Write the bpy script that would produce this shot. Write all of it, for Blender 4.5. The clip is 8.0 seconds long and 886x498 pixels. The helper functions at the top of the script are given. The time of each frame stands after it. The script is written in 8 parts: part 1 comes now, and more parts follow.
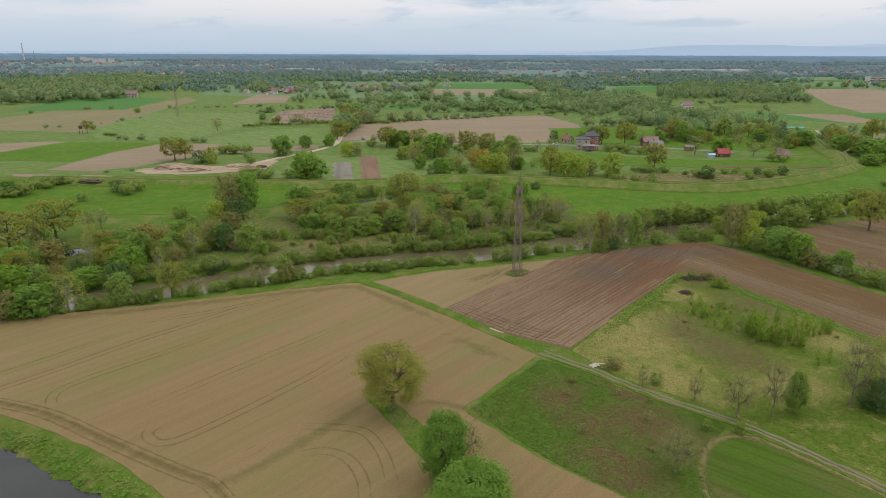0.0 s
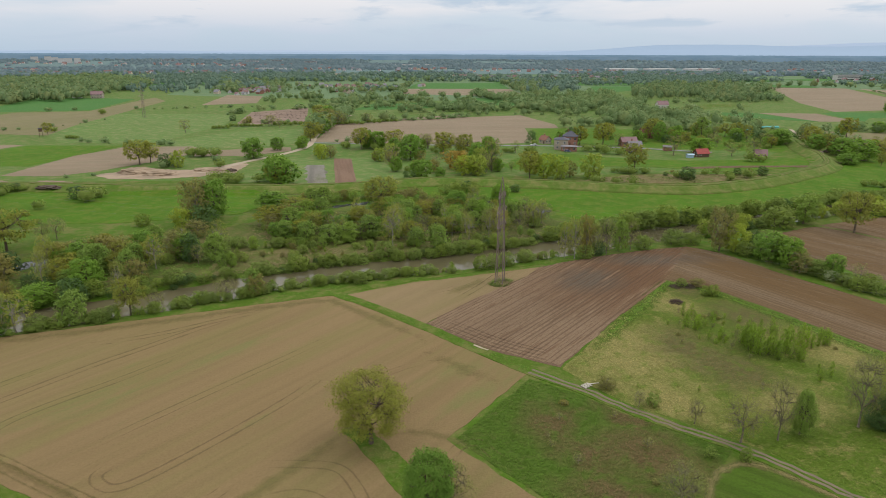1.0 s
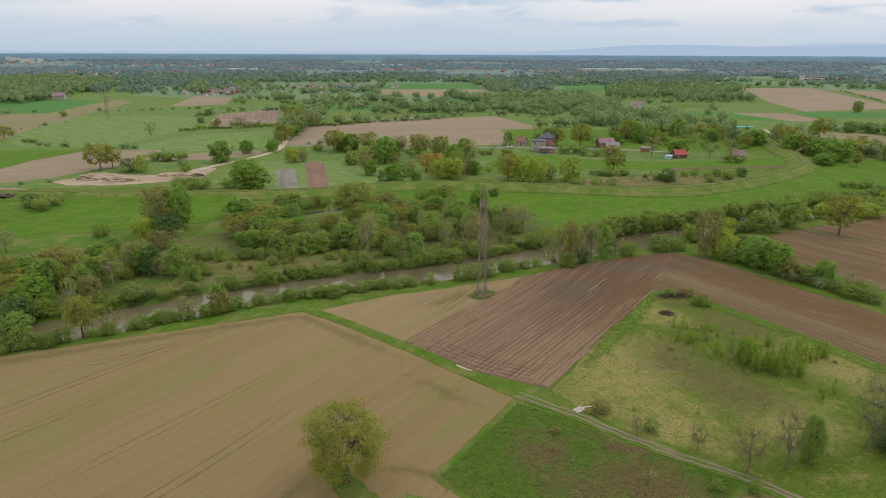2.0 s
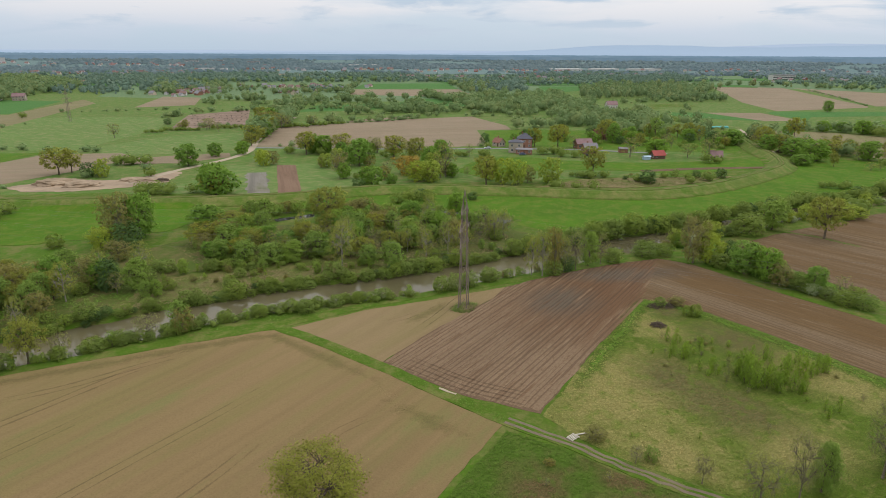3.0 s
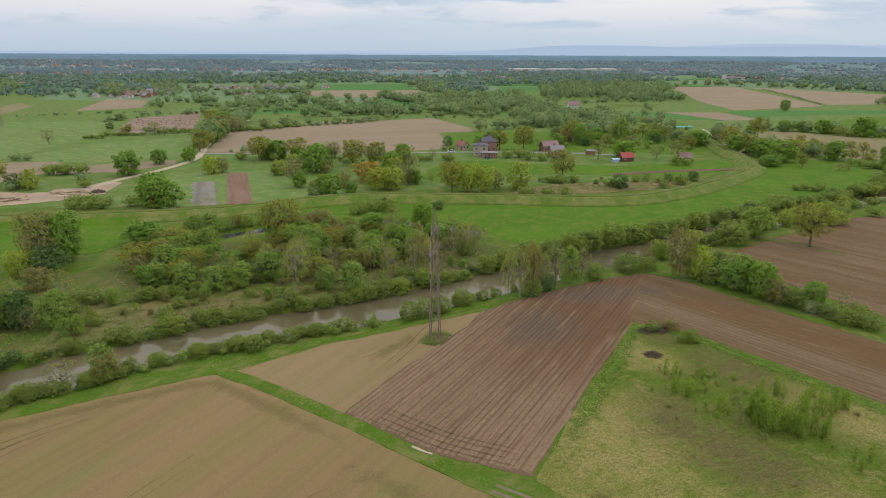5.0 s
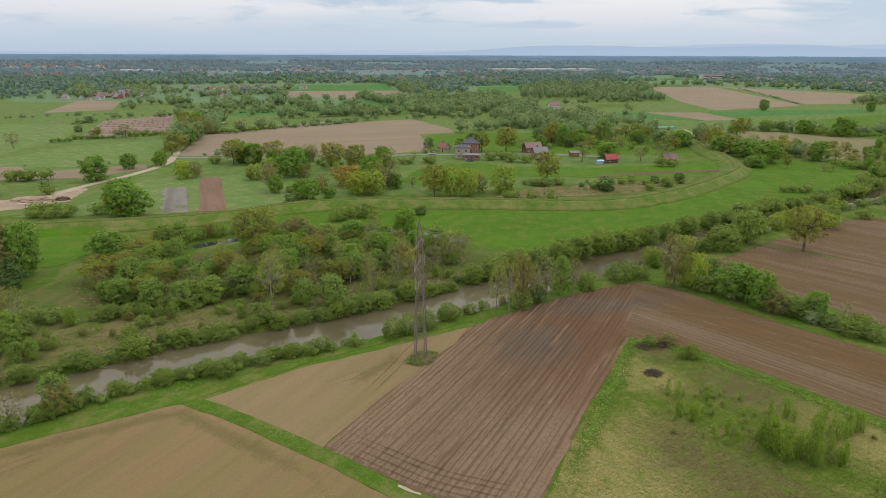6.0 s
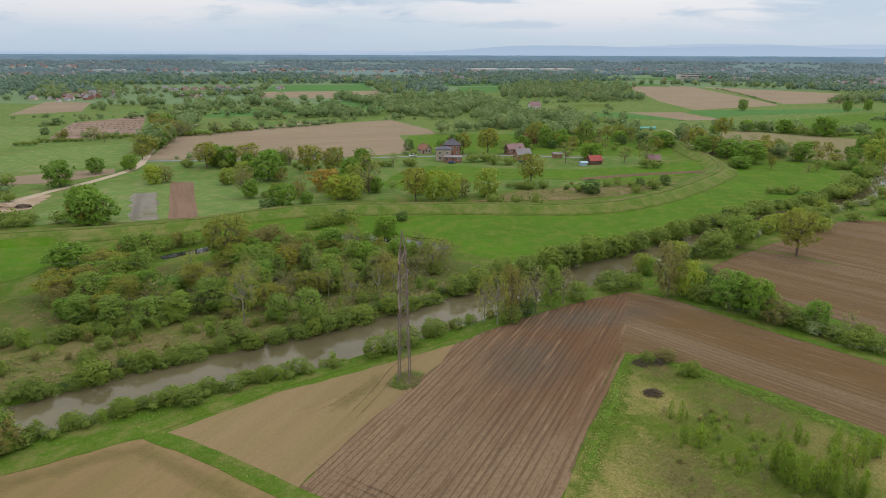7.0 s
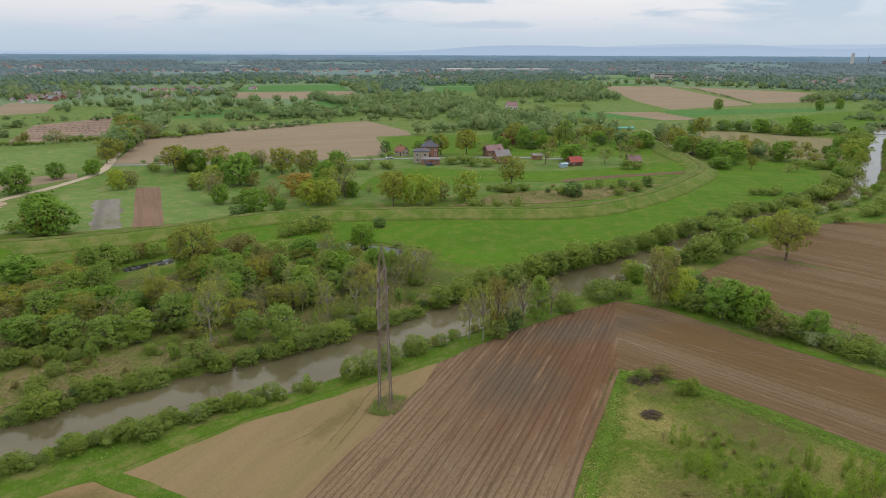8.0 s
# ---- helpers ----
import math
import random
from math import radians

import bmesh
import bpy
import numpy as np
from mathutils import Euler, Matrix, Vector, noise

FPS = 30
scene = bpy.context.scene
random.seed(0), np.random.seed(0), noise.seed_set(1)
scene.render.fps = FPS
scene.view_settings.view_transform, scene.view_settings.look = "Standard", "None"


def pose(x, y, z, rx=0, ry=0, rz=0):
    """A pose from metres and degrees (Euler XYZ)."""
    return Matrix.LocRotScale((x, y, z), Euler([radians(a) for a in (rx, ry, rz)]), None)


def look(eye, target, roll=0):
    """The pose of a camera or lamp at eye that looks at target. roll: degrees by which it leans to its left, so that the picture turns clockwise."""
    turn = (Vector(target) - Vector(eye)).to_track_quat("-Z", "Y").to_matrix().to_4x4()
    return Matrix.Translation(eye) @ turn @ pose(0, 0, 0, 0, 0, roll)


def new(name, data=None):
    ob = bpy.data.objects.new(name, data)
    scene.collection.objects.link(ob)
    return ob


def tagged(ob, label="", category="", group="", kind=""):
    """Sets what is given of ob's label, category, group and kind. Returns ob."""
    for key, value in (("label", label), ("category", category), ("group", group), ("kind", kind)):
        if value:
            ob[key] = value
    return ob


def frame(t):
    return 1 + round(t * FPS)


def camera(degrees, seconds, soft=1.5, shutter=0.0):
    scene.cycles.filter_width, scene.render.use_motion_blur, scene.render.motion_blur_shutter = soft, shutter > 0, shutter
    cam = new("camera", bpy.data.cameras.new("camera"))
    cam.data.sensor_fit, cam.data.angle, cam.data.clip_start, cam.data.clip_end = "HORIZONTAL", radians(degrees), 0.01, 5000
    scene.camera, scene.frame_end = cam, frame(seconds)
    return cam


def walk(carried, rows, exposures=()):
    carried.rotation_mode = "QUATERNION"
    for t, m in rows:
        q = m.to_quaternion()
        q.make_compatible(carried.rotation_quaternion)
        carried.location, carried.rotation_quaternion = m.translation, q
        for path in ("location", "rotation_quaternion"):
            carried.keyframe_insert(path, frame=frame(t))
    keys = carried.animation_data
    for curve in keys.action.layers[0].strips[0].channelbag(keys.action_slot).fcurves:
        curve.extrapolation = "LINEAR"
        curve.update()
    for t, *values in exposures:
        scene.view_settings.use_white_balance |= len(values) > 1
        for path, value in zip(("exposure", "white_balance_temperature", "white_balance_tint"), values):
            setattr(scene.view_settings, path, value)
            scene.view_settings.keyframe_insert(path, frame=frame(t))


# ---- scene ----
cam = camera(70.0, 8.0, 0.55)
PATH = [
    (0, (-1.615, -1.226, 57.938), (-1.649, 0.685, 57.349), 0.2),
    (0.5, (-2.077, 3.419, 57.864), (-2.075, 5.33, 57.274), 0.2),
    (1, (-2.493, 8.042, 57.786), (-2.452, 9.953, 57.196), 0.2),
    (1.5, (-2.806, 12.686, 57.732), (-2.726, 14.596, 57.143), 0.2),
    (3, (-3.38, 26.619, 57.46), (-3.183, 28.52, 56.871), 0.3),
    (3.5, (-3.382, 31.189, 57.368), (-3.15, 33.086, 56.78), 0.3),
    (4, (-3.235, 35.701, 57.255), (-2.973, 37.594, 56.667), 0.3),
    (4.5, (-2.984, 40.155, 57.161), (-2.695, 42.044, 56.573), 0.3),
    (6, (-2.13, 53.749, 56.99), (-1.752, 55.623, 56.403), 0.2),
    (6.5, (-1.668, 58.256, 56.929), (-1.26, 60.124, 56.342), 0.3),
    (7, (-1.145, 62.632, 56.83), (-0.706, 64.493, 56.243), 0.2),
    (7.5, (-0.598, 66.978, 56.745), (-0.124, 68.831, 56.158), 0.2),
    (8, (0.007, 71.26, 56.655), (0.516, 73.103, 56.068), 0.2),
]
walk(cam, [(t, look(eye, target, roll)) for t, eye, target, roll in PATH])

# ---- sky and sun: a bright overcast spring day ----
SUN_ELEVATION, SUN_AZIMUTH = 52.0, 75.0      # azimuth clockwise from +y
CLOUD_LIGHT = 1.22

world = bpy.data.worlds.new("overcast_sky")
scene.world = world
world.use_nodes = True
wn, wl = world.node_tree.nodes, world.node_tree.links
wn.clear()


def wnode(kind, **inputs):
    n = wn.new(kind)
    for k, v in inputs.items():
        n.inputs[k].default_value = v
    return n


def wmath(op, a, b=None):
    n = wn.new("ShaderNodeMath")
    n.operation = op
    for i, v in enumerate((a, b)):
        if v is None:
            continue
        if isinstance(v, (int, float)):
            n.inputs[i].default_value = v
        else:
            wl.new(v, n.inputs[i])
    return n.outputs[0]


def wramp(source, stops):
    n = wn.new("ShaderNodeValToRGB")
    while len(n.color_ramp.elements) < len(stops):
        n.color_ramp.elements.new(0.5)
    for e, (p, c) in zip(n.color_ramp.elements, stops):
        e.position, e.color = p, (*c, 1)
    wl.new(source, n.inputs[0])
    return n.outputs[0]


def wmix(fac, a, b):
    n = wn.new("ShaderNodeMix")
    n.data_type = "RGBA"
    if isinstance(fac, (int, float)):
        n.inputs[0].default_value = fac
    else:
        wl.new(fac, n.inputs[0])
    wl.new(a, n.inputs[6])
    wl.new(b, n.inputs[7])
    return n.outputs[2]


tc = wn.new("ShaderNodeTexCoord")
sep = wn.new("ShaderNodeSeparateXYZ")
wl.new(tc.outputs["Generated"], sep.inputs[0])
up = wmath("MAXIMUM", sep.outputs[2], 0.0)
flat = wn.new("ShaderNodeCombineXYZ")
wl.new(sep.outputs[0], flat.inputs[0])
wl.new(sep.outputs[1], flat.inputs[1])
wl.new(wmath("MULTIPLY", up, 5.5), flat.inputs[2])
puffs = wnode("ShaderNodeTexNoise", Scale=4.6, Detail=7.0, Roughness=0.55, Distortion=0.3)
wl.new(flat.outputs[0], puffs.inputs["Vector"])
veil = wnode("ShaderNodeTexNoise", Scale=2.0, Detail=5.0, Roughness=0.55)
wl.new(flat.outputs[0], veil.inputs["Vector"])
# haze near the horizon, brighter layers higher up
layer = wramp(up, [(0.0, (0.410, 0.512, 0.630)), (0.03, (0.460, 0.548, 0.652)), (0.065, (0.520, 0.588, 0.676)), (0.11, (0.592, 0.640, 0.706)), (0.5, (1.200, 1.210, 1.265))])
grey = wramp(up, [(0.0, (0.410, 0.510, 0.630)), (0.03, (0.455, 0.535, 0.645)), (0.055, (0.425, 0.508, 0.622)), (0.10, (0.450, 0.530, 0.632)), (0.5, (0.980, 1.005, 1.070))])
shade = wramp(puffs.outputs[0], [(0.54, (0, 0, 0)), (0.62, (1, 1, 1))])
bright = wramp(veil.outputs[0], [(0.42, (0, 0, 0)), (0.55, (1, 1, 1))])
white = wramp(up, [(0.0, (0.422, 0.512, 0.635)), (0.03, (0.492, 0.556, 0.666)), (0.055, (0.640, 0.650, 0.700)), (0.085, (0.770, 0.740, 0.752)), (0.5, (1.345, 1.330, 1.350))])
clouds = wmix(shade, wmix(bright, layer, white), grey)
sky = wn.new("ShaderNodeTexSky")
sky.sky_type, sky.sun_disc = "NISHITA", False
sky.sun_elevation, sky.sun_rotation = radians(SUN_ELEVATION), radians(SUN_AZIMUTH)
behind = wnode("ShaderNodeMix")
behind.data_type, behind.blend_type = "RGBA", "MULTIPLY"
behind.inputs[0].default_value = 1.0
behind.inputs[7].default_value = (0.09, 0.09, 0.09, 1)
wl.new(sky.outputs[0], behind.inputs[6])
cover = wmix(0.88, behind.outputs[2], clouds)
bg = wnode("ShaderNodeBackground", Strength=CLOUD_LIGHT)
wl.new(cover, bg.inputs[0])
wout = wn.new("ShaderNodeOutputWorld")
wl.new(bg.outputs[0], wout.inputs[0])

sun_data = bpy.data.lights.new("sun", "SUN")
sun_data.energy, sun_data.angle, sun_data.color = 0.7, radians(26), (1.0, 0.95, 0.88)
sun = new("sun", sun_data)
_e, _a = radians(SUN_ELEVATION), radians(SUN_AZIMUTH)
_d = Vector((math.sin(_a) * math.cos(_e), math.cos(_a) * math.cos(_e), math.sin(_e)))
sun.matrix_world = look(_d * 300 + Vector((0, 100, 0)), (0, 100, 0))


# ---- materials ----
class Nodes:
    """A small wrapper that builds a node material."""

    def __init__(self, name, roughness=0.9, specular=0.2, metallic=0.0):
        self.m = bpy.data.materials.new(name)
        self.m.use_nodes = True
        self.n, self.l = self.m.node_tree.nodes, self.m.node_tree.links
        self.p = self.n["Principled BSDF"]
        self.p.inputs["Roughness"].default_value = roughness
        self.p.inputs["Specular IOR Level"].default_value = specular
        self.p.inputs["Metallic"].default_value = metallic
        self.geo = self.n.new("ShaderNodeNewGeometry")

    def place(self, angle=0.0, sx=1.0, sy=1.0):
        """World position, turned so that x runs along the angle, and squeezed."""
        v = self.n.new("ShaderNodeMapping")
        v.vector_type = "POINT"
        v.inputs["Rotation"].default_value = (0, 0, -radians(angle))
        v.inputs["Scale"].default_value = (1, 1, 1)
        self.l.new(self.geo.outputs["Position"], v.inputs[0])
        w = self.n.new("ShaderNodeVectorMath")
        w.operation = "MULTIPLY"
        w.inputs[1].default_value = (sx, sy, 1)
        self.l.new(v.outputs[0], w.inputs[0])
        return w.outputs[0]

    def noise(self, scale, detail=4.0, rough=0.6, vector=None):
        t = self.n.new("ShaderNodeTexNoise")
        t.inputs["Scale"].default_value, t.inputs["Detail"].default_value, t.inputs["Roughness"].default_value = scale, detail, rough
        self.l.new(vector or self.geo.outputs["Position"], t.inputs["Vector"])
        return t.outputs[0]

    def ramp(self, source, stops):
        r = self.n.new("ShaderNodeValToRGB")
        while len(r.color_ramp.elements) < len(stops):
            r.color_ramp.elements.new(0.5)
        for e, (pos, c) in zip(r.color_ramp.elements, stops):
            c = (c, c, c) if isinstance(c, (int, float)) else c
            e.position, e.color = pos, (*c, 1)
        self.l.new(source, r.inputs[0])
        return r.outputs[0]

    def mix(self, fac, a, b, blend="MIX"):
        x = self.n.new("ShaderNodeMix")
        x.data_type, x.blend_type = "RGBA", blend
        for sock, v in ((x.inputs[0], fac), (x.inputs[6], a), (x.inputs[7], b)):
            if isinstance(v, (int, float)):
                sock.default_value = v
            elif isinstance(v, tuple):
                sock.default_value = (*v, 1)
            else:
                self.l.new(v, sock)
        return x.outputs[2]

    def colour(self, c):
        self.l.new(c, self.p.inputs["Base Color"])
        return self

    def spot(self, x, y, rx, ry, turn, rim, share=1.5):
        """1 inside an oval, 0 outside, its edge made ragged by the rim's pattern."""
        m = self.n.new("ShaderNodeMapping")
        m.vector_type = "TEXTURE"
        m.inputs["Location"].default_value = (x, y, 0)
        m.inputs["Rotation"].default_value = (0, 0, radians(turn))
        m.inputs["Scale"].default_value = (rx, ry, 1e4)
        self.l.new(self.geo.outputs["Position"], m.inputs[0])
        d = self.n.new("ShaderNodeVectorMath")
        d.operation = "LENGTH"
        self.l.new(m.outputs[0], d.inputs[0])
        a = self.n.new("ShaderNodeMath")
        a.operation = "MULTIPLY_ADD"
        a.inputs[1].default_value = share
        self.l.new(rim, a.inputs[0])
        self.l.new(d.outputs["Value"], a.inputs[2])
        h = self.n.new("ShaderNodeMath")
        h.operation = "MULTIPLY"
        h.inputs[1].default_value = 0.5
        self.l.new(a.outputs[0], h.inputs[0])
        return self.ramp(h.outputs[0], [(0.55, 1.0), (0.98, 0.0)])

    def bump(self, source, strength=0.5, distance=0.1):
        b = self.n.new("ShaderNodeBump")
        b.inputs["Strength"].default_value, b.inputs["Distance"].default_value = strength, distance
        self.l.new(source, b.inputs["Height"])
        self.l.new(b.outputs[0], self.p.inputs["Normal"])
        return self


def mul(c, f):
    return tuple(x * f for x in c)


def grass_material(name, base, dry, lush, patch=0.02, dry_at=0.55, seed=0.0):
    """Turf: broad patches, tussocks and fine blades."""
    k = Nodes(name, 0.95, 0.1)
    pos = k.n.new("ShaderNodeVectorMath")
    pos.inputs[1].default_value = (seed, seed * 1.7, 0)
    k.l.new(k.geo.outputs["Position"], pos.inputs[0])
    v = pos.outputs[0]
    broad = k.noise(patch, 6, 0.62, v)
    mid = k.noise(0.18, 5, 0.65, v)
    fine = k.noise(1.7, 4, 0.75, v)
    c = k.mix(k.ramp(broad, [(0.38, 0.0), (0.62, 1.0)]), base, lush)
    c = k.mix(k.ramp(mid, [(dry_at - 0.06, 0.0), (dry_at + 0.08, 0.85)]), c, dry)
    c = k.mix(k.ramp(k.noise(0.10, 5, 0.7, k.place(35 + seed, 0.25, 1.6)), [(0.47, 0.0), (0.62, 0.55)]), c, mul(lush, 0.82))
    c = k.mix(k.ramp(k.noise(0.7, 5, 0.7, v), [(0.50, 0.0), (0.75, 0.5)]), c, mul(dry, 1.15))
    c = k.mix(k.ramp(fine, [(0.28, 0.42), (0.60, 0.0)]), c, mul(base, 0.5))
    k.colour(c).bump(fine, 0.7, 0.25)
    return k.m


def soil_material(name, base, pale, tint, angle, spacing, seed=0.0, lines=0.35, weeds=0.0, clods=1.0, along=0.4):
    """Tilled soil: broad patches of drier and greener ground, drill lines along the angle, clods."""
    k = Nodes(name, 0.95, 0.1)
    broad = k.noise(0.016, 5, 0.55, k.place(angle, 0.6, 1.3))
    mid = k.noise(0.09, 5, 0.6, k.place(angle, along, 1.3))
    line = k.noise(1.0 / spacing, 3, 0.6, k.place(angle, 0.03, 1.0))
    clod = k.noise(2.6, 4, 0.75)
    c = k.mix(k.ramp(broad, [(0.38, 0.0), (0.62, 1.0)]), base, pale)
    c = k.mix(k.ramp(mid, [(0.46, 0.0), (0.68, 0.75)]), c, tint)
    c = k.mix(k.ramp(line, [(0.38, lines), (0.56, 0.0)]), c, mul(base, 0.55))
    if weeds:
        c = k.mix(k.ramp(k.noise(0.05, 6, 0.7, k.place(angle, 0.3, 1.0)), [(0.56, 0.0), (0.72, weeds)]), c, (0.13, 0.15, 0.045))
    c = k.mix(k.ramp(clod, [(0.30, 0.5 * clods), (0.55, 0.0)]), c, mul(base, 0.45))
    c = k.mix(k.ramp(k.noise(1.3, 5, 0.8), [(0.52, 0.0), (0.75, 0.25 * clods)]), c, mul(pale, 1.2))
    c = k.mix(k.ramp(k.noise(5.0, 3, 0.8), [(0.64, 0.0), (0.74, 0.5)]), c, mul(base, 0.5))
    k.colour(c).bump(clod, 0.9 * clods, 0.2)
    return k.m


def ploughed_material(name, dry, moist, wet, angle, spots, seed=0.0, bands=0.0):
    """Ploughed soil: dry beds with moist and wet areas of their own shape, streaked along the furrows, and crumbs."""
    k = Nodes(name, 0.95, 0.1)
    streak = k.noise(0.55, 4, 0.65, k.place(angle, 0.10, 1.0))
    broad = k.noise(0.05, 5, 0.6, k.place(angle, 0.5, 1.2))
    crumb = k.noise(2.4, 4, 0.75, k.place(angle, 0.6, 1.0))

    c = k.mix(k.ramp(broad, [(0.40, 0.0), (0.66, 0.8)]), dry, mul(dry, 0.84))
    if bands:
        c = k.mix(k.ramp(k.noise(0.16, 3, 0.6, k.place(angle, 0.03, 1.0)), [(0.44, 0.0), (0.58, bands)]), c, moist)
    for kind, *oval in spots:
        c = k.mix(k.spot(*oval, streak), c, moist if kind == "moist" else wet)
    c = k.mix(k.ramp(streak, [(0.56, 0.0), (0.70, 0.6)]), c, mul(dry, 1.22))
    c = k.mix(k.ramp(k.noise(1.1, 3, 0.7, k.place(angle, 0.07, 1.0)), [(0.30, 0.65), (0.46, 0.0)]), c, mul(moist, 0.85))
    c = k.mix(k.ramp(crumb, [(0.32, 0.55), (0.52, 0.0)]), c, mul(moist, 0.7))
    c = k.mix(k.ramp(k.noise(4.5, 3, 0.8), [(0.60, 0.0), (0.74, 0.5)]), c, mul(dry, 1.3))
    k.colour(c).bump(crumb, 0.9, 0.2)
    return k.m


def strip_material(name, base, other, scale, strength):
    """Trodden or overgrown ground that thins out raggedly to both sides of a strip."""
    k = Nodes(name, 0.95, 0.1)
    k.colour(k.mix(k.ramp(k.noise(scale * 3, 4, 0.7), [(0.38, 0.0), (0.62, 1.0)]), base, other))
    att = k.n.new("ShaderNodeAttribute")
    att.attribute_name = "cover"
    add = k.n.new("ShaderNodeMath")
    add.operation = "ADD"
    k.l.new(att.outputs["Fac"], add.inputs[0])
    k.l.new(k.noise(scale, 5, 0.7), add.inputs[1])
    k.l.new(k.ramp(add.outputs[0], [(0.62, 0.0), (0.98, strength)]), k.p.inputs["Alpha"])
    return k.m


def plain_material(name, base, roughness=0.8, vary=0.25, scale=1.2, metallic=0.0, specular=0.3):
    """Paint, plaster, metal and the like, with stains at two scales."""
    k = Nodes(name, roughness, specular, metallic)
    a, b = k.noise(scale, 4, 0.6), k.noise(scale * 9, 3, 0.7)
    c = k.mix(k.ramp(a, [(0.35, vary), (0.65, 0.0)]), base, mul(base, 0.55))
    c = k.mix(k.ramp(b, [(0.35, vary * 0.7), (0.6, 0.0)]), c, mul(base, 0.7))
    k.colour(c).bump(b, 0.2, 0.03)
    return k.m


def leaf_material(name, base, other, light=0.45, groves=None):
    """Leaves: colour varies from clump to clump and from tree to tree; some light passes through."""
    k = Nodes(name, 0.7, 0.15)
    info = k.n.new("ShaderNodeObjectInfo")
    c = k.mix(k.geo.outputs["Random Per Island"], base, other)
    c = k.mix(k.ramp(info.outputs["Random"], [(0.0, 0.35), (1.0, 0.0)]), c, mul(base, 0.7))
    c = k.mix(k.ramp(k.noise(1.6, 4, 0.75), [(0.34, 0.38), (0.56, 0.0)]), c, mul(base, 0.6))
    if groves:
        c = k.mix(k.ramp(k.noise(0.07, 3, 0.7), [(0.48, 0.0), (0.62, 0.85)]), c, groves)
        c = k.mix(k.ramp(k.noise(0.045, 3, 0.7, k.place(30, 1.2, 0.8)), [(0.52, 0.0), (0.64, 0.7)]), c, mul(base, 0.6))
    spin = k.n.new("ShaderNodeMath")
    spin.operation = "MULTIPLY"
    spin.inputs[1].default_value = 7.31
    k.l.new(info.outputs["Random"], spin.inputs[0])
    part_of = k.n.new("ShaderNodeMath")
    part_of.operation = "FRACT"
    k.l.new(spin.outputs[0], part_of.inputs[0])
    c = k.mix(k.ramp(part_of.outputs[0], [(0.35, 0.0), (1.0, 0.75)]), c, (min(base[0] * 1.2, 0.4), base[1] * 1.1, base[2] * 0.8))
    k.colour(c)
    t = k.n.new("ShaderNodeBsdfTranslucent")
    k.l.new(c, t.inputs[0])
    s = k.n.new("ShaderNodeMixShader")
    s.inputs[0].default_value = light
    out = k.n["Material Output"]
    k.l.new(k.p.outputs[0], s.inputs[1])
    k.l.new(t.outputs[0], s.inputs[2])
    k.l.new(s.outputs[0], out.inputs[0])
    return k.m


def blade_material(name, green, straw, odd, patch, at):
    """Grass blades: green or dry in patches, with some of another colour among them."""
    k = Nodes(name, 0.8, 0.1)
    n = k.noise(patch, 4, 0.6)
    c = k.mix(k.ramp(n, [(at - 0.05, 0.0), (at + 0.05, 1.0)]), green, straw)
    c = k.mix(k.ramp(k.noise(patch * 1.7, 3, 0.6, k.place(40, 1.3, 0.8)), [(0.56, 0.0), (0.66, 0.8)]), c, odd)
    c = k.mix(k.ramp(k.geo.outputs["Random Per Island"], [(0.0, 0.7), (0.6, 0.0)]), c, mul(green, 0.62))
    k.colour(c)
    t = k.n.new("ShaderNodeBsdfTranslucent")
    k.l.new(c, t.inputs[0])
    s = k.n.new("ShaderNodeMixShader")
    s.inputs[0].default_value = 0.12
    k.l.new(k.p.outputs[0], s.inputs[1])
    k.l.new(t.outputs[0], s.inputs[2])
    k.l.new(s.outputs[0], k.n["Material Output"].inputs[0])
    return k.m


def bark_material(name, base):
    k = Nodes(name, 0.9, 0.2)
    n = k.noise(1.5, 5, 0.7)
    k.colour(k.mix(k.ramp(n, [(0.35, 0.0), (0.65, 1.0)]), mul(base, 0.5), base)).bump(n, 0.5, 0.05)
    return k.m


def water_material(name, base, roughness, ripple):
    k = Nodes(name, roughness, 0.35)
    k.p.inputs["IOR"].default_value = 1.33
    a = k.noise(0.6, 3, 0.5, k.place(25, 1.0, 2.0))
    b = k.noise(0.05, 4, 0.6)
    k.colour(k.mix(k.ramp(b, [(0.4, 0.0), (0.6, 1.0)]), base, mul(base, 0.75)))
    k.bump(a, ripple, 0.1)
    return k.m


M_ground = grass_material("rough_grass", (0.074, 0.118, 0.013), (0.148, 0.144, 0.045), (0.064, 0.136, 0.009), 0.016, 0.52)
M_lush = grass_material("lush_meadow", (0.054, 0.121, 0.006), (0.108, 0.144, 0.020), (0.066, 0.153, 0.006), 0.03, 0.52, 40)
# bluer than the near turf: some distance haze is put into this green
M_valley = grass_material("valley_grass", (0.092, 0.150, 0.030), (0.168, 0.172, 0.064), (0.076, 0.160, 0.024), 0.012, 0.52, 13)
M_pasture = grass_material("pasture", (0.114, 0.174, 0.044), (0.190, 0.202, 0.080), (0.098, 0.182, 0.038), 0.010, 0.53, 90)


STRAW = [(38, 123, 15, 20, -35), (79, 124, 9, 16, 30), (40, 105, 8, 10, 30), (60, 104, 10, 8, 10), (56, 150, 6, 10, 30)]
BROWN = [(51, 126, 9, 12, 10), (56, 116, 10, 12, 20), (70, 142, 8, 12, 30), (63, 158, 6, 6, 0)]


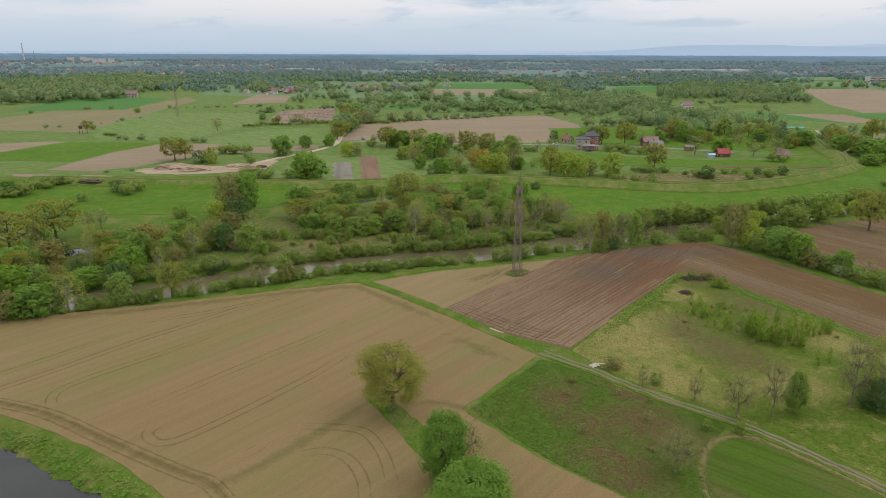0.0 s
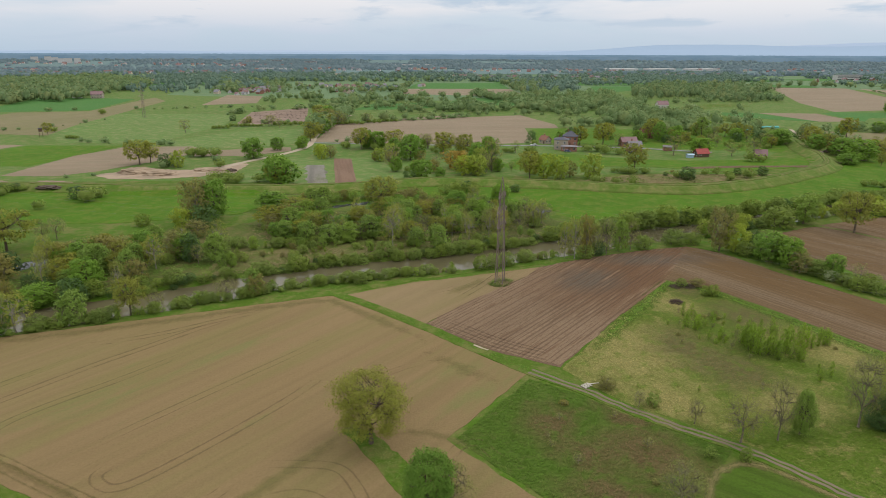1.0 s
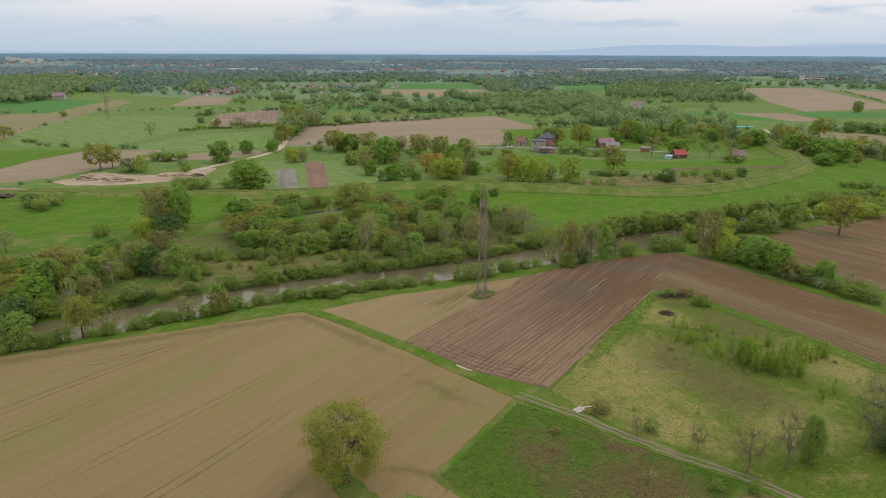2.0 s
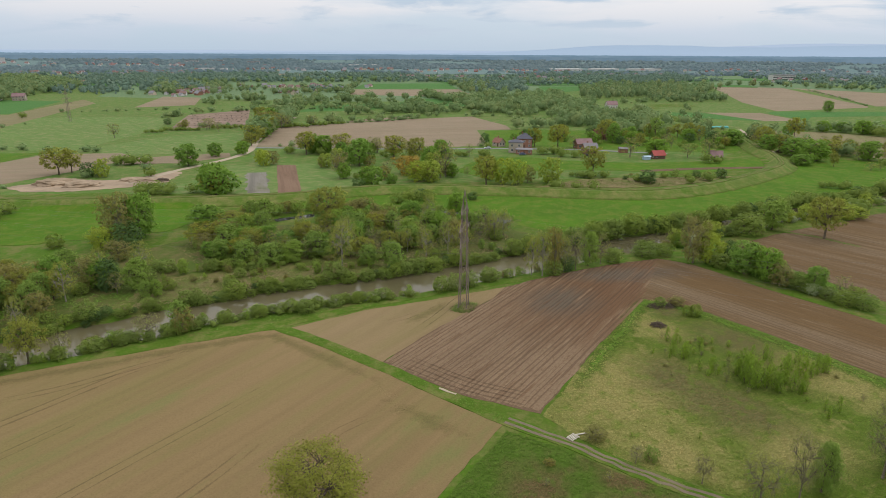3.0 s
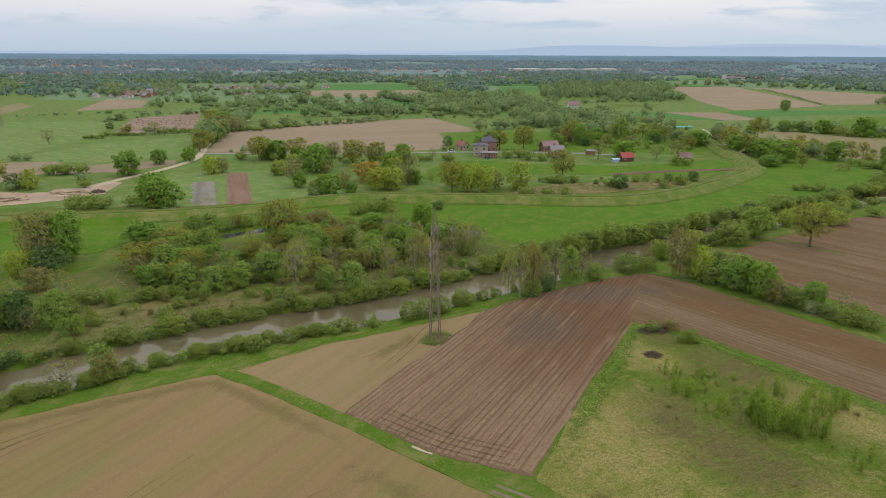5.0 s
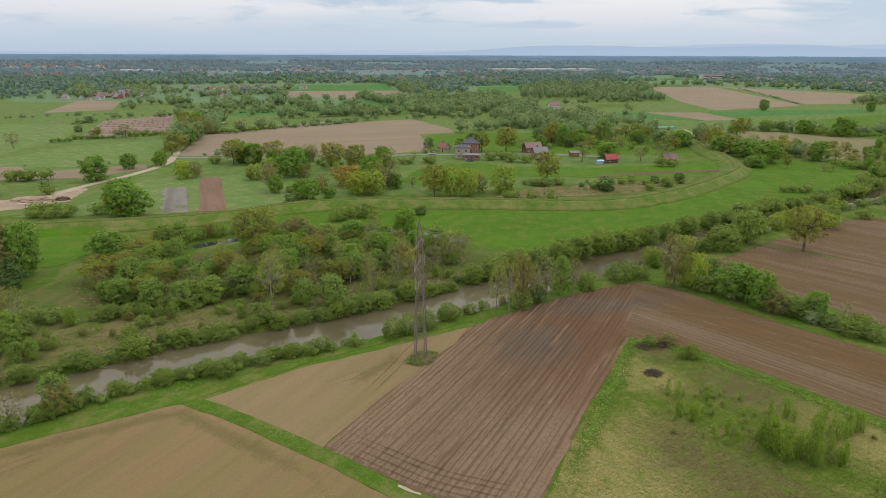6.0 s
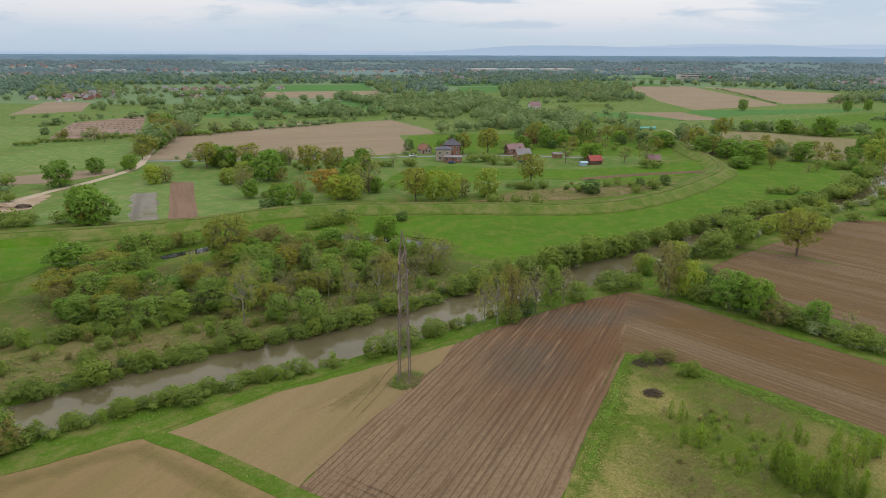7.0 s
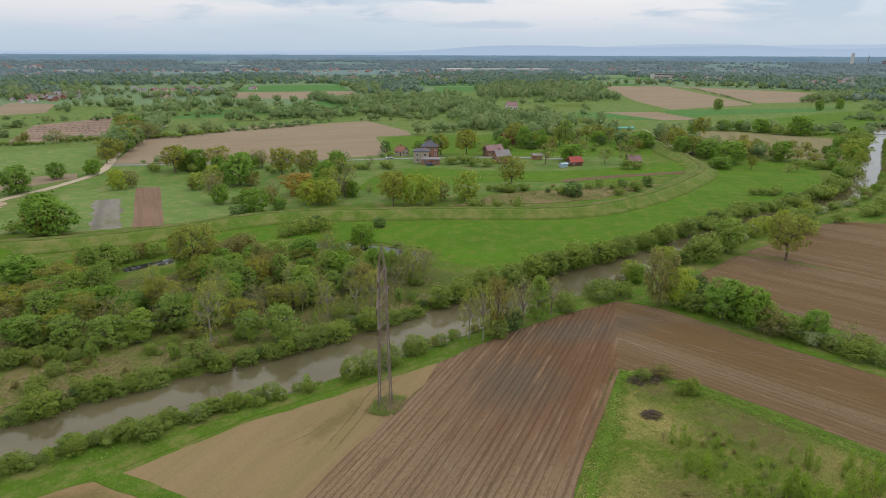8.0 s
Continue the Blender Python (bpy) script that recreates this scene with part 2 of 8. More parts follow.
def meadow_material(name, green, straw, scrub, straws, browns, blade=False, dry=0.75):
    """Unmown meadow: areas of flattened straw and brown scrub in green grass, combed by the wind."""
    k = Nodes(name, 0.9, 0.1)
    rim = k.noise(0.13, 6, 0.7)
    c = k.mix(k.ramp(k.noise(0.25, 5, 0.7), [(0.52, 0.0), (0.64, dry)]), green, straw)
    for oval in straws:
        c = k.mix(k.spot(*oval, rim), c, straw)
    for oval in browns:
        c = k.mix(k.spot(*oval, rim, 1.7), c, scrub)
    c = k.mix(k.ramp(k.noise(0.35, 5, 0.7, k.place(70, 1, 1)), [(0.50, 0.0), (0.66, 0.75)]), c, mul(green, 1.15))
    if blade:
        c = k.mix(k.ramp(k.geo.outputs["Random Per Island"], [(0.0, 0.7), (0.6, 0.0)]), c, mul(green, 0.62))
        k.colour(c)
        t = k.n.new("ShaderNodeBsdfTranslucent")
        k.l.new(c, t.inputs[0])
        m = k.n.new("ShaderNodeMixShader")
        m.inputs[0].default_value = 0.12
        k.l.new(k.p.outputs[0], m.inputs[1])
        k.l.new(t.outputs[0], m.inputs[2])
        k.l.new(m.outputs[0], k.n["Material Output"].inputs[0])
        return k.m
    fine = k.noise(2.2, 4, 0.75, k.place(25, 0.6, 1.4))
    c = k.mix(k.ramp(k.noise(0.9, 4, 0.7, k.place(25, 0.5, 1.6)), [(0.50, 0.0), (0.72, 0.45)]), c, straw)
    c = k.mix(k.ramp(fine, [(0.28, 0.75), (0.60, 0.0)]), c, mul(green, 0.55))
    k.colour(c).bump(fine, 0.8, 0.25)
    return k.m


M_tussock = meadow_material("tussock_grass", (0.084, 0.130, 0.013), (0.246, 0.212, 0.074), (0.118, 0.102, 0.040), STRAW, BROWN)
M_track_grass = grass_material("worn_grass", (0.135, 0.130, 0.042), (0.185, 0.160, 0.072), (0.100, 0.125, 0.026), 0.06, 0.50, 47)
SCRUBBY = [(31, 89, 8, 13, 30), (23, 79, 8, 11, 30), (30, 99, 5, 8, 30), (17, 98, 6, 8, 0), (21, 90, 6, 5, 0)]
M_fallow = meadow_material("weedy_fallow", (0.066, 0.116, 0.013), (0.118, 0.112, 0.036), (0.118, 0.082, 0.036), [], SCRUBBY, False, 0.4)
M_weeds = grass_material("fresh_weeds", (0.078, 0.134, 0.016), (0.130, 0.122, 0.044), (0.070, 0.150, 0.010), 0.05, 0.52, 71)
M_verge = grass_material("verge_grass", (0.072, 0.120, 0.012), (0.155, 0.150, 0.046), (0.062, 0.132, 0.008), 0.09, 0.54, 29)
M_dry = grass_material("dry_grass", (0.165, 0.148, 0.058), (0.235, 0.182, 0.092), (0.105, 0.138, 0.026), 0.07, 0.50, 53)
M_reed = grass_material("reed_grass", (0.110, 0.122, 0.026), (0.180, 0.142, 0.066), (0.086, 0.128, 0.018), 0.06, 0.48, 33)
M_under = grass_material("undergrowth", (0.078, 0.100, 0.020), (0.135, 0.112, 0.046), (0.066, 0.108, 0.014), 0.05, 0.50, 37)
M_levee = grass_material("levee_grass", (0.078, 0.132, 0.016), (0.128, 0.146, 0.036), (0.070, 0.138, 0.012), 0.03, 0.50, 61)
M_levee_face = grass_material("levee_face_grass", (0.100, 0.142, 0.026), (0.176, 0.172, 0.058), (0.082, 0.146, 0.018), 0.05, 0.52, 67)
M_crop = grass_material("young_corn", (0.064, 0.156, 0.034), (0.092, 0.166, 0.044), (0.056, 0.152, 0.032), 0.015, 0.60, 17)
# distance haze is mixed into both greens, bluest on the far plain
M_midplain = grass_material("hazed_plain_grass", (0.116, 0.180, 0.082), (0.166, 0.202, 0.104), (0.102, 0.180, 0.080), 0.006, 0.55, 27)
M_farmeadow = grass_material("hazed_far_grass", (0.120, 0.182, 0.170), (0.150, 0.200, 0.175), (0.108, 0.172, 0.168), 0.004, 0.56, 23)
M_bigfield = soil_material("sown_field", (0.192, 0.134, 0.062), (0.212, 0.150, 0.072), (0.158, 0.142, 0.048), 51.5, 1.6, lines=0.18, weeds=0.9, clods=0.6, along=0.12)
M_sand = soil_material("sandy_field", (0.200, 0.145, 0.072), (0.222, 0.162, 0.084), (0.178, 0.148, 0.060), 50, 1.4, lines=0.14, weeds=0.5, clods=0.6, along=0.2)
WET_3 = [("moist", 51, 168, 30, 22, 50), ("moist", 66, 187, 22, 12, 20), ("wet", 40, 167, 11, 9, 50), ("wet", 60, 184, 15, 6, 0)]
WET_4 = [("moist", 84, 172, 8, 30, 28), ("moist", 100, 146, 8, 30, 28), ("wet", 68, 186, 14, 6, -10)]
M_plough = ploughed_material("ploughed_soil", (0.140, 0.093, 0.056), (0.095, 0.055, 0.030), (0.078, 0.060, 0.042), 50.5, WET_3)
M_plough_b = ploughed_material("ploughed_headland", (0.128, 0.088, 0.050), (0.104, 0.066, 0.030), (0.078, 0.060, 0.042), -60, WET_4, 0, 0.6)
M_garden = soil_material("garden_soil", (0.185, 0.118, 0.078), (0.205, 0.135, 0.090), (0.150, 0.098, 0.062), -80, 1.5, lines=0.3)
M_farsoil = soil_material("far_tilled_soil", (0.222, 0.170, 0.112), (0.250, 0.194, 0.130), (0.200, 0.172, 0.104), 10, 6.0, lines=0.15)
# same soil in a paler tone than the ground between the ridges
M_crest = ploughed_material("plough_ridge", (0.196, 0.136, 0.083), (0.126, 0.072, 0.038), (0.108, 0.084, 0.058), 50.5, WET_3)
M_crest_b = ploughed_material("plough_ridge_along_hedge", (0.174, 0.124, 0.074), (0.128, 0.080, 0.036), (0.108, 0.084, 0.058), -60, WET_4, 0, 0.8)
M_olivesoil = soil_material("thin_growth_soil", (0.180, 0.160, 0.078), (0.204, 0.174, 0.092), (0.156, 0.160, 0.062), 60, 5.0, lines=0.2, weeds=0.6)
M_allotment = soil_material("allotment_soil", (0.240, 0.170, 0.125), (0.270, 0.200, 0.150), (0.130, 0.095, 0.070), -14, 9.0, lines=0.7)
M_thincrop = soil_material("thin_crop", (0.070, 0.105, 0.014), (0.060, 0.116, 0.010), (0.125, 0.102, 0.040), -38, 1.3, lines=0.45)
M_greysoil = soil_material("ash_heap_ground", (0.165, 0.152, 0.122), (0.270, 0.250, 0.215), (0.110, 0.112, 0.050), -80, 4.0, lines=0.5, weeds=0.7, along=0.8)
M_earthy = plain_material("reddish_earth", (0.235, 0.165, 0.115), 0.95, 0.45, 0.3)
M_sandpit = plain_material("bare_sand", (0.34, 0.255, 0.17), 0.95, 0.75, 0.11)
M_gravel = plain_material("track_gravel", (0.168, 0.132, 0.086), 0.95, 0.4, 0.5)
M_lane = plain_material("pale_dirt_lane", (0.36, 0.295, 0.21), 0.95, 0.25, 0.2)
M_asphalt = plain_material("worn_asphalt", (0.20, 0.20, 0.205), 0.9, 0.3, 0.3)
M_rut = strip_material("pressed_soil", (0.154, 0.110, 0.051), (0.172, 0.124, 0.059), 0.32, 0.32)
M_weedrut = strip_material("weedy_pressed_soil", (0.152, 0.130, 0.042), (0.176, 0.127, 0.056), 0.5, 0.42)
M_headrut = strip_material("headland_wheel_marks", (0.095, 0.058, 0.034), (0.125, 0.078, 0.045), 0.5, 0.42)
M_edgegreen = strip_material("fresh_edge_grass", (0.070, 0.140, 0.012), (0.090, 0.138, 0.020), 0.4, 0.9)
M_margin = strip_material("dry_margin", (0.185, 0.155, 0.066), (0.145, 0.130, 0.045), 0.6, 0.85)
M_thinweed = strip_material("thin_field_weeds", (0.168, 0.158, 0.048), (0.182, 0.150, 0.060), 0.35, 0.36)
M_river = water_material("brown_river_water", (0.106, 0.093, 0.048), 0.06, 0.10)
M_pond = water_material("still_water", (0.03, 0.033, 0.03), 0.03, 0.05)
M_bark = bark_material("grey_brown_bark", (0.150, 0.118, 0.082))
M_twig = bark_material("brown_twigs", (0.205, 0.178, 0.122))
M_birch = bark_material("pale_birch_bark", (0.30, 0.275, 0.22))
M_steel = plain_material("rusty_galvanised_steel", (0.225, 0.175, 0.150), 0.6, 0.4, 0.9, 0.3)
LEAF = {
    "oak": leaf_material("oak_leaves", (0.222, 0.245, 0.038), (0.298, 0.315, 0.055)),
    "dense": leaf_material("fresh_green_leaves", (0.150, 0.276, 0.036), (0.215, 0.345, 0.056)),
    "willow": leaf_material("willow_leaves", (0.262, 0.345, 0.045), (0.340, 0.405, 0.062)),
    "alder": leaf_material("alder_leaves", (0.190, 0.297, 0.052), (0.272, 0.380, 0.076)),
    "sapling": leaf_material("sapling_leaves", (0.185, 0.300, 0.030), (0.262, 0.372, 0.046)),
    "birch": leaf_material("birch_leaves", (0.251, 0.291, 0.059), (0.342, 0.358, 0.093)),
    "bush": leaf_material("shrub_leaves", (0.165, 0.239, 0.044), (0.248, 0.318, 0.070)),
    "dark": leaf_material("dark_leaves", (0.060, 0.112, 0.029), (0.100, 0.168, 0.044), 0.3),
    "brown": leaf_material("bronze_young_leaves", (0.215, 0.205, 0.060), (0.285, 0.275, 0.078)),
    "orange": leaf_material("orange_catkin_leaves", (0.390, 0.270, 0.045), (0.430, 0.310, 0.060)),
    "white": leaf_material("white_blossom", (0.42, 0.45, 0.27), (0.24, 0.31, 0.09)),
    "bare": leaf_material("sparse_buds", (0.235, 0.262, 0.072), (0.300, 0.315, 0.092)),
}
# leaf colours carry painted haze: the farther the wood, the bluer
M_farwood = leaf_material("hazed_far_leaves", (0.150, 0.240, 0.104), (0.215, 0.296, 0.128), 0.4, (0.285, 0.302, 0.120))
M_distant = leaf_material("hazed_distant_leaves", (0.125, 0.190, 0.222), (0.160, 0.225, 0.250), 0.3, (0.190, 0.240, 0.240))
M_midwood = leaf_material("hazed_plain_leaves", (0.116, 0.194, 0.152), (0.152, 0.226, 0.168), 0.25, (0.182, 0.236, 0.164))


# ---- the lie of the land ----
import collections


# river and pools: (x, y, half width) along the middle
RIVER = [(-420, 30, 5), (-260, 78, 5), (-150, 118, 5), (-110, 136, 5), (-78, 150, 4.8), (-42, 169, 4.8), (-20, 177, 5), (2, 183, 5.2), (22, 191, 5.2),
         (44, 201, 5.2), (71, 212, 4.8), (97, 222, 4.2), (120, 232, 4.0), (146, 244, 3.8), (178, 258, 3.4), (214.7, 270.6, 2.9), (245.5, 284.8, 2.5), (279.5, 309.6, 2.8),
         (329.5, 350.6, 3.2), (399.5, 410.6, 3.4), (480, 476, 3.8), (700, 660, 5)]
POOL = [(-160, 108, 11), (-120, 91, 11), (-76, 69.5, 12), (-55, 59, 12), (-36, 46, 9), (-24, 36, 3)]
BACKWATER = [(-41, 254, 1.0), (-36, 256.5, 1.7), (-30.5, 259, 1.8), (-25, 263, 1.2)]
BACKWATER_B = [(8, 268, 1.4), (19, 263.5, 2.4), (27, 258, 2.4), (34, 253, 2.2), (43, 245, 1.6)]
OXBOW = [(-140, 160, 3.5), (-127, 170, 4), (-120, 181, 3.5), (-112, 190, 2)]
LEVEE = [(-420, 285), (-240, 294), (-188, 296), (-136, 291), (-82, 290), (-51, 292), (-34, 297), (-7, 307), (16, 308), (32, 305), (55, 301), (86, 293),
         (107, 289), (128, 292), (153, 303), (178, 319), (207, 341), (222, 358), (234, 384), (242, 412), (262, 472), (285, 586), (275, 690), (300, 750), (364, 795), (485, 800)]


def smooth(a, b, x):
    t = np.clip((x - a) / (b - a), 0, 1)
    return t * t * (3 - 2 * t)


def to_line(line, x, y):
    """Distance to a polyline, and the third value along it."""
    best, third = np.full(np.shape(x), 1e9), np.zeros(np.shape(x))
    for p, q in zip(line, line[1:]):
        dx, dy = q[0] - p[0], q[1] - p[1]
        t = np.clip(((x - p[0]) * dx + (y - p[1]) * dy) / (dx * dx + dy * dy), 0, 1)
        d = np.hypot(x - p[0] - t * dx, y - p[1] - t * dy)
        near = d < best
        best = np.where(near, d, best)
        if len(p) > 2:
            third = np.where(near, p[2] + t * (q[2] - p[2]), third)
    return best, third


def smooth_line(line, steps=5):
    """A Catmull-Rom curve through the points of a polyline."""
    pts = [np.array(p, float) for p in line]
    pts = [2 * pts[0] - pts[1]] + pts + [2 * pts[-1] - pts[-2]]
    out = []
    for a, b, c, d in zip(pts, pts[1:], pts[2:], pts[3:]):
        for i in range(steps):
            t = i / steps
            out.append(0.5 * (2 * b + (c - a) * t + (2 * a - 5 * b + 4 * c - d) * t * t + (3 * b - a - 3 * c + d) * t ** 3))
    return [tuple(p) for p in out] + [tuple(pts[-2])]


RIVER, LEVEE = smooth_line([(x, y + 0.6, w + 1.3) for x, y, w in RIVER], 4), smooth_line([(x * 0.963, 71 + (y - 71) * 0.963) for x, y in LEVEE], 4)
POOL = smooth_line(POOL, 4)
CHANNELS = [(RIVER, 1.9, 3.2), (POOL, 1.9, 3.0), (BACKWATER, 1.0, 2.0), (BACKWATER_B, 1.0, 2.0), (OXBOW, 1.2, 3.0)]


def height(x, y):
    """Height of the ground: flat fields, channels cut in, the levee raised, far country rising slowly."""
    x, y = np.asarray(x, float), np.asarray(y, float)
    z = np.zeros(np.shape(x))
    for line, depth, bank in CHANNELS:
        d, half = to_line(line, x, y)
        wob = 0.5 * np.sin(x * 0.31 + y * 0.17) + 0.4 * np.sin(x * 0.77 - y * 0.53)
        z = z - depth * (1 - smooth(half - 0.3, half + bank, d + wob))
    d, _ = to_line(LEVEE, x, y)
    z = z + 2.3 * (1 - smooth(1.4, 7.0, d))
    far = np.hypot(x, y - 40)
    z = z + 44 * smooth(2500, 5200, far) ** 1.2
    return z


def z_at(x, y):
    return float(height(x, y))


def skirt(verts, faces, drop=0.4):
    """A rim round a thin sheet that goes down into the ground."""
    verts, faces = [tuple(map(float, v)) for v in verts], [tuple(f) for f in faces]
    used = collections.Counter(frozenset((f[i - 1], f[i])) for f in faces for i in range(len(f)))
    low = {}
    for f in list(faces):
        for i in range(len(f)):
            a, b = f[i - 1], f[i]
            if used[frozenset((a, b))] == 1:
                for c in (a, b):
                    if c not in low:
                        low[c] = len(verts)
                        verts.append((verts[c][0], verts[c][1], verts[c][2] - drop))
                faces.append((b, a, low[a], low[b]))
    return verts, faces


def link_mesh(name, verts, faces, material, parent=None, label="", smooth_faces=False):
    me = bpy.data.meshes.new(name)
    me.from_pydata([tuple(map(float, v)) for v in verts], [], faces)
    me.materials.append(material)
    if smooth_faces:
        me.polygons.foreach_set("use_smooth", [True] * len(me.polygons))
    me.update()
    ob = new(name, me)
    if parent:
        ob.parent = parent
    if label:
        tagged(ob, label)
    return ob


def part(name, bm, material, parent, label=""):
    """One mesh object under a thing or a part."""
    me = bpy.data.meshes.new(name)
    bm.to_mesh(me)
    bm.free()
    me.materials.append(material)
    ob = new(name, me)
    ob.parent = parent
    if label:
        tagged(ob, label)
    return ob


def spread(start, step, growth, end):
    """Grid lines that grow further apart towards the end."""
    out, v = [], start
    while abs(v) < abs(end):
        v += step
        step *= growth
        out.append(v)
    out[-1] = end
    return out


xs = np.array(spread(-130, -2.6, 1.07, -5200)[::-1] + list(np.arange(-130, 261, 3.0)) + spread(261, 2.6, 1.07, 5200))
ys = np.array(spread(50, -2.5, 1.2, -1500)[::-1] + list(np.arange(50, 322, 2.4)) + spread(322, 1.9, 1.05, 5200))
gx, gy = np.meshgrid(xs, ys)
gz = height(gx, gy)
nx = len(xs)
gfaces = [(j * nx + i, j * nx + i + 1, (j + 1) * nx + i + 1, (j + 1) * nx + i) for j in range(len(ys) - 1) for i in range(nx - 1)]
ground = link_mesh("ground", np.stack([gx.ravel(), gy.ravel(), gz.ravel()], 1), gfaces, M_ground, smooth_faces=True)
tagged(ground, "wide flat rough grassland cut by a river", "ground", kind="structure")


def ragged(corners, step=2.5, jitter=0.25, seed=1):
    """The corners of a plot as a closed line with a slightly uneven edge."""
    rnd = random.Random(seed)
    out = []
    for (x0, y0), (x1, y1) in zip(corners, corners[1:] + corners[:1]):
        n = max(1, int(math.hypot(x1 - x0, y1 - y0) / step))
        for i in range(n):
            t = i / n
            j = jitter if i else 0
            out.append((x0 + (x1 - x0) * t + rnd.uniform(-j, j), y0 + (y1 - y0) * t + rnd.uniform(-j, j)))
    return out


def inside(poly, x, y):
    """Which of the points lie in the polygon."""
    x, y = np.asarray(x, float), np.asarray(y, float)
    hit = np.zeros(np.shape(x), bool)
    for (x0, y0), (x1, y1) in zip(poly, poly[1:] + poly[:1]):
        if y0 == y1:
            continue
        hit ^= ((y0 > y) != (y1 > y)) & (x < (x1 - x0) * (y - y0) / (y1 - y0) + x0)
    return hit


from mathutils.geometry import delaunay_2d_cdt

PLOTS = []


def plot(name, corners, material, label, category="field", lift=0.05, drape=0.0, step=2.5, jitter=0.25, open_ground=False):
    """A field or meadow as a thin sheet on the ground; drape: spacing of inner points where the ground is not flat."""
    edge = ragged(corners, step, jitter, len(PLOTS) + 3)
    pts = [Vector(p) for p in edge]
    n = len(pts)
    if drape:
        bx, by = [p[0] for p in edge], [p[1] for p in edge]
        px, py = np.meshgrid(np.arange(min(bx), max(bx), drape), np.arange(min(by), max(by), drape))
        ok = inside(edge, px.ravel(), py.ravel())
        pts += [Vector((float(a), float(b))) for a, b in zip(px.ravel()[ok], py.ravel()[ok])]
    v, _, f, *_ = delaunay_2d_cdt(pts, [(i, (i + 1) % n) for i in range(n)], [], 1 if not drape else 1, 1e-4)
    vz = (height(np.array([p.x for p in v]), np.array([p.y for p in v])) if drape else np.zeros(len(v))) + lift
    ob = link_mesh(name, *skirt([(p.x, p.y, z) for p, z in zip(v, vz)], f), material)
    tagged(ob, label, category, kind="structure")
    if not open_ground:
        PLOTS.append(edge)
    return ob


def ribbon(name, line, half, material, label, category="road", lift=0.07, kind="structure", smooth_steps=5, wobble=0.15):
    """A track or strip of the given half width along a line."""
    pts = smooth_line([tuple(p[:2]) for p in line], smooth_steps)
    rnd = random.Random(int(abs(line[0][0] * 7 + line[0][1])))
    verts, faces = [], []
    for i, p in enumerate(pts):
        a, b = pts[max(i - 1, 0)], pts[min(i + 1, len(pts) - 1)]
        dx, dy = b[0] - a[0], b[1] - a[1]
        d = math.hypot(dx, dy) or 1
        for s in (-1, 1):
            h = half + rnd.uniform(-wobble, wobble)
            x, y = p[0] - s * dy / d * h, p[1] + s * dx / d * h
            verts.append((x, y, z_at(x, y) + lift))
        if i:
            k = 2 * i
            faces.append((k - 2, k, k + 1, k - 1)[::-1])
    ob = link_mesh(name, *skirt(verts, faces, 0.2), material)
    return tagged(ob, label, category, kind=kind)


def water_strip(name, line, level, extra, material, label):
    verts, faces = [], []
    for i, p in enumerate(line):
        a, b = line[max(i - 1, 0)], line[min(i + 1, len(line) - 1)]
        dx, dy = b[0] - a[0], b[1] - a[1]
        d = math.hypot(dx, dy)
        for s in (-1, 1):
            verts.append((p[0] - s * dy / d * (p[2] + extra), p[1] + s * dx / d * (p[2] + extra), level))
        if i:
            k = 2 * i
            faces.append((k - 2, k, k + 1, k - 1)[::-1])
    return tagged(link_mesh(name, verts, faces, material), label, "water", kind="structure")


water_strip("river", RIVER, -1.0, 2.2, M_river, "slow muddy brown river between bushy banks")
water_strip("pond", POOL, -1.0, 2.0, M_pond, "still grey pond beside the sown field")
water_strip("backwater", BACKWATER, -0.55, 1.4, M_pond, "small dark pool in the wet meadow")
water_strip("backwater", BACKWATER_B, -0.55, 1.4, M_pond, "narrow dark pool curving through the meadow")
water_strip("oxbow", OXBOW, -0.7, 2.0, M_pond, "dark oxbow pool under riverside trees")

water_strip("ditch", [(-75.9, 247.2, 0.5), (-74.2, 264.2, 0.5)], 0.06, 0.0, M_pond, "narrow straight ditch filled with still water")

# ---- fields on the near side of the river ----
BIG = [(-150, 112), (-104, 129.5), (-93, 132.8), (-82, 136.3), (-71, 140.6), (-60, 144.4), (-44, 150.4), (-28.7, 155.4), (-25.6, 155.6), (-15.5, 146.3), (-2.4, 133.5), (6.2, 124.2), (15.6, 114.8), (0, 94),
       (11, 81), (22, 72), (34, 58), (40, 40), (-22, 40), (-39, 69), (-48, 76), (-58, 82), (-65, 85.5), (-76, 90), (-100, 98), (-150, 108)]
plot("sown_field", BIG, M_bigfield, "wide pale brown freshly sown field", lift=0.04)
plot("sandy_field", [(-23.3, 156.6), (-8, 164.8), (5.5, 169.2), (16, 173), (28.5, 177.4), (24, 170), (15.5, 161), (6, 150.5), (-3.6, 138.4), (-10.1, 144.2), (-16.6, 150.7)], M_sand, "pale sandy field beside the pylon", lift=0.04)
F3 = [(-3.6, 138.4), (4.2, 130.6), (10.4, 124.7), (22.6, 117.5), (37, 136.8), (59.5, 164.5), (61, 167), (79, 197.3), (63, 193), (46.4, 186.7), (38, 182.6), (28.5, 177.4), (24, 170), (15.5, 161), (6, 150.5)]
FIELD_3 = plot("ploughed_field", F3, M_plough, "dark brown ploughed field with long furrows", lift=0.03)
F4 = [(59.5, 167.5), (77.5, 197.2), (79, 196.9), (86, 190), (90, 182), (94, 172.5), (102, 158.5), (107, 149), (122, 120), (135, 95), (100, 100), (89, 125), (80, 143), (72, 157)]
FIELD_4 = plot("ploughed_field", F4, M_plough_b, "dark brown ploughed field beside the hedge", lift=0.035)
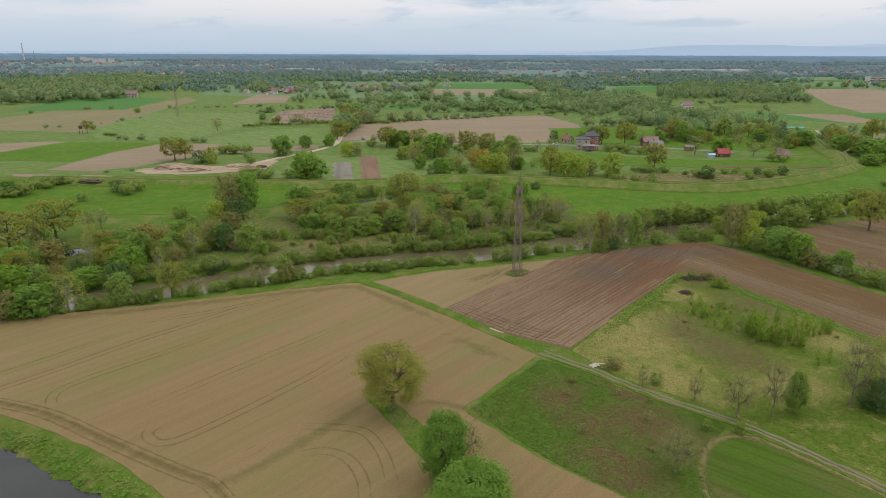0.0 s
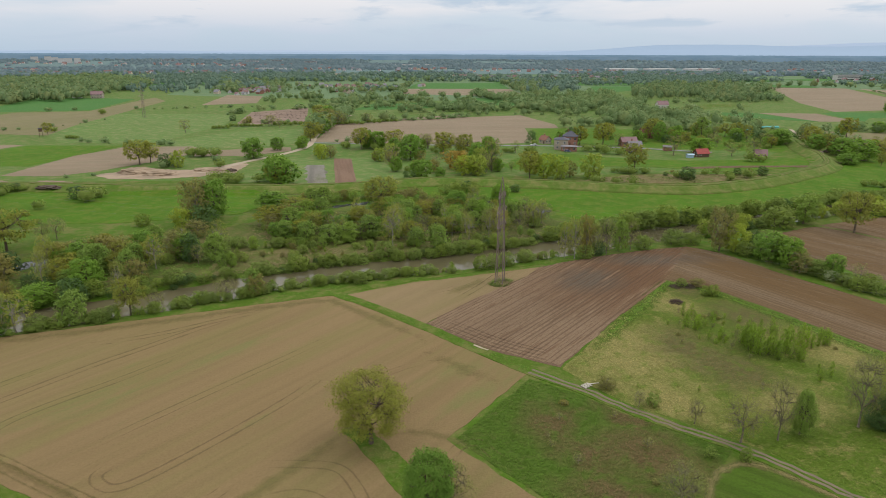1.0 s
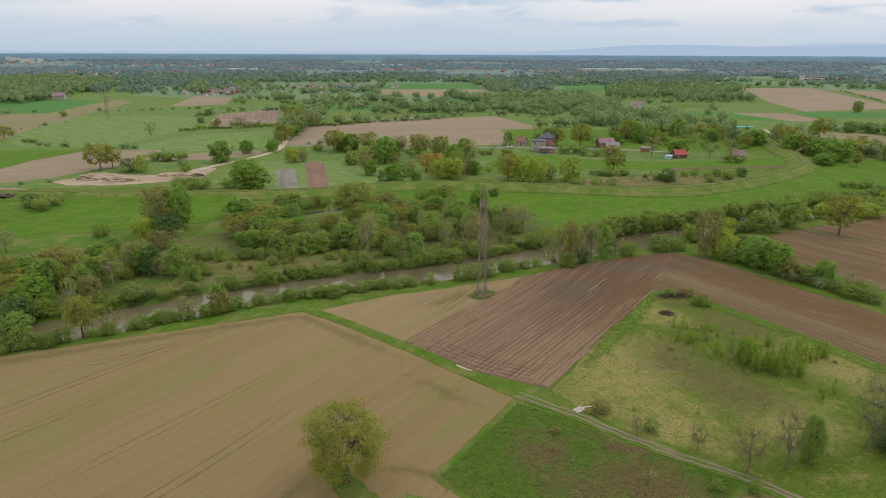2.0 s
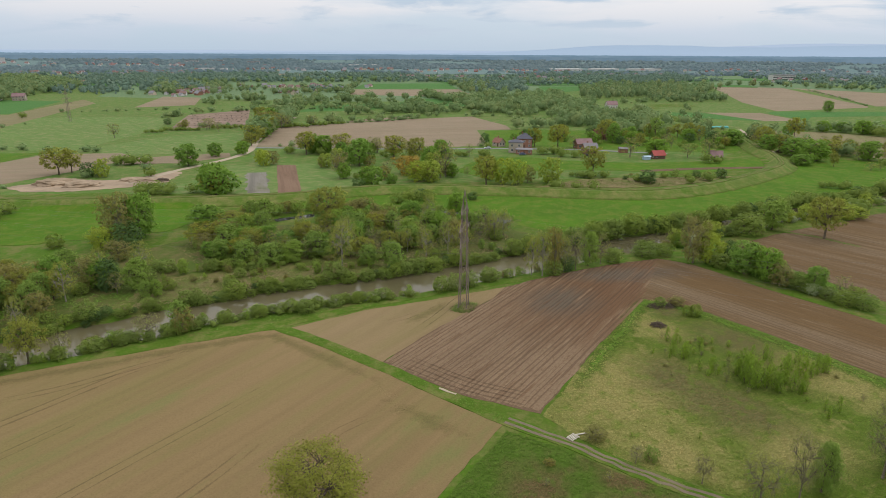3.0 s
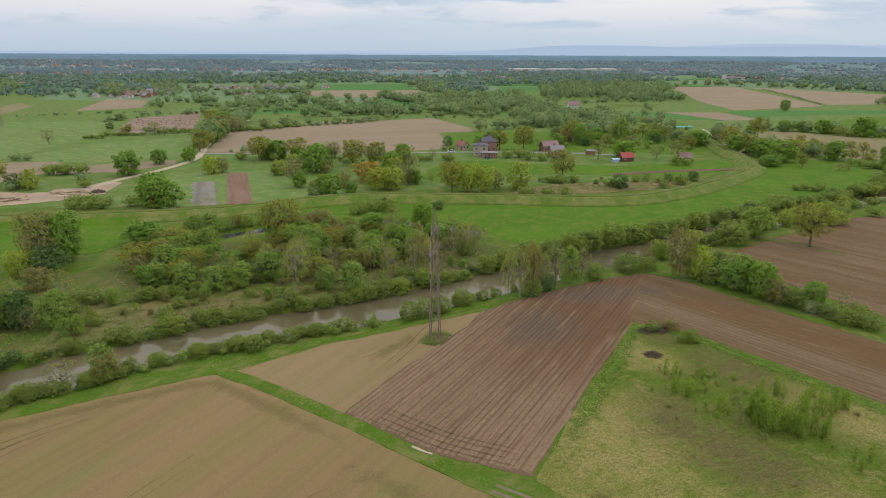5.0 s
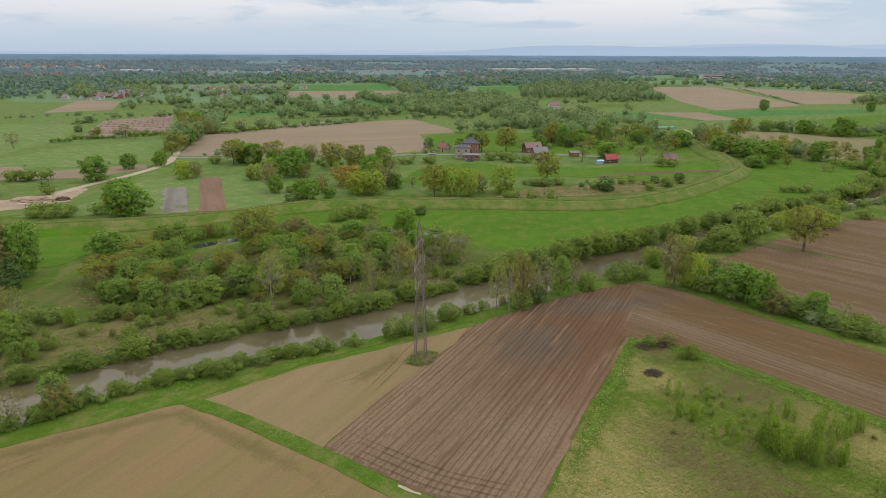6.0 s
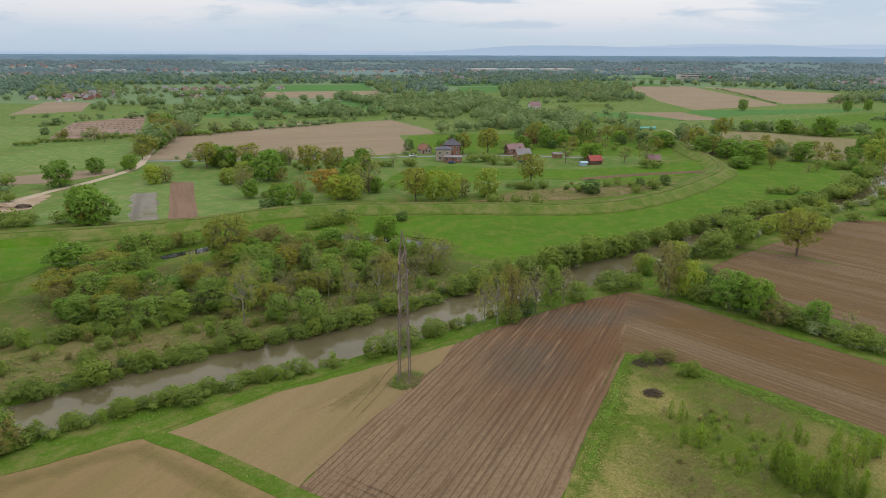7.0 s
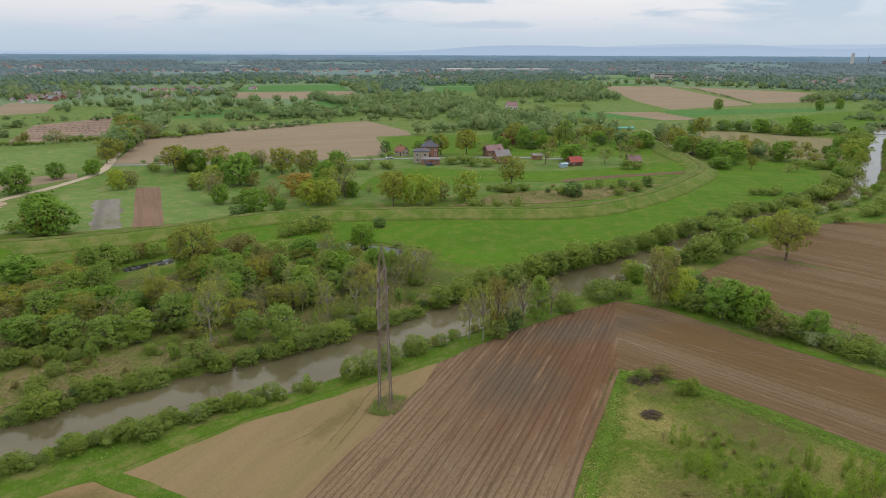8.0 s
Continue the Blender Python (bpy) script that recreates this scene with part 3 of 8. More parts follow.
F7 = [(108, 208), (130, 219.5), (142, 225), (164, 233), (185, 243), (196, 244.5), (240, 225), (250, 120), (150, 105), (128, 138), (119, 160), (114, 178), (110, 190), (107, 202)]
FIELD_7 = plot("ploughed_field", F7, M_plough_b, "brown ploughed field beyond the hedge", lift=0.03)
MEADOW = [(22.8, 116.8), (37, 136.2), (60.5, 166.5), (71.8, 156.2), (79, 142), (88, 124), (99, 99), (110, 80), (90, 50), (62, 74), (52, 86), (46, 92.5), (39, 98.5), (32, 103.5), (26, 111)]
plot("rough_meadow", MEADOW, M_tussock, "unmown meadow of straw-coloured and green tussocks", "meadow", 0.02, open_ground=True)
FALLOW = [(16, 113), (24, 107.5), (30, 101), (37, 95.8), (43.5, 90.2), (36, 81), (34, 70), (36, 58), (24, 71), (12.5, 80.5), (1.5, 94)]
plot("fallow_field", FALLOW, M_fallow, "overgrown green fallow field with dead stalks", "field", 0.03, open_ground=True)
plot("young_crop_field", [(43.4, 86.5), (40.5, 85.6), (37.8, 83.2), (36.2, 80.2), (34.8, 76.5), (33.6, 72), (32.5, 66), (33, 58), (60, 55), (61, 64), (57.5, 72.6), (52.6, 79), (48.6, 83.6), (46, 85.8)], M_thincrop, "green young crop in drilled rows", "field", 0.035, 0, 1.5, 0.35)
plot("grass_baulk", [(-16.8, 97), (-15.2, 98.2), (-11.5, 96), (-6.7, 89.2), (0, 80), (5.5, 70), (9, 55), (5, 55), (0.5, 70), (-5, 79), (-8.7, 84), (-11.8, 89.3), (-14.7, 94)], M_verge, "narrow strip of green grass under the trees", "grass", 0.09, step=1.2, jitter=0.35, open_ground=True)
plot("pylon_grass", [(13.0, 163), (15.6, 161.2), (18.2, 163), (19.5, 166.5), (17, 168.2), (14, 166.2)], M_weeds, "patch of green grass round the pylon's feet", "grass", 0.10, step=0.6, jitter=0.6, open_ground=True)


# track between the fields: grass strip with two worn ruts
TRACK = [(-26, 157), (-16, 148.5), (-3, 136), (5, 127.6), (16.5, 116), (25.3, 108.6), (31.3, 102.4), (37.8, 96.8), (45, 91.2), (51.1, 84.7), (55.1, 79.8), (60, 73.5), (70, 60)]
ribbon("track_verge", TRACK, 1.5, M_verge, "grassy verge along the field track", "grass", 0.09)
ribbon("farm_track", TRACK[4:], 0.82, M_gravel, "worn gravel farm track between fields", "road", 0.115, wobble=0.25)
ribbon("track_middle", TRACK[4:], 0.2, M_verge, "thin grass strip in the middle of the track", "grass", 0.135, wobble=0.2)
BANKWAY = [(-150, 114), (-104, 131.5), (-82, 138.4), (-62, 145.5), (-44, 152), (-26.5, 158.2), (-7, 168), (9, 174.6), (33, 183), (60, 194.2), (79, 199.8)]
ribbon("bank_path", BANKWAY, 1.6, M_verge, "mown green path along the top of the river bank", "grass", 0.055)
ribbon("hedge_bottom", [(79, 198.5), (87, 191.5), (95, 174), (103, 160), (108, 150.5), (123, 121)], 1.5, M_verge, "green grass strip along the hedge", "grass", 0.085)
ribbon("field_baulk", [(133, 222), (141, 214.5), (147, 203)], 0.9, M_verge, "short green baulk under a lone tree", "grass", 0.085)


def soft_strip(name, line, half, material, label, category="track", lift=0.058, steps=4, rows=5):
    """A strip that is fully covered along its middle and thins out to its sides."""
    pts = smooth_line([tuple(p[:2]) for p in line], steps)
    verts, faces, cover = [], [], []
    for i, p in enumerate(pts):
        a, b = pts[max(i - 1, 0)], pts[min(i + 1, len(pts) - 1)]
        dx, dy = b[0] - a[0], b[1] - a[1]
        d = math.hypot(dx, dy) or 1
        end = min(1.0, i / 4, (len(pts) - 1 - i) / 4)
        for j in range(rows):
            u = 2 * j / (rows - 1) - 1
            x, y = p[0] - u * dy / d * half, p[1] + u * dx / d * half
            verts.append((x, y, z_at(x, y) + lift))
            cover.append(0.5 * (1 - abs(u)) * end)
        if i:
            k = rows * i
            faces += [(k - rows + j, k + j, k + j + 1, k - rows + j + 1)[::-1] for j in range(rows - 1)]
    ob = link_mesh(name, verts, faces, material)
    ob.data.attributes.new("cover", "FLOAT", "POINT").data.foreach_set("value", cover)
    return tagged(ob, label, category, kind="structure")


def beside(line, off):
    """The line moved sideways."""
    out = []
    for i, p in enumerate(line):
        a, b = line[max(i - 1, 0)], line[min(i + 1, len(line) - 1)]
        d = math.hypot(b[0] - a[0], b[1] - a[1])
        out.append((p[0] - off * (b[1] - a[1]) / d, p[1] + off * (b[0] - a[0]) / d))
    return out


HEADLAND = [(-110, 100), (-95, 97), (-80, 94), (-69, 90.5), (-57, 84.2), (-47, 79), (-40, 75.5), (-35, 73), (-27, 64)]
for _o, _h in ((0.0, 1.25), (-1.2, 0.35), (0.3, 0.4), (1.3, 0.3)):
    soft_strip("weedy_strip", beside(HEADLAND, _o), _h, M_weedrut, "olive weedy wheel strip along the field headland", lift=0.056 + 0.002 * (_h < 1))
soft_strip("grass_edge", [(24.5, 116), (38.2, 134.8), (50, 150), (60.8, 164), (70, 155.4), (77.5, 142), (86.5, 124), (96, 103)], 3.0, M_edgegreen, "fresh green grass along the edge of the ploughed soil", "grass", 0.04)
soft_strip("crop_margin", [(33, 58), (32.6, 67), (34.2, 75.5), (36, 80.8), (39, 85), (43.2, 87.0), (47, 86.0), (53, 79.6), (58, 73), (63, 65)], 1.3, M_margin, "straw-coloured margin round the young crop", "grass", 0.062)
soft_strip("weedy_strip", [(-42, 68), (-32, 75.5), (-26, 82.5), (-20.3, 90), (-14, 98)], 1.9, M_thinweed, "thin olive weeds across the sown field")
soft_strip("weedy_strip", [(-14, 94), (-5, 96), (2, 93), (8, 86)], 1.6, M_thinweed, "thin olive weeds across the sown field")
soft_strip("weedy_strip", [(-12, 74), (-9, 68), (-6, 60)], 1.2, M_thinweed, "thin olive weeds across the sown field")
soft_strip("weedy_strip", [(-115, 123), (-82, 133.5), (-60, 141.5), (-44, 147.5), (-28, 152.5), (-24, 150), (-12, 138.5), (0, 126)], 2.6, M_thinweed, "thin green growth along the edge of the sown field")
soft_strip("weedy_strip", [(-6, 127), (4, 117), (12, 110)], 3.2, M_thinweed, "thin green growth along the edge of the sown field")
soft_strip("weedy_strip", [(13, 171), (10, 165), (5, 160), (0, 155)], 2.6, M_thinweed, "thin olive weeds in the sandy field")


def ruts(line, gauge=1.7, half=0.3):
    """A pair of wheel marks pressed into the soil."""
    pts = smooth_line(line, 4)
    for q in (-0.5, 0.5):
        soft_strip("wheel_mark", beside(pts, q * gauge), half, M_rut, "faint tractor wheel mark pressed into the soil", lift=0.062, steps=1, rows=3)


ruts([(-96, 88), (-83, 99), (-68, 119), (-62, 126), (-53, 136.7), (-47, 143)], half=0.42)
ruts([(-46, 132), (-59, 115), (-68, 105), (-72, 98.8), (-71.5, 95), (-69, 92)], half=0.28)
ruts([(-22, 116), (-27.5, 106), (-36, 94), (-43, 85.3), (-46.4, 83), (-49, 84), (-50.2, 86), (-49, 88.5)], half=0.34)
ruts([(-57, 89.6), (-49.5, 99.3), (-40.7, 110.5), (-31, 122.5), (-22, 134)], half=0.2)
ruts([(-33, 80), (-31.5, 82), (-30.5, 84.5)], half=0.26)
ruts([(-30, 88), (-21, 88), (-16, 87), (-13, 83), (-11, 78), (-9, 70)], half=0.30)
ruts([(-26, 80), (-21, 81.5), (-17, 79.5), (-14, 74), (-13, 66)], half=0.28)
ruts([(-110, 82), (-92, 98), (-80, 113), (-66, 132)], half=0.26)
ruts([(-78, 127), (-62, 133), (-50, 141), (-42, 146)], half=0.4)
ruts([(-20, 104), (-10, 116), (0, 122)], half=0.2)
ruts([(2, 150), (7, 157), (11, 163), (16, 171), (22, 175)], half=0.3)
ruts([(-8, 156), (2, 160), (10, 168)], half=0.22)
ruts([(12, 84), (7, 90), (5, 93), (2, 92), (0, 88)], half=0.28)


def furrows(field, poly, angle, spacing, material, ridge=0.13, seed=5, name="ridge"):
    """Plough ridges along the angle, each a piece of the field, as far as the field reaches."""
    rnd = random.Random(seed)
    c, s = math.cos(radians(angle)), math.sin(radians(angle))
    local = [(x * c + y * s, -x * s + y * c) for x, y in poly]
    lo, hi = min(p[1] for p in local), max(p[1] for p in local)
    v = lo + spacing
    while v < hi - spacing * 0.5:
        cuts = sorted(a[0] + (v - a[1]) * (b[0] - a[0]) / (b[1] - a[1]) for a, b in zip(local, local[1:] + local[:1]) if (a[1] > v) != (b[1] > v))
        verts, faces = [], []
        for u0, u1 in zip(cuts[::2], cuts[1::2]):
            u0, u1 = u0 + rnd.uniform(0.2, 1.0), u1 - rnd.uniform(0.2, 1.0)
            n = max(2, int((u1 - u0) / 1.8))
            full, drift = rnd.uniform(0.5, 1.0), 0.0
            first = len(verts)
            for i in range(n + 1):
                u = u0 + (u1 - u0) * i / n
                full = min(1.0, max(0.12, full + rnd.uniform(-0.42, 0.42)))
                drift = max(-0.12, min(0.12, drift + rnd.uniform(-0.05, 0.05)))
                w, hgt = spacing * (0.30 + 0.13 * full), ridge * (0.5 + 0.5 * full) * rnd.uniform(0.8, 1.2) * (0 < i < n)
                for dv, z in ((-w, 0.042), (0, 0.042 + hgt), (w, 0.042)):
                    verts.append((u * c - (v + drift + dv) * s, u * s + (v + drift + dv) * c, z))
                if i:
                    k = first + 3 * i
                    faces += [(k - 3, k, k + 1, k - 2), (k - 2, k + 1, k + 2, k - 1)]
        if faces:
            link_mesh(name, verts, faces, material, field)
        v += spacing * rnd.uniform(0.75, 1.25)


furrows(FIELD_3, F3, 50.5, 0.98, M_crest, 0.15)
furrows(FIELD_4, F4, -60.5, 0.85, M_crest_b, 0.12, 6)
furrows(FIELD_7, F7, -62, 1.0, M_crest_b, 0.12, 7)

for _o in (1.1, 2.5, 4.0, 5.2):
    soft_strip("wheel_mark", beside([(-5, 139.8), (3.2, 131.8), (9.6, 125.8), (16, 121.6), (22.5, 118)], _o), 0.4, M_headrut, "wheel marks across the end of the ploughed field", lift=0.17, rows=3)

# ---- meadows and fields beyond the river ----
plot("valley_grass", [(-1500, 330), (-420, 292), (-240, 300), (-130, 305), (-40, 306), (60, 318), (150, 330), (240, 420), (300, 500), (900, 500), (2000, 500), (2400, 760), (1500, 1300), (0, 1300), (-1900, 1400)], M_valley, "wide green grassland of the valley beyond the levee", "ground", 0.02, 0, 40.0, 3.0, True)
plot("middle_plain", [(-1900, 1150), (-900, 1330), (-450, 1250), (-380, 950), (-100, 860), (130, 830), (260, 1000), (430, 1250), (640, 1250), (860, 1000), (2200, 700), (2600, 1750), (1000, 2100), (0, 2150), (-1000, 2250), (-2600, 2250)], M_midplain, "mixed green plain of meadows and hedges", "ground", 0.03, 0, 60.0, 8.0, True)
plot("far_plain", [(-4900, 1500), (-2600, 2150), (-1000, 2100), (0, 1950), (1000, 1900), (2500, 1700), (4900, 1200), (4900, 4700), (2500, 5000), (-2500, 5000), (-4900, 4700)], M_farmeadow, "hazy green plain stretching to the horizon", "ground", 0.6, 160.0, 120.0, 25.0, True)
plot("wet_meadow", [(-60, 258), (-30, 270), (5, 273), (30, 262), (46, 250), (45, 238), (58, 226), (80, 227), (105, 236), (140, 252), (170, 266), (205, 278), (240, 298), (262, 320), (285, 350),
                    (262, 368), (236, 362), (220, 345), (190, 320), (160, 299), (132, 283), (108, 280), (85, 284), (55, 292), (25, 297), (0, 298), (-30, 288), (-55, 284)],
     M_lush, "lush green meadow inside the levee bend", "meadow", 0.035, 2.2, 3.0, 0.9, True)
plot("wet_meadow", [(-230, 240), (-150, 225), (-110, 228), (-75, 240), (-62, 262), (-75, 280), (-140, 281), (-240, 284)], M_lush, "flat green meadow between the river trees and the levee", "meadow", 0.08, 6.0, 4.0, 0.8, True)
plot("reed_ground", [(-66, 170), (-44, 181), (-22, 186), (2, 194), (-2, 208), (-30, 206), (-62, 192)], M_reed, "brownish dead reeds and grass on the far bank", "grass", 0.06, 2.0, 2.0, 1.2, True)
plot("thicket_ground", [(-140, 150), (-112, 150), (-84, 163), (-66, 170), (-62, 192), (-30, 206), (-2, 208), (4, 196), (26, 203), (46, 212), (50, 222), (38, 238), (10, 249), (-22, 246), (-58, 240), (-72, 222), (-92, 208), (-120, 196), (-138, 178)], M_under, "dull undergrowth and dead stalks below the riverside thicket", "grass", 0.05, 2.2, 2.5, 1.5, True)
plot("dry_strip", [(66, 303), (82, 312), (96, 320), (122, 322), (162, 321), (172, 322), (150, 309), (128, 300.5), (108, 298), (88, 301)], M_dry, "dry straw-coloured grass behind the levee", "grass", 0.09, 0, 2.0, 1.0, True)
plot("house_meadow", [(36, 345), (47, 372), (68, 391), (86, 388), (102, 375), (144, 364), (190, 368), (222, 378), (226, 372), (217, 352), (190, 340), (150, 330), (108, 345), (80, 345), (49, 326)], M_lush, "bright green mown meadow below the farmhouses", "meadow", 0.09, 4.0, 4.0, 0.5, True)
plot("garden_bed", [(132, 342), (166, 347), (206, 347.6), (206, 342.6), (166, 341.2), (132, 336.6)], M_plough, "narrow strip of bare tilled garden soil", lift=0.14)
plot("homestead_grass", [(74, 440), (110, 430), (160, 412), (215, 395), (236, 420), (250, 470), (240, 520), (190, 512), (150, 520), (106, 526), (80, 520), (72, 470)], M_lush, "green orchard grass round the farmhouses", "grass", 0.08, 0, 4.0, 0.8, True)
plot("pasture", [(-112, 304), (-92, 322), (-84, 372), (-58, 378), (-38, 374), (-14, 352), (-2, 322), (2, 312), (-30, 303), (-60, 298)], M_pasture, "yellowish rough grass round the vegetable plot", "meadow", 0.05, 0, 4.0, 1.5, True)
plot("garden_plot", [(-57.7, 372), (-47.6, 371), (-36.5, 299.5), (-46.5, 299.5)], M_garden, "small rectangular brown vegetable plot", lift=0.09)
plot("ash_ground", [(-69.6, 349.5), (-59.3, 350), (-50, 300), (-60, 300.5)], M_greysoil, "rough patch of bare grey ground", "ground", 0.09, 0, 3.5, 1.0)
plot("sand_yard", [(-168, 320), (-149, 340), (-132, 334), (-118, 336), (-108, 358), (-101, 352), (-101, 327), (-115, 316), (-135, 309), (-156, 310)], M_sandpit, "bare sandy excavation yard with heaps", "ground", 0.10, 0, 2.0, 1.0)
plot("fallow_soil", [(-212, 318), (-210, 381), (-196, 420), (-155, 421), (-140, 400), (-157, 358), (-172, 330), (-185, 317)], M_farsoil, "long pale tilled field", lift=0.07)
plot("fallow_soil", [(-150, 396), (-124, 408), (-92, 418), (-88, 402), (-110, 382), (-140, 380)], M_farsoil, "narrow tilled field beside the lane", lift=0.07)
plot("pasture", [(-155, 500), (-100, 525), (-90, 450), (-98, 426), (-124, 414), (-170, 420), (-185, 436)], M_pasture, "pale green pasture beside the lane", "meadow", 0.06, open_ground=True)
plot("tilled_field", [(-82, 444), (-82, 480), (-86, 556), (-30, 584), (22, 617), (87, 641), (105, 557), (103, 530), (75, 527), (69, 440), (25, 430), (-23, 435)], M_farsoil, "broad pale brown tilled field behind a tree row", lift=0.06)
plot("tilled_field", [(-34, 600), (13, 640), (28, 658), (28, 632), (-28, 588)], M_farsoil, "strip of pale tilled soil behind a hedge", lift=0.06)
plot("allotment_field", [(-165, 545), (-176, 614), (-184, 669), (-137, 728), (-122, 640), (-112, 570)], M_allotment, "dark striped allotment field with stakes", lift=0.06)
plot("pasture", [(-297, 549), (-320, 647), (-235, 651), (-190, 640), (-175, 545), (-187, 434), (-248, 438), (-281, 476)], M_pasture, "wide green pasture crossed by a power line", "meadow", 0.05, open_ground=True)
plot("tilled_field", [(-420, 583), (-416, 662), (-353, 679), (-373, 890), (-332, 826), (-297, 549), (-281, 478), (-356, 491), (-450, 500)], M_olivesoil, "large olive-brown field with thin growth", lift=0.06)
plot("corn_field", [(-460, 655), (-520, 880), (-449, 880), (-385, 860), (-356, 690), (-420, 672)], M_crop, "deep green young corn field beside the wood", lift=0.07)
plot("corn_field", [(-300, 350), (-215, 345), (-200, 425), (-262, 425), (-275, 380)], M_lush, "fresh green field strip", lift=0.05)
plot("tilled_field", [(-330, 400), (-287, 425), (-266, 428), (-278, 380), (-330, 350)], M_farsoil, "brown tilled strip between green fields", lift=0.07)
plot("tilled_field", [(-267, 763), (-292, 946), (-236, 923), (-211, 793)], M_farsoil, "pale brown field in front of the village", lift=0.07)
plot("tilled_field", [(-300, 1010), (-420, 1250), (-330, 1260), (-260, 1030)], M_farsoil, "far pale field behind the village trees", lift=0.07)
plot("corn_field", [(-43, 1130), (-27, 1342), (143, 1358), (136, 1130)], M_crop, "blue-green winter corn field", lift=0.07)
plot("tilled_field", [(-43, 985), (-43, 1128), (136, 1128), (136, 940), (110, 930)], M_farsoil, "pale tilled field below the winter corn", lift=0.07)
plot("corn_field", [(20, 800), (40, 900), (90, 890), (118, 760), (70, 770)], M_crop, "green field between tree rows", lift=0.07)
plot("corn_field", [(-85, 700), (-70, 790), (-10, 800), (5, 740), (-20, 710)], M_crop, "green meadow strip beyond the lane trees", lift=0.06)
plot("corn_field", [(250, 1000), (300, 1230), (420, 1230), (330, 1080)], M_crop, "green field before the poplar plantation", lift=0.07)
plot("tilled_field", [(642, 1238), (749, 1170), (580, 742), (566, 726), (428, 686), (462, 812)], M_farsoil, "wide pinkish brown tilled field", lift=0.07)
plot("tilled_field", [(764, 1160), (849, 919), (720, 751), (592, 744), (739, 1085)], M_farsoil, "wide pale tilled field behind a hedge line", lift=0.07)
plot("tilled_field", [(338, 672), (396, 664), (388, 584), (351, 584)], M_farsoil, "small brown tilled field inside the levee bend", lift=0.07)
plot("corn_field", [(393, 584), (420, 618), (563, 629), (640, 660), (536, 673), (421, 680), (402, 664)], M_crop, "bright green strip of young corn", lift=0.07)
plot("corn_field", [(300, 676), (334, 672), (350, 582), (320, 600), (290, 640)], M_crop, "green corn strip inside the levee bend", lift=0.10)
plot("straw_field", [(308, 510), (350, 494), (394, 434), (311, 354), (286, 372), (292, 420), (296, 488)], M_olivesoil, "straw-coloured fallow field beside the river", lift=0.06)
plot("pasture", [(420, 560), (560, 610), (690, 640), (620, 560), (470, 490), (400, 440), (392, 470)], M_lush, "green riverside pasture", "meadow", 0.06, open_ground=True)



def bank(name, line, profile, material, label, category="embankment"):
    """A long bank: rows along the line at the offsets of the profile, draped over the raised ground."""
    rnd = random.Random(len(line))
    verts, faces, n = [], [], len(profile)
    for i, p in enumerate(line):
        a, b = line[max(i - 1, 0)], line[min(i + 1, len(line) - 1)]
        dx, dy = b[0] - a[0], b[1] - a[1]
        d = math.hypot(dx, dy)
        for j, (off, up) in enumerate(profile):
            o = off + (rnd.uniform(-0.5, 0.5) if j in (0, n - 1) else 0)
            verts.append((p[0] - o * dy / d, p[1] + o * dx / d, up))
        if i:
            k = n * i
            faces += [(k - n + j, k + j, k + j + 1, k - n + j + 1)[::-1] for j in range(n - 1)]
    return tagged(link_mesh(name, *skirt(verts, faces, 0.5), material, smooth_faces=True), label, category, kind="structure")


_line = smooth_line(LEVEE[6:93], 3)
bank("levee", _line, [(-7.8, 0.28), (-5.6, 0.75), (-4.2, 1.55), (-2.9, 2.4), (-1.5, 2.78)], M_levee_face, "straw-coloured face of the long flood levee")
bank("levee", _line, [(-1.55, 2.79), (-0.6, 2.85), (0.6, 2.85), (1.55, 2.79)], M_levee, "mown green crest of the long flood levee")
bank("levee", _line, [(1.5, 2.78), (2.9, 2.4), (4.2, 1.55), (5.6, 0.75), (7.8, 0.28)], M_levee_face, "grassy back of the long flood levee")

# patchwork of fields farther out
_rf = random.Random(77)
for _i in range(26):
    _a, _r = -0.62 + 1.5 * (_i + _rf.random()) / 26, _rf.uniform(1330, 2050)
    _x, _y, _w, _h, _t = _r * math.sin(_a), 40 + _r * math.cos(_a), _rf.uniform(50, 130), _rf.uniform(40, 110), _rf.uniform(-0.4, 0.4)
    if -80 < _x < 180 and _y < 1420:
        continue
    _m, _l = _rf.choice(((M_crop, "green young corn field far on the plain"), (M_farsoil, "pale tilled field far on the plain"), (M_pasture, "grazed pasture far on the plain"), (M_crop, "green young corn field far on the plain")))
    plot("distant_field", [(_x + u * _w * math.cos(_t) - v * _h * math.sin(_t), _y + u * _w * math.sin(_t) + v * _h * math.cos(_t)) for u, v in ((-1, -1), (1, -1), (1, 1), (-1, 1))], _m, _l, lift=0.10 + 0.02 * _i, step=30, jitter=2)

plot("bare_earth", [(-222, 307), (-205, 306), (-196, 303), (-204, 299.5), (-218, 301)], M_earthy, "reddish bare earth dug beside the levee", "ground", 0.12, 2.0, 1.5, 0.7)
plot("bare_earth", [(-186, 306), (-174, 305), (-168, 301), (-176, 298.5), (-186, 301)], M_earthy, "reddish bare earth dug beside the levee", "ground", 0.12, 2.0, 1.5, 0.7)

# ---- lanes ----
LANE = [(-118, 326), (-110, 345), (-104, 362), (-95, 378), (-88, 395), (-82, 418), (-83, 449), (-86, 480), (-88, 560), (-80, 640)]
ribbon("dirt_lane", LANE, 2.0, M_lane, "pale sandy lane curving between fields", "road", 0.13, wobble=0.3)
ribbon("village_road", [(-84, 440), (-52, 435), (-23, 431), (25, 426.5), (66, 425), (102, 421), (134, 413), (152, 404), (172, 396)], 1.7, M_asphalt, "narrow grey road past the farmhouses", "road", 0.12, wobble=0.05)
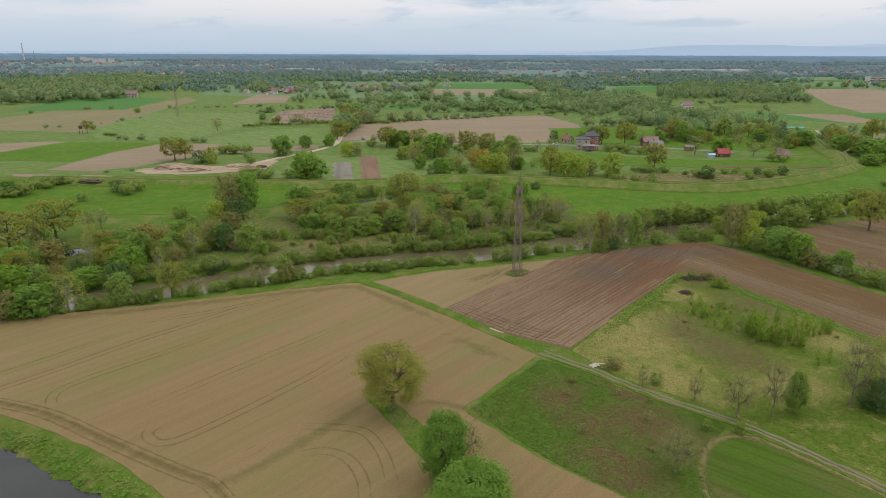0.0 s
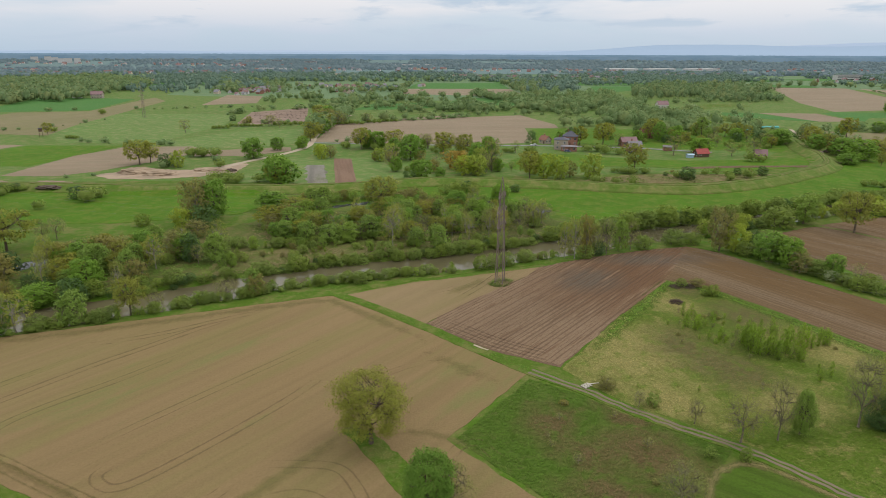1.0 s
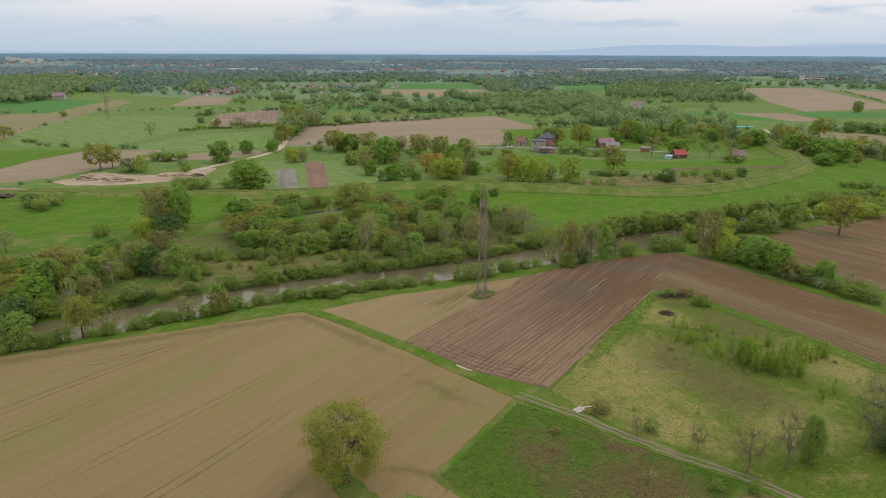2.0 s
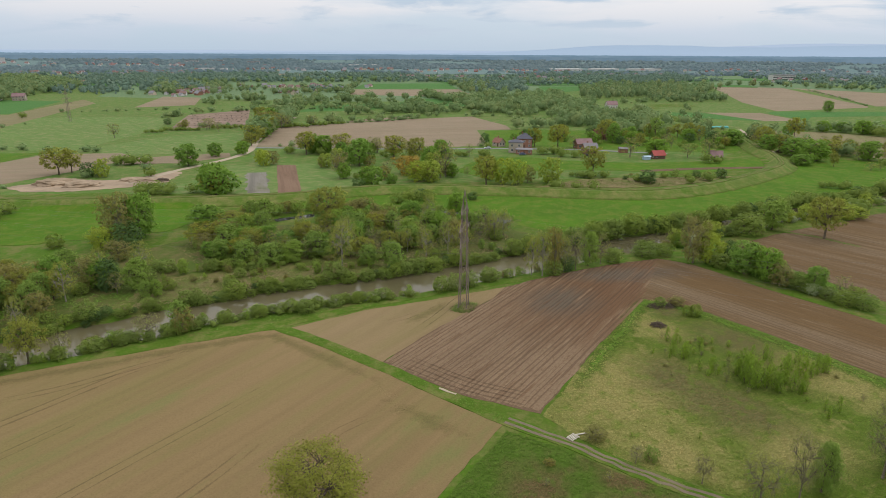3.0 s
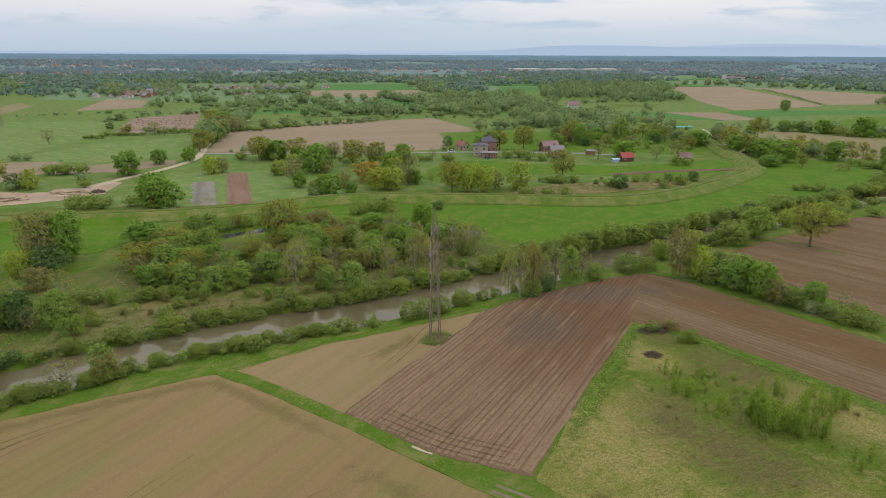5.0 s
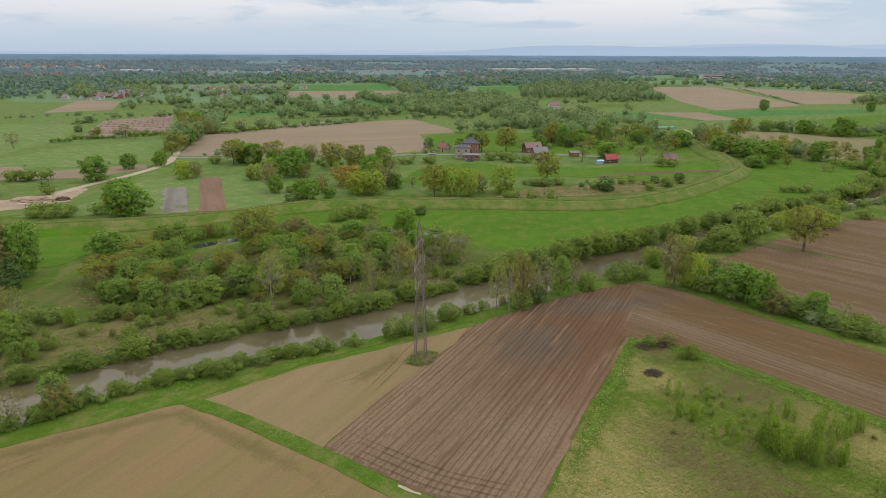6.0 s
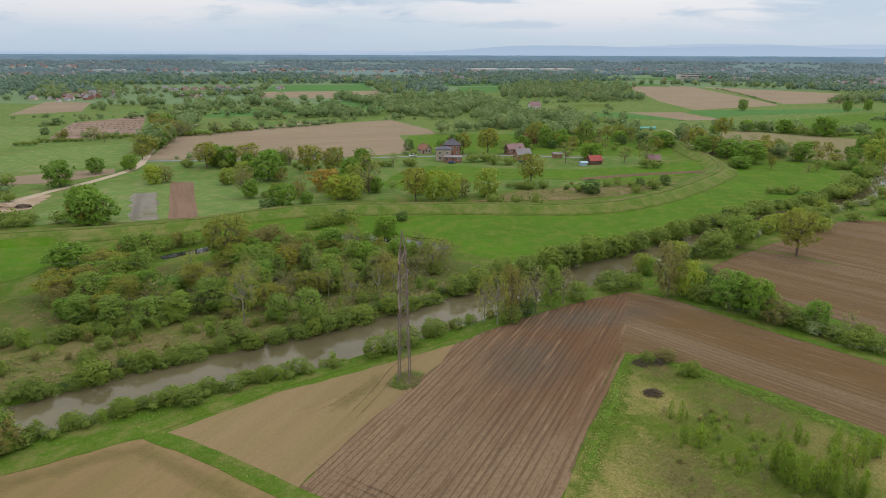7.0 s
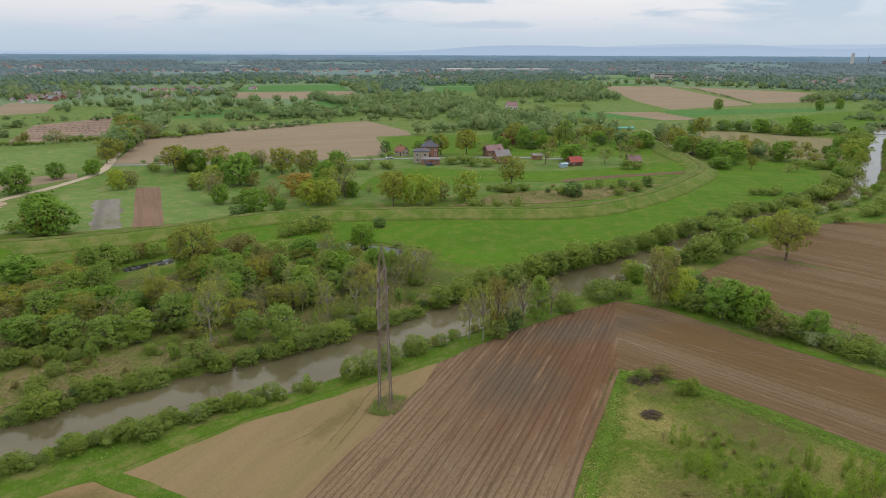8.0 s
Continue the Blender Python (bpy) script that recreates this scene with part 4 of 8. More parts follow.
for _o in (-0.75, 0.75):
    bank("levee_path", beside(_line, _o), [(-0.28, 2.855), (0, 2.88), (0.28, 2.855)], M_track_grass, "worn wheel line on top of the levee", "road")
ribbon("dirt_lane", [(222, 365), (240, 395), (246, 412), (262, 450), (290, 520)], 1.2, M_lane, "rutted dirt track along the levee", "road", 0.16, wobble=0.4)


# ---- trees ----
def triangle_mesh(name, v, f, material, normals=None):
    """A mesh of triangles, with soft normals if given."""
    me = bpy.data.meshes.new(name)
    me.vertices.add(len(v))
    me.vertices.foreach_set("co", np.asarray(v, np.float32).ravel())
    me.loops.add(3 * len(f))
    me.loops.foreach_set("vertex_index", np.asarray(f, np.int32).ravel())
    me.polygons.add(len(f))
    me.polygons.foreach_set("loop_start", np.arange(0, 3 * len(f), 3, dtype=np.int32))
    me.polygons.foreach_set("use_smooth", np.ones(len(f), bool))
    me.update(calc_edges=True)
    me.materials.append(material)
    if normals is not None:
        me.normals_split_custom_set_from_vertices(np.asarray(normals, np.float32))
    return me


def tube(verts, faces, a, b, ra, rb, sides):
    """A tapered limb from a to b."""
    a, b = np.array(a, float), np.array(b, float)
    d = b - a
    d = d / (np.linalg.norm(d) + 1e-9)
    u = np.cross(d, (0.3, 0.9, 0.31))
    u /= np.linalg.norm(u) + 1e-9
    w = np.cross(d, u)
    k = len(verts)
    for p, r in ((a, ra), (b, rb)):
        for i in range(sides):
            t = 2 * math.pi * i / sides
            verts.append(p + r * (math.cos(t) * u + math.sin(t) * w))
    for i in range(sides):
        j = (i + 1) % sides
        faces.append((k + i, k + j, k + sides + j, k + sides + i))


def limb(verts, faces, a, b, ra, rb, sides, rnd, bend=0.12):
    """A limb bent once or twice on its way."""
    a, b = np.array(a, float), np.array(b, float)
    n = np.linalg.norm(b - a)
    m1 = a + (b - a) * 0.38 + np.array([rnd.uniform(-1, 1), rnd.uniform(-1, 1), rnd.uniform(-0.2, 1.0)]) * n * bend
    m2 = a + (b - a) * 0.72 + np.array([rnd.uniform(-1, 1), rnd.uniform(-1, 1), rnd.uniform(-0.2, 0.8)]) * n * bend
    r1, r2 = ra + (rb - ra) * 0.4, ra + (rb - ra) * 0.75
    tube(verts, faces, a, m1, ra, r1, sides)
    tube(verts, faces, m1, m2, r1, r2, sides)
    tube(verts, faces, m2, b, r2, rb, sides)


# kind: crown bottom, widest at, trunk share, lobes, lobe size, leaves per lobe, leaf size, twigs per lobe, upright
SHAPES = {
    "oak": dict(low=0.26, wide=0.60, fork=0.24, lobes=84, lobe=0.100, leaves=36, size=0.022, twigs=3, power=2.3),
    "dense": dict(low=0.08, wide=0.50, fork=0.16, lobes=84, lobe=0.115, leaves=36, size=0.030, twigs=1, power=2.4),
    "willow": dict(low=0.04, wide=0.60, fork=0.10, lobes=80, lobe=0.100, leaves=32, size=0.024, twigs=5, power=2.3),
    "alder": dict(low=0.10, wide=0.40, fork=0.45, lobes=72, lobe=0.105, leaves=30, size=0.028, twigs=3, power=1.8),
    "sapling": dict(low=0.03, wide=0.34, fork=0.06, lobes=44, lobe=0.120, leaves=26, size=0.020, twigs=4, power=1.7),
    "birch": dict(low=0.18, wide=0.48, fork=0.40, lobes=60, lobe=0.110, leaves=22, size=0.021, twigs=2, power=1.9),
    "bush": dict(low=0.0, wide=0.40, fork=0.05, lobes=56, lobe=0.135, leaves=26, size=0.030, twigs=3, power=2.2),
    "dark": dict(low=0.0, wide=0.40, fork=0.06, lobes=50, lobe=0.140, leaves=24, size=0.032, twigs=3, power=2.2),
    "brown": dict(low=0.08, wide=0.52, fork=0.25, lobes=70, lobe=0.110, leaves=26, size=0.026, twigs=4, power=2.3),
    "orange": dict(low=0.02, wide=0.60, fork=0.08, lobes=64, lobe=0.110, leaves=30, size=0.028, twigs=5, power=2.3),
    "white": dict(low=0.0, wide=0.45, fork=0.06, lobes=50, lobe=0.140, leaves=30, size=0.032, twigs=3, power=2.3),
    "bare": dict(low=0.22, wide=0.60, fork=0.22, lobes=64, lobe=0.110, leaves=12, size=0.022, twigs=8, power=2.2),
}
# by distance: share of lobes, share of leaves, leaf size, sides of limbs
DETAIL = ((1.9, 3.4, 0.40, 5), (0.92, 1.0, 0.90, 4), (0.70, 0.72, 1.25, 3))


def crown_width(s, h):
    """Half width of a crown of height 1 and width 1, at the height h."""
    if h >= s["wide"]:
        t = (h - s["wide"]) / (1 - s["wide"])
    else:
        t = (s["wide"] - h) / (s["wide"] - s["low"] + 0.04)
    return 0.5 * max(0.0, 1 - min(t, 1) ** s["power"]) ** (1 / s["power"])


def tree_meshes(kind, detail, seed):
    """Trunk with limbs, and crown, of a tree 1 m high and 1 m wide; a placed tree stretches them."""
    s, rnd = SHAPES[kind], random.Random("%s %d %d" % (kind, detail, seed))
    more, dense, big, sides = DETAIL[detail]
    tv, tf = [], []
    lobes = []
    count = int(s["lobes"] * more)
    lean = [rnd.uniform(0, 6.28) for _ in range(3)]
    for i in range(count):
        # even over the crown's outside, a quarter of them inside it
        h = s["low"] + (0.98 - s["low"]) * ((i + rnd.random()) / count) ** 0.85
        a = i * 2.39996 + rnd.uniform(-0.5, 0.5)
        r = crown_width(s, h) * (rnd.uniform(0.70, 0.98) if rnd.random() < 0.74 else math.sqrt(rnd.uniform(0.05, 0.5)))
        r *= 1 + 0.10 * math.sin(2 * a + lean[0] + 4 * h) + 0.09 * math.sin(3 * a + lean[1] - 6 * h)
        lobes.append(np.array([r * math.cos(a), r * math.sin(a), min(h * (1 + 0.05 * math.sin(a + lean[2])), 1 - s["lobe"] * 0.55)]))
    low_bush = kind in ("bush", "dark", "white") and detail > 0
    multi = kind in ("bush", "dark", "white", "willow", "orange", "sapling")
    thick = 0.026 if not multi else 0.014
    stem_tops = []
    if multi:
        for i in range(4 if detail else 5):
            a = i * 1.3 + rnd.uniform(-0.4, 0.4)
            root = np.array([0.07 * math.cos(a), 0.07 * math.sin(a), -0.02])
            top = np.array([0.22 * math.cos(a), 0.22 * math.sin(a), rnd.uniform(0.4, 0.6)])
            limb(tv, tf, root, top, thick, thick * 0.5, sides, rnd)
            stem_tops.append(top)
        hubs = stem_tops
    else:
        fork = np.array([rnd.uniform(-0.02, 0.02), rnd.uniform(-0.02, 0.02), s["fork"]])
        flare = np.array([0, 0, 0.05])
        tube(tv, tf, (0, 0, -0.02), flare, thick * 1.7, thick * 1.1, sides + 2)
        tube(tv, tf, flare, fork, thick * 1.1, thick * 0.9, sides + 2)
        lead = np.array([rnd.uniform(-0.05, 0.05), rnd.uniform(-0.05, 0.05), 0.78])
        limb(tv, tf, fork, lead, thick * 0.85, thick * 0.25, sides, rnd, 0.05)
        hubs = [lead]
        for i in range(8):
            a = i * 2.4 + rnd.uniform(-0.4, 0.4)
            h = s["fork"] + (0.72 - s["fork"]) * (0.25 + 0.75 * rnd.random())
            r = crown_width(s, min(max(h, s["low"] + 0.05), 0.9)) * rnd.uniform(0.42, 0.62)
            hub = np.array([r * math.cos(a), r * math.sin(a), h + 0.04])
            start = fork + (lead - fork) * max(0.0, (h - s["fork"]) * 0.8 - 0.05)
            limb(tv, tf, start, hub, thick * rnd.uniform(0.42, 0.62), thick * 0.26, sides, rnd)
            hubs.append(hub)
    lv, ln = [], []
    rs = np.random.RandomState(rnd.randrange(10 ** 6))
    middle = np.array([0, 0, s["wide"] * 0.85])

    def leaves(p, d, size, tip=0.5):
        """Small three-cornered leaves at p that face outward along d, more or less."""
        n = len(p)
        if not n:
            return
        nrm = d * 0.7 + rs.normal(size=(n, 3)) * (0.6, 0.6, 0.5) + (0, 0, 0.35)
        nrm /= np.linalg.norm(nrm, axis=1, keepdims=True)
        u = np.cross(nrm, rs.normal(size=(n, 3)))
        u /= np.linalg.norm(u, axis=1, keepdims=True) + 1e-9
        w = np.cross(nrm, u)
        z = (size * rs.uniform(0.6, 1.35, n))[:, None]
        tri = np.stack([p - u * z * 0.8 - w * z * 0.85, p + u * z * 1.25, p - u * z * 0.8 + w * z * 0.85], 1)
        face = np.cross(tri[:, 1] - tri[:, 0], tri[:, 2] - tri[:, 0])
        turn = (face * d).sum(1) < 0
        tri[turn] = tri[turn][:, ::-1]
        soft = d * (0.75, 0.75, 0.5) + nrm * tip * np.sign((nrm * d).sum(1))[:, None] + (0, 0, 0.42)
        soft /= np.linalg.norm(soft, axis=1, keepdims=True)
        lv.append(tri.reshape(-1, 3))
        ln.append(np.repeat(soft, 3, axis=0))

    for c in lobes:
        hub = min(hubs, key=lambda p: np.linalg.norm((p - c) * (1, 1, 1.2)) + (0.25 if p[2] > c[2] + 0.05 else 0))
        if detail == 0:
            limb(tv, tf, hub, c, thick * 0.26, thick * 0.07, 3, rnd, 0.10)
        elif not multi or (not low_bush and rnd.random() < 0.35):
            tube(tv, tf, hub, c, thick * 0.24, thick * 0.07, 3)
        R = s["lobe"] * rnd.uniform(0.75, 1.25)
        for _ in range(0 if low_bush else int(s["twigs"] * (0.6 if detail == 0 else 0.9 if detail == 1 else 0.5))):
            d = np.array([rnd.gauss(0, 1), rnd.gauss(0, 1), rnd.gauss(0.35, 1)])
            d /= np.linalg.norm(d)
            e = c + d * R * rnd.uniform(0.8, 1.35)
            w = np.cross(d, (0.2, 0.5, 0.8))
            w = w / np.linalg.norm(w) * (0.0028 if detail < 2 else 0.0045)
            k = len(tv)
            tv += [c + d * R * 0.1 - w, c + d * R * 0.1 + w, e]
            tf.append((k, k + 1, k + 2))
        n = max(1, int(s["leaves"] * dense * rnd.uniform(0.7, 1.25)))
        d = rs.normal(size=(n, 3)) * (1, 1, 0.9) + (0, 0, 0.25)
        d /= np.linalg.norm(d, axis=1, keepdims=True)
        p = c + d * R * (rs.uniform(0, 1, (n, 1)) ** 0.45) * (1.15, 1.15, 0.8)
        away = p - middle
        away /= np.linalg.norm(away, axis=1, keepdims=True) + 1e-9
        d = d * 0.45 + away * 0.75 + (0, 0, 0.2)
        d /= np.linalg.norm(d, axis=1, keepdims=True)
        ok = p[:, 2] > 0.01
        leaves(p[ok], d[ok], s["size"] * big)
    heart = {"bush": 0.80, "dark": 0.80, "white": 0.78, "dense": 0.76, "alder": 0.66, "willow": 0.66, "orange": 0.7, "brown": 0.5, "sapling": 0.5}.get(kind, 0)
    if heart:
        # inner foliage, so that a dense crown is not seen through
        n = int((1100, 230, 150)[detail] * (1.0 if heart > 0.6 else 0.5))
        h = s["low"] + 0.02 + (0.93 - s["low"]) * rs.uniform(0, 1, n)
        a = rs.uniform(0, 2 * math.pi, n)
        r = np.array([crown_width(s, q) for q in h]) * heart * rs.uniform(0.75, 1.1, n)
        p = np.stack([r * np.cos(a), r * np.sin(a), np.maximum(h * (0.9 + 0.1 * heart), 0.03)], 1)
        d = p - middle
        d /= np.linalg.norm(d, axis=1, keepdims=True) + 1e-9
        leaves(p, d + (0, 0, 0.1), 0.050 if detail else 0.026, 0.3)
    lv, ln = np.concatenate(lv), np.concatenate(ln)
    bark = bpy.data.meshes.new(kind + "_trunk")
    bark.from_pydata([tuple(map(float, p)) for p in tv], [], tf)
    bark.materials.append(M_birch if kind == "birch" else M_twig if kind in ("bare", "brown") else M_bark)
    crown = triangle_mesh(kind + "_crown", lv, np.arange(len(lv)).reshape(-1, 3), LEAF[kind], ln)
    return bark, crown


KINDS = {
    "oak": ("oak_tree", "tree", "oak in sparse yellow-green leaf"),
    "dense": ("maple_tree", "tree", "full-crowned tree in fresh green leaf"),
    "willow": ("willow_tree", "tree", "feathery yellow-green willow"),
    "alder": ("alder_tree", "tree", "slender mid-green alder"),
    "sapling": ("sapling", "tree", "feathery young green sapling"),
    "birch": ("birch_tree", "tree", "thin pale-stemmed birch"),
    "bush": ("shrub", "bush", "rounded green shrub"),
    "dark": ("thorn_bush", "bush", "dense dark green bush"),
    "brown": ("budding_tree", "tree", "tree with bronze-brown opening leaves"),
    "orange": ("catkin_willow", "tree", "low orange catkin willow"),
    "white": ("blossom_bush", "bush", "wild bush in white blossom"),
    "bare": ("leafless_tree", "tree", "nearly leafless brown-twigged tree"),
}
WHERE = {
    "field": ("by the farm track", "trees among the fields"), "hedge": ("in the field hedge", "hedge trees"),
    "nearbank": ("on the near river bank", "near bank growth"), "farbank": ("in the riverside thicket", "far bank growth"),
    "homestead": ("near farmhouses and lanes", "homestead trees"), "farright": ("along far field edges", "far field trees"),
}
TREE_MESH, FAR_SHRUBS = {}, []
planted = random.Random(11)


def ashore(x, y, reach):
    """The nearest place at which a plant of the given reach stands on the river's bank and not in the water."""
    best = (1e9, 0, 0, 0)
    for p, q in zip(RIVER, RIVER[1:]):
        dx, dy = q[0] - p[0], q[1] - p[1]
        t = max(0.0, min(1.0, ((x - p[0]) * dx + (y - p[1]) * dy) / (dx * dx + dy * dy)))
        ox, oy = x - p[0] - t * dx, y - p[1] - t * dy
        d = math.hypot(ox, oy)
        if d < best[0]:
            best = (d, ox, oy, p[2] + t * (q[2] - p[2]))
    d, ox, oy, half = best
    need = half + 0.1 + 0.2 * reach
    if d >= need or d < 0.01:
        return x, y
    return x + ox / d * (need - d), y + oy / d * (need - d)


def plant(kind, place, rows):
    """Trees of a kind: rows of x, y, height and crown width; a wide bush is a clump of several."""
    name, category, label = KINDS[kind]
    if category == "bush":
        single = []
        for x, y, h, w in rows:
            n = max(1, round(w / (1.25 * h)))
            for i in range(n):
                t = (i + 0.5) / n - 0.5
                single.append((x + t * w, y + planted.uniform(-0.3, 0.3) * h * (n > 1), h * (planted.uniform(0.75, 1.08) if n > 1 else 1), min(w / n * 1.25, 1.35 * h)))
        rows = single
    for x, y, h, w in rows:
        x, y = ashore(x, y, w)
        if kind == "bush" and (math.hypot(x, y - 45) > 245 or h < 1.75 and math.hypot(x, y - 45) > 105):
            FAR_SHRUBS.append((x, y, h, w * 1.1))
            continue
        far = math.hypot(x, y - 45)
        detail = 0 if far < 95 else 1 if far < 230 else 2
        if detail == 0 and h < 3:
            detail = 1
        if category == "bush" and detail == 1 and h < 2.4:
            detail = 2
        seed = planted.randrange(3)
        key = (kind, detail, seed)
        if key not in TREE_MESH:
            TREE_MESH[key] = tree_meshes(*key)
        trunk, crown = TREE_MESH[key]
        w = max(w, 0.4 * h) * planted.uniform(0.98, 1.1)
        root = new(name)
        root.empty_display_size = 0.5
        root.matrix_basis = pose(x, y, z_at(x, y) - 0.02, planted.uniform(-2, 2), planted.uniform(-2, 2), planted.uniform(0, 360)) @ Matrix.Diagonal((w, w * planted.uniform(0.9, 1.1), h, 1))
        size = "tall " if h > 11 else "small " if h < 3.5 else ""
        tagged(root, size + label + " " + WHERE[place][0], category, WHERE[place][1])
        for nm, me in (("trunk", trunk), ("crown", crown)):
            piece = new(nm, me)
            piece.parent = root
            if nm == "trunk" and (category == "bush" or "willow" in name or kind == "sapling"):
                tagged(piece, kind="stuff")


plant('oak', 'field', [(-11.7, 93.1, 11.2, 10.8)])
plant('dense', 'field', [(-2.8, 75.1, 10.3, 7.5), (1.2, 66.7, 8.1, 10.8)])
plant('bare', 'field', [(0.2, 76.7, 8.0, 5.2), (45.8, 92.4, 7.9, 5.9), (51.9, 92.9, 10.3, 3.5), (40.7, 97.7, 4.6, 2.8), (33.2, 103.0, 3.1, 2.4), (30.9, 77.8, 6.9, 5.7)])
plant('alder', 'field', [(56.2, 94.4, 7.8, 4.0)])
plant('bare', 'field', [(67.0, 96.4, 13.0, 6.4)])
plant('birch', 'field', [(72.2, 97.3, 12.5, 6.5)])
plant('dark', 'field', [(71.5, 96.2, 5.4, 6.0)])
plant('bush', 'field', [(39.5, 88.9, 1.8, 1.4), (44.3, 87.7, 2.4, 1.4), (35.7, 103.5, 2.3, 2.0), (66.6, 155.2, 2.6, 2.0), (68.4, 154.8, 2.9, 2.6), (62.9, 161.4, 2.3, 2.7)])
plant('brown', 'field', [(29.3, 109.3, 2.2, 3.4), (67.3, 162.0, 1.9, 4.5)])
plant('brown', 'hedge', [(86.2, 191.8, 14.0, 8.2), (99.9, 171.8, 6.1, 6.0)])
plant('willow', 'hedge', [(90.9, 192.0, 9.4, 8.4), (99.5, 182.0, 8.2, 5.7), (169.1, 238.4, 4.9, 13.1), (227.9, 277.9, 4.8, 8.4)])
plant('dark', 'hedge', [(96.6, 191.6, 6.8, 3.8), (107.6, 217.4, 3.0, 3.1), (113.2, 220.2, 2.4, 3.5)])
plant('bush', 'hedge', [(94.1, 186.8, 4.2, 8.5), (103.5, 169.6, 4.4, 5.5), (104.5, 167.6, 4.3, 6.8), (106.3, 162.3, 3.1, 5.4), (109.6, 158.8, 3.7, 8.1), (110.7, 154.8, 3.9, 6.7), (103.2, 170.9, 3.1, 4.1), (119.2, 219.7, 7.8, 10.6), (74.7, 199.3, 5.1, 8.5), (81.0, 199.6, 4.0, 7.2), (183.2, 254.7, 5.7, 8.5), (178.9, 245.0, 5.7, 9.1), (237.4, 281.2, 5.6, 11.5), (213.9, 249.4, 4.7, 10.1), (193.5, 243.6, 4.7, 8.1)])
plant('dense', 'hedge', [(96.3, 182.1, 9.0, 8.7), (98.9, 176.3, 8.7, 7.2), (105.7, 166.2, 7.1, 5.2), (90.1, 207.7, 4.7, 4.6)])
plant('alder', 'hedge', [(131.0, 224.5, 10.5, 10.5), (100.3, 173.8, 7.2, 4.4)])
plant('white', 'hedge', [(106.0, 164.5, 3.0, 6.0)])
plant('bare', 'hedge', [(109.1, 161.0, 6.2, 4.6)])
plant('oak', 'hedge', [(141.8, 212.6, 14.1, 11.9)])
plant('bush', 'nearbank', [(-38.7, 163.9, 2.4, 5.1), (-32.8, 164.1, 2.5, 5.6), (-28.6, 165.5, 2.0, 3.0), (-22.7, 165.9, 3.4, 7.0), (-19.7, 167.3, 1.8, 4.0), (-9.1, 170.8, 2.6, 4.1), (-2.7, 172.8, 2.6, 3.3), (3.6, 173.1, 1.9, 2.7), (13.6, 176.9, 3.9, 7.5), (19.4, 179.3, 3.9, 6.6), (25.1, 182.7, 3.6, 4.6), (31.0, 185.1, 2.3, 3.5), (43.6, 185.9, 4.2, 4.1), (63.6, 195.0, 4.2, 5.4), (-87.5, 138.6, 3.6, 9.3), (-77.0, 142.6, 3.3, 6.9), (-71.6, 149.8, 2.2, 6.3), (-62.2, 150.0, 3.4, 6.2), (-101.2, 131.4, 5.6, 6.3), (-58.0, 152.6, 2.5, 5.6), (-47.3, 157.3, 2.9, 6.2)])
plant('bare', 'nearbank', [(24.4, 186.3, 4.0, 2.3), (50.7, 189.2, 11.3, 5.5), (59.3, 193.4, 9.3, 4.7), (-67.1, 147.9, 5.9, 4.0), (-52.6, 154.5, 5.8, 5.3)])
plant('birch', 'nearbank', [(40.1, 184.9, 12.7, 4.3), (37.4, 186.2, 11.1, 3.6), (46.9, 188.0, 10.4, 3.7), (-92.8, 136.7, 9.5, 7.8)])
plant('brown', 'nearbank', [(43.9, 186.7, 13.0, 4.9), (-106.6, 136.3, 6.4, 8.1)])
plant('dark', 'nearbank', [(47.9, 188.7, 4.2, 3.7)])
plant('alder', 'nearbank', [(55.3, 192.1, 10.3, 5.2), (-83.3, 142.4, 8.8, 6.6)])
plant('dense', 'nearbank', [(-98.6, 134.8, 8.4, 9.2)])
plant('oak', 'nearbank', [(-71.6, 144.6, 9.3, 7.1)])
plant('oak', 'farbank', [(-133.9, 176.6, 13.5, 16.0), (-130.2, 193.0, 13.4, 15.4), (-108.5, 178.5, 7.1, 8.5), (-98.8, 168.1, 6.7, 9.1), (-21.6, 244.2, 13.7, 13.7), (-26.2, 220.7, 6.6, 8.7), (-52.8, 241.3, 6.0, 10.0), (-58.6, 224.1, 6.8, 9.3), (-8.2, 204.3, 6.6, 6.5), (7.4, 241.4, 5.7, 6.4)])
plant('bare', 'farbank', [(-126.1, 204.8, 7.5, 4.4), (-123.1, 207.1, 7.4, 5.8), (-18.2, 213.3, 8.1, 5.5), (-3.4, 214.6, 6.3, 4.1), (19.6, 217.9, 8.1, 5.7), (27.8, 215.8, 7.4, 5.6)])
plant('brown', 'farbank', [(-85.8, 230.2, 15.5, 11.7), (-76.7, 185.2, 8.7, 6.7), (-95.4, 181.7, 8.4, 9.5), (-91.6, 184.8, 7.2, 9.6), (-116.4, 167.6, 7.5, 9.5), (-78.4, 208.5, 6.0, 7.4), (-4.7, 242.1, 8.0, 4.8), (-16.1, 250.1, 6.6, 8.4), (-9.5, 259.3, 6.1, 8.8)])
plant('dense', 'farbank', [(-80.3, 233.0, 14.4, 10.0), (-99.2, 178.8, 7.4, 9.5), (-121.2, 157.9, 8.0, 9.3), (-94.4, 145.9, 5.3, 8.2), (-22.4, 243.0, 5.2, 7.5), (-53.9, 233.6, 5.1, 9.7), (-63.9, 248.5, 6.9, 10.9), (-45.6, 222.4, 5.5, 7.5), (-42.1, 224.9, 4.9, 6.0), (-32.6, 218.9, 4.8, 8.7), (16.0, 249.7, 4.3, 4.4), (25.7, 259.0, 8.5, 7.8)])
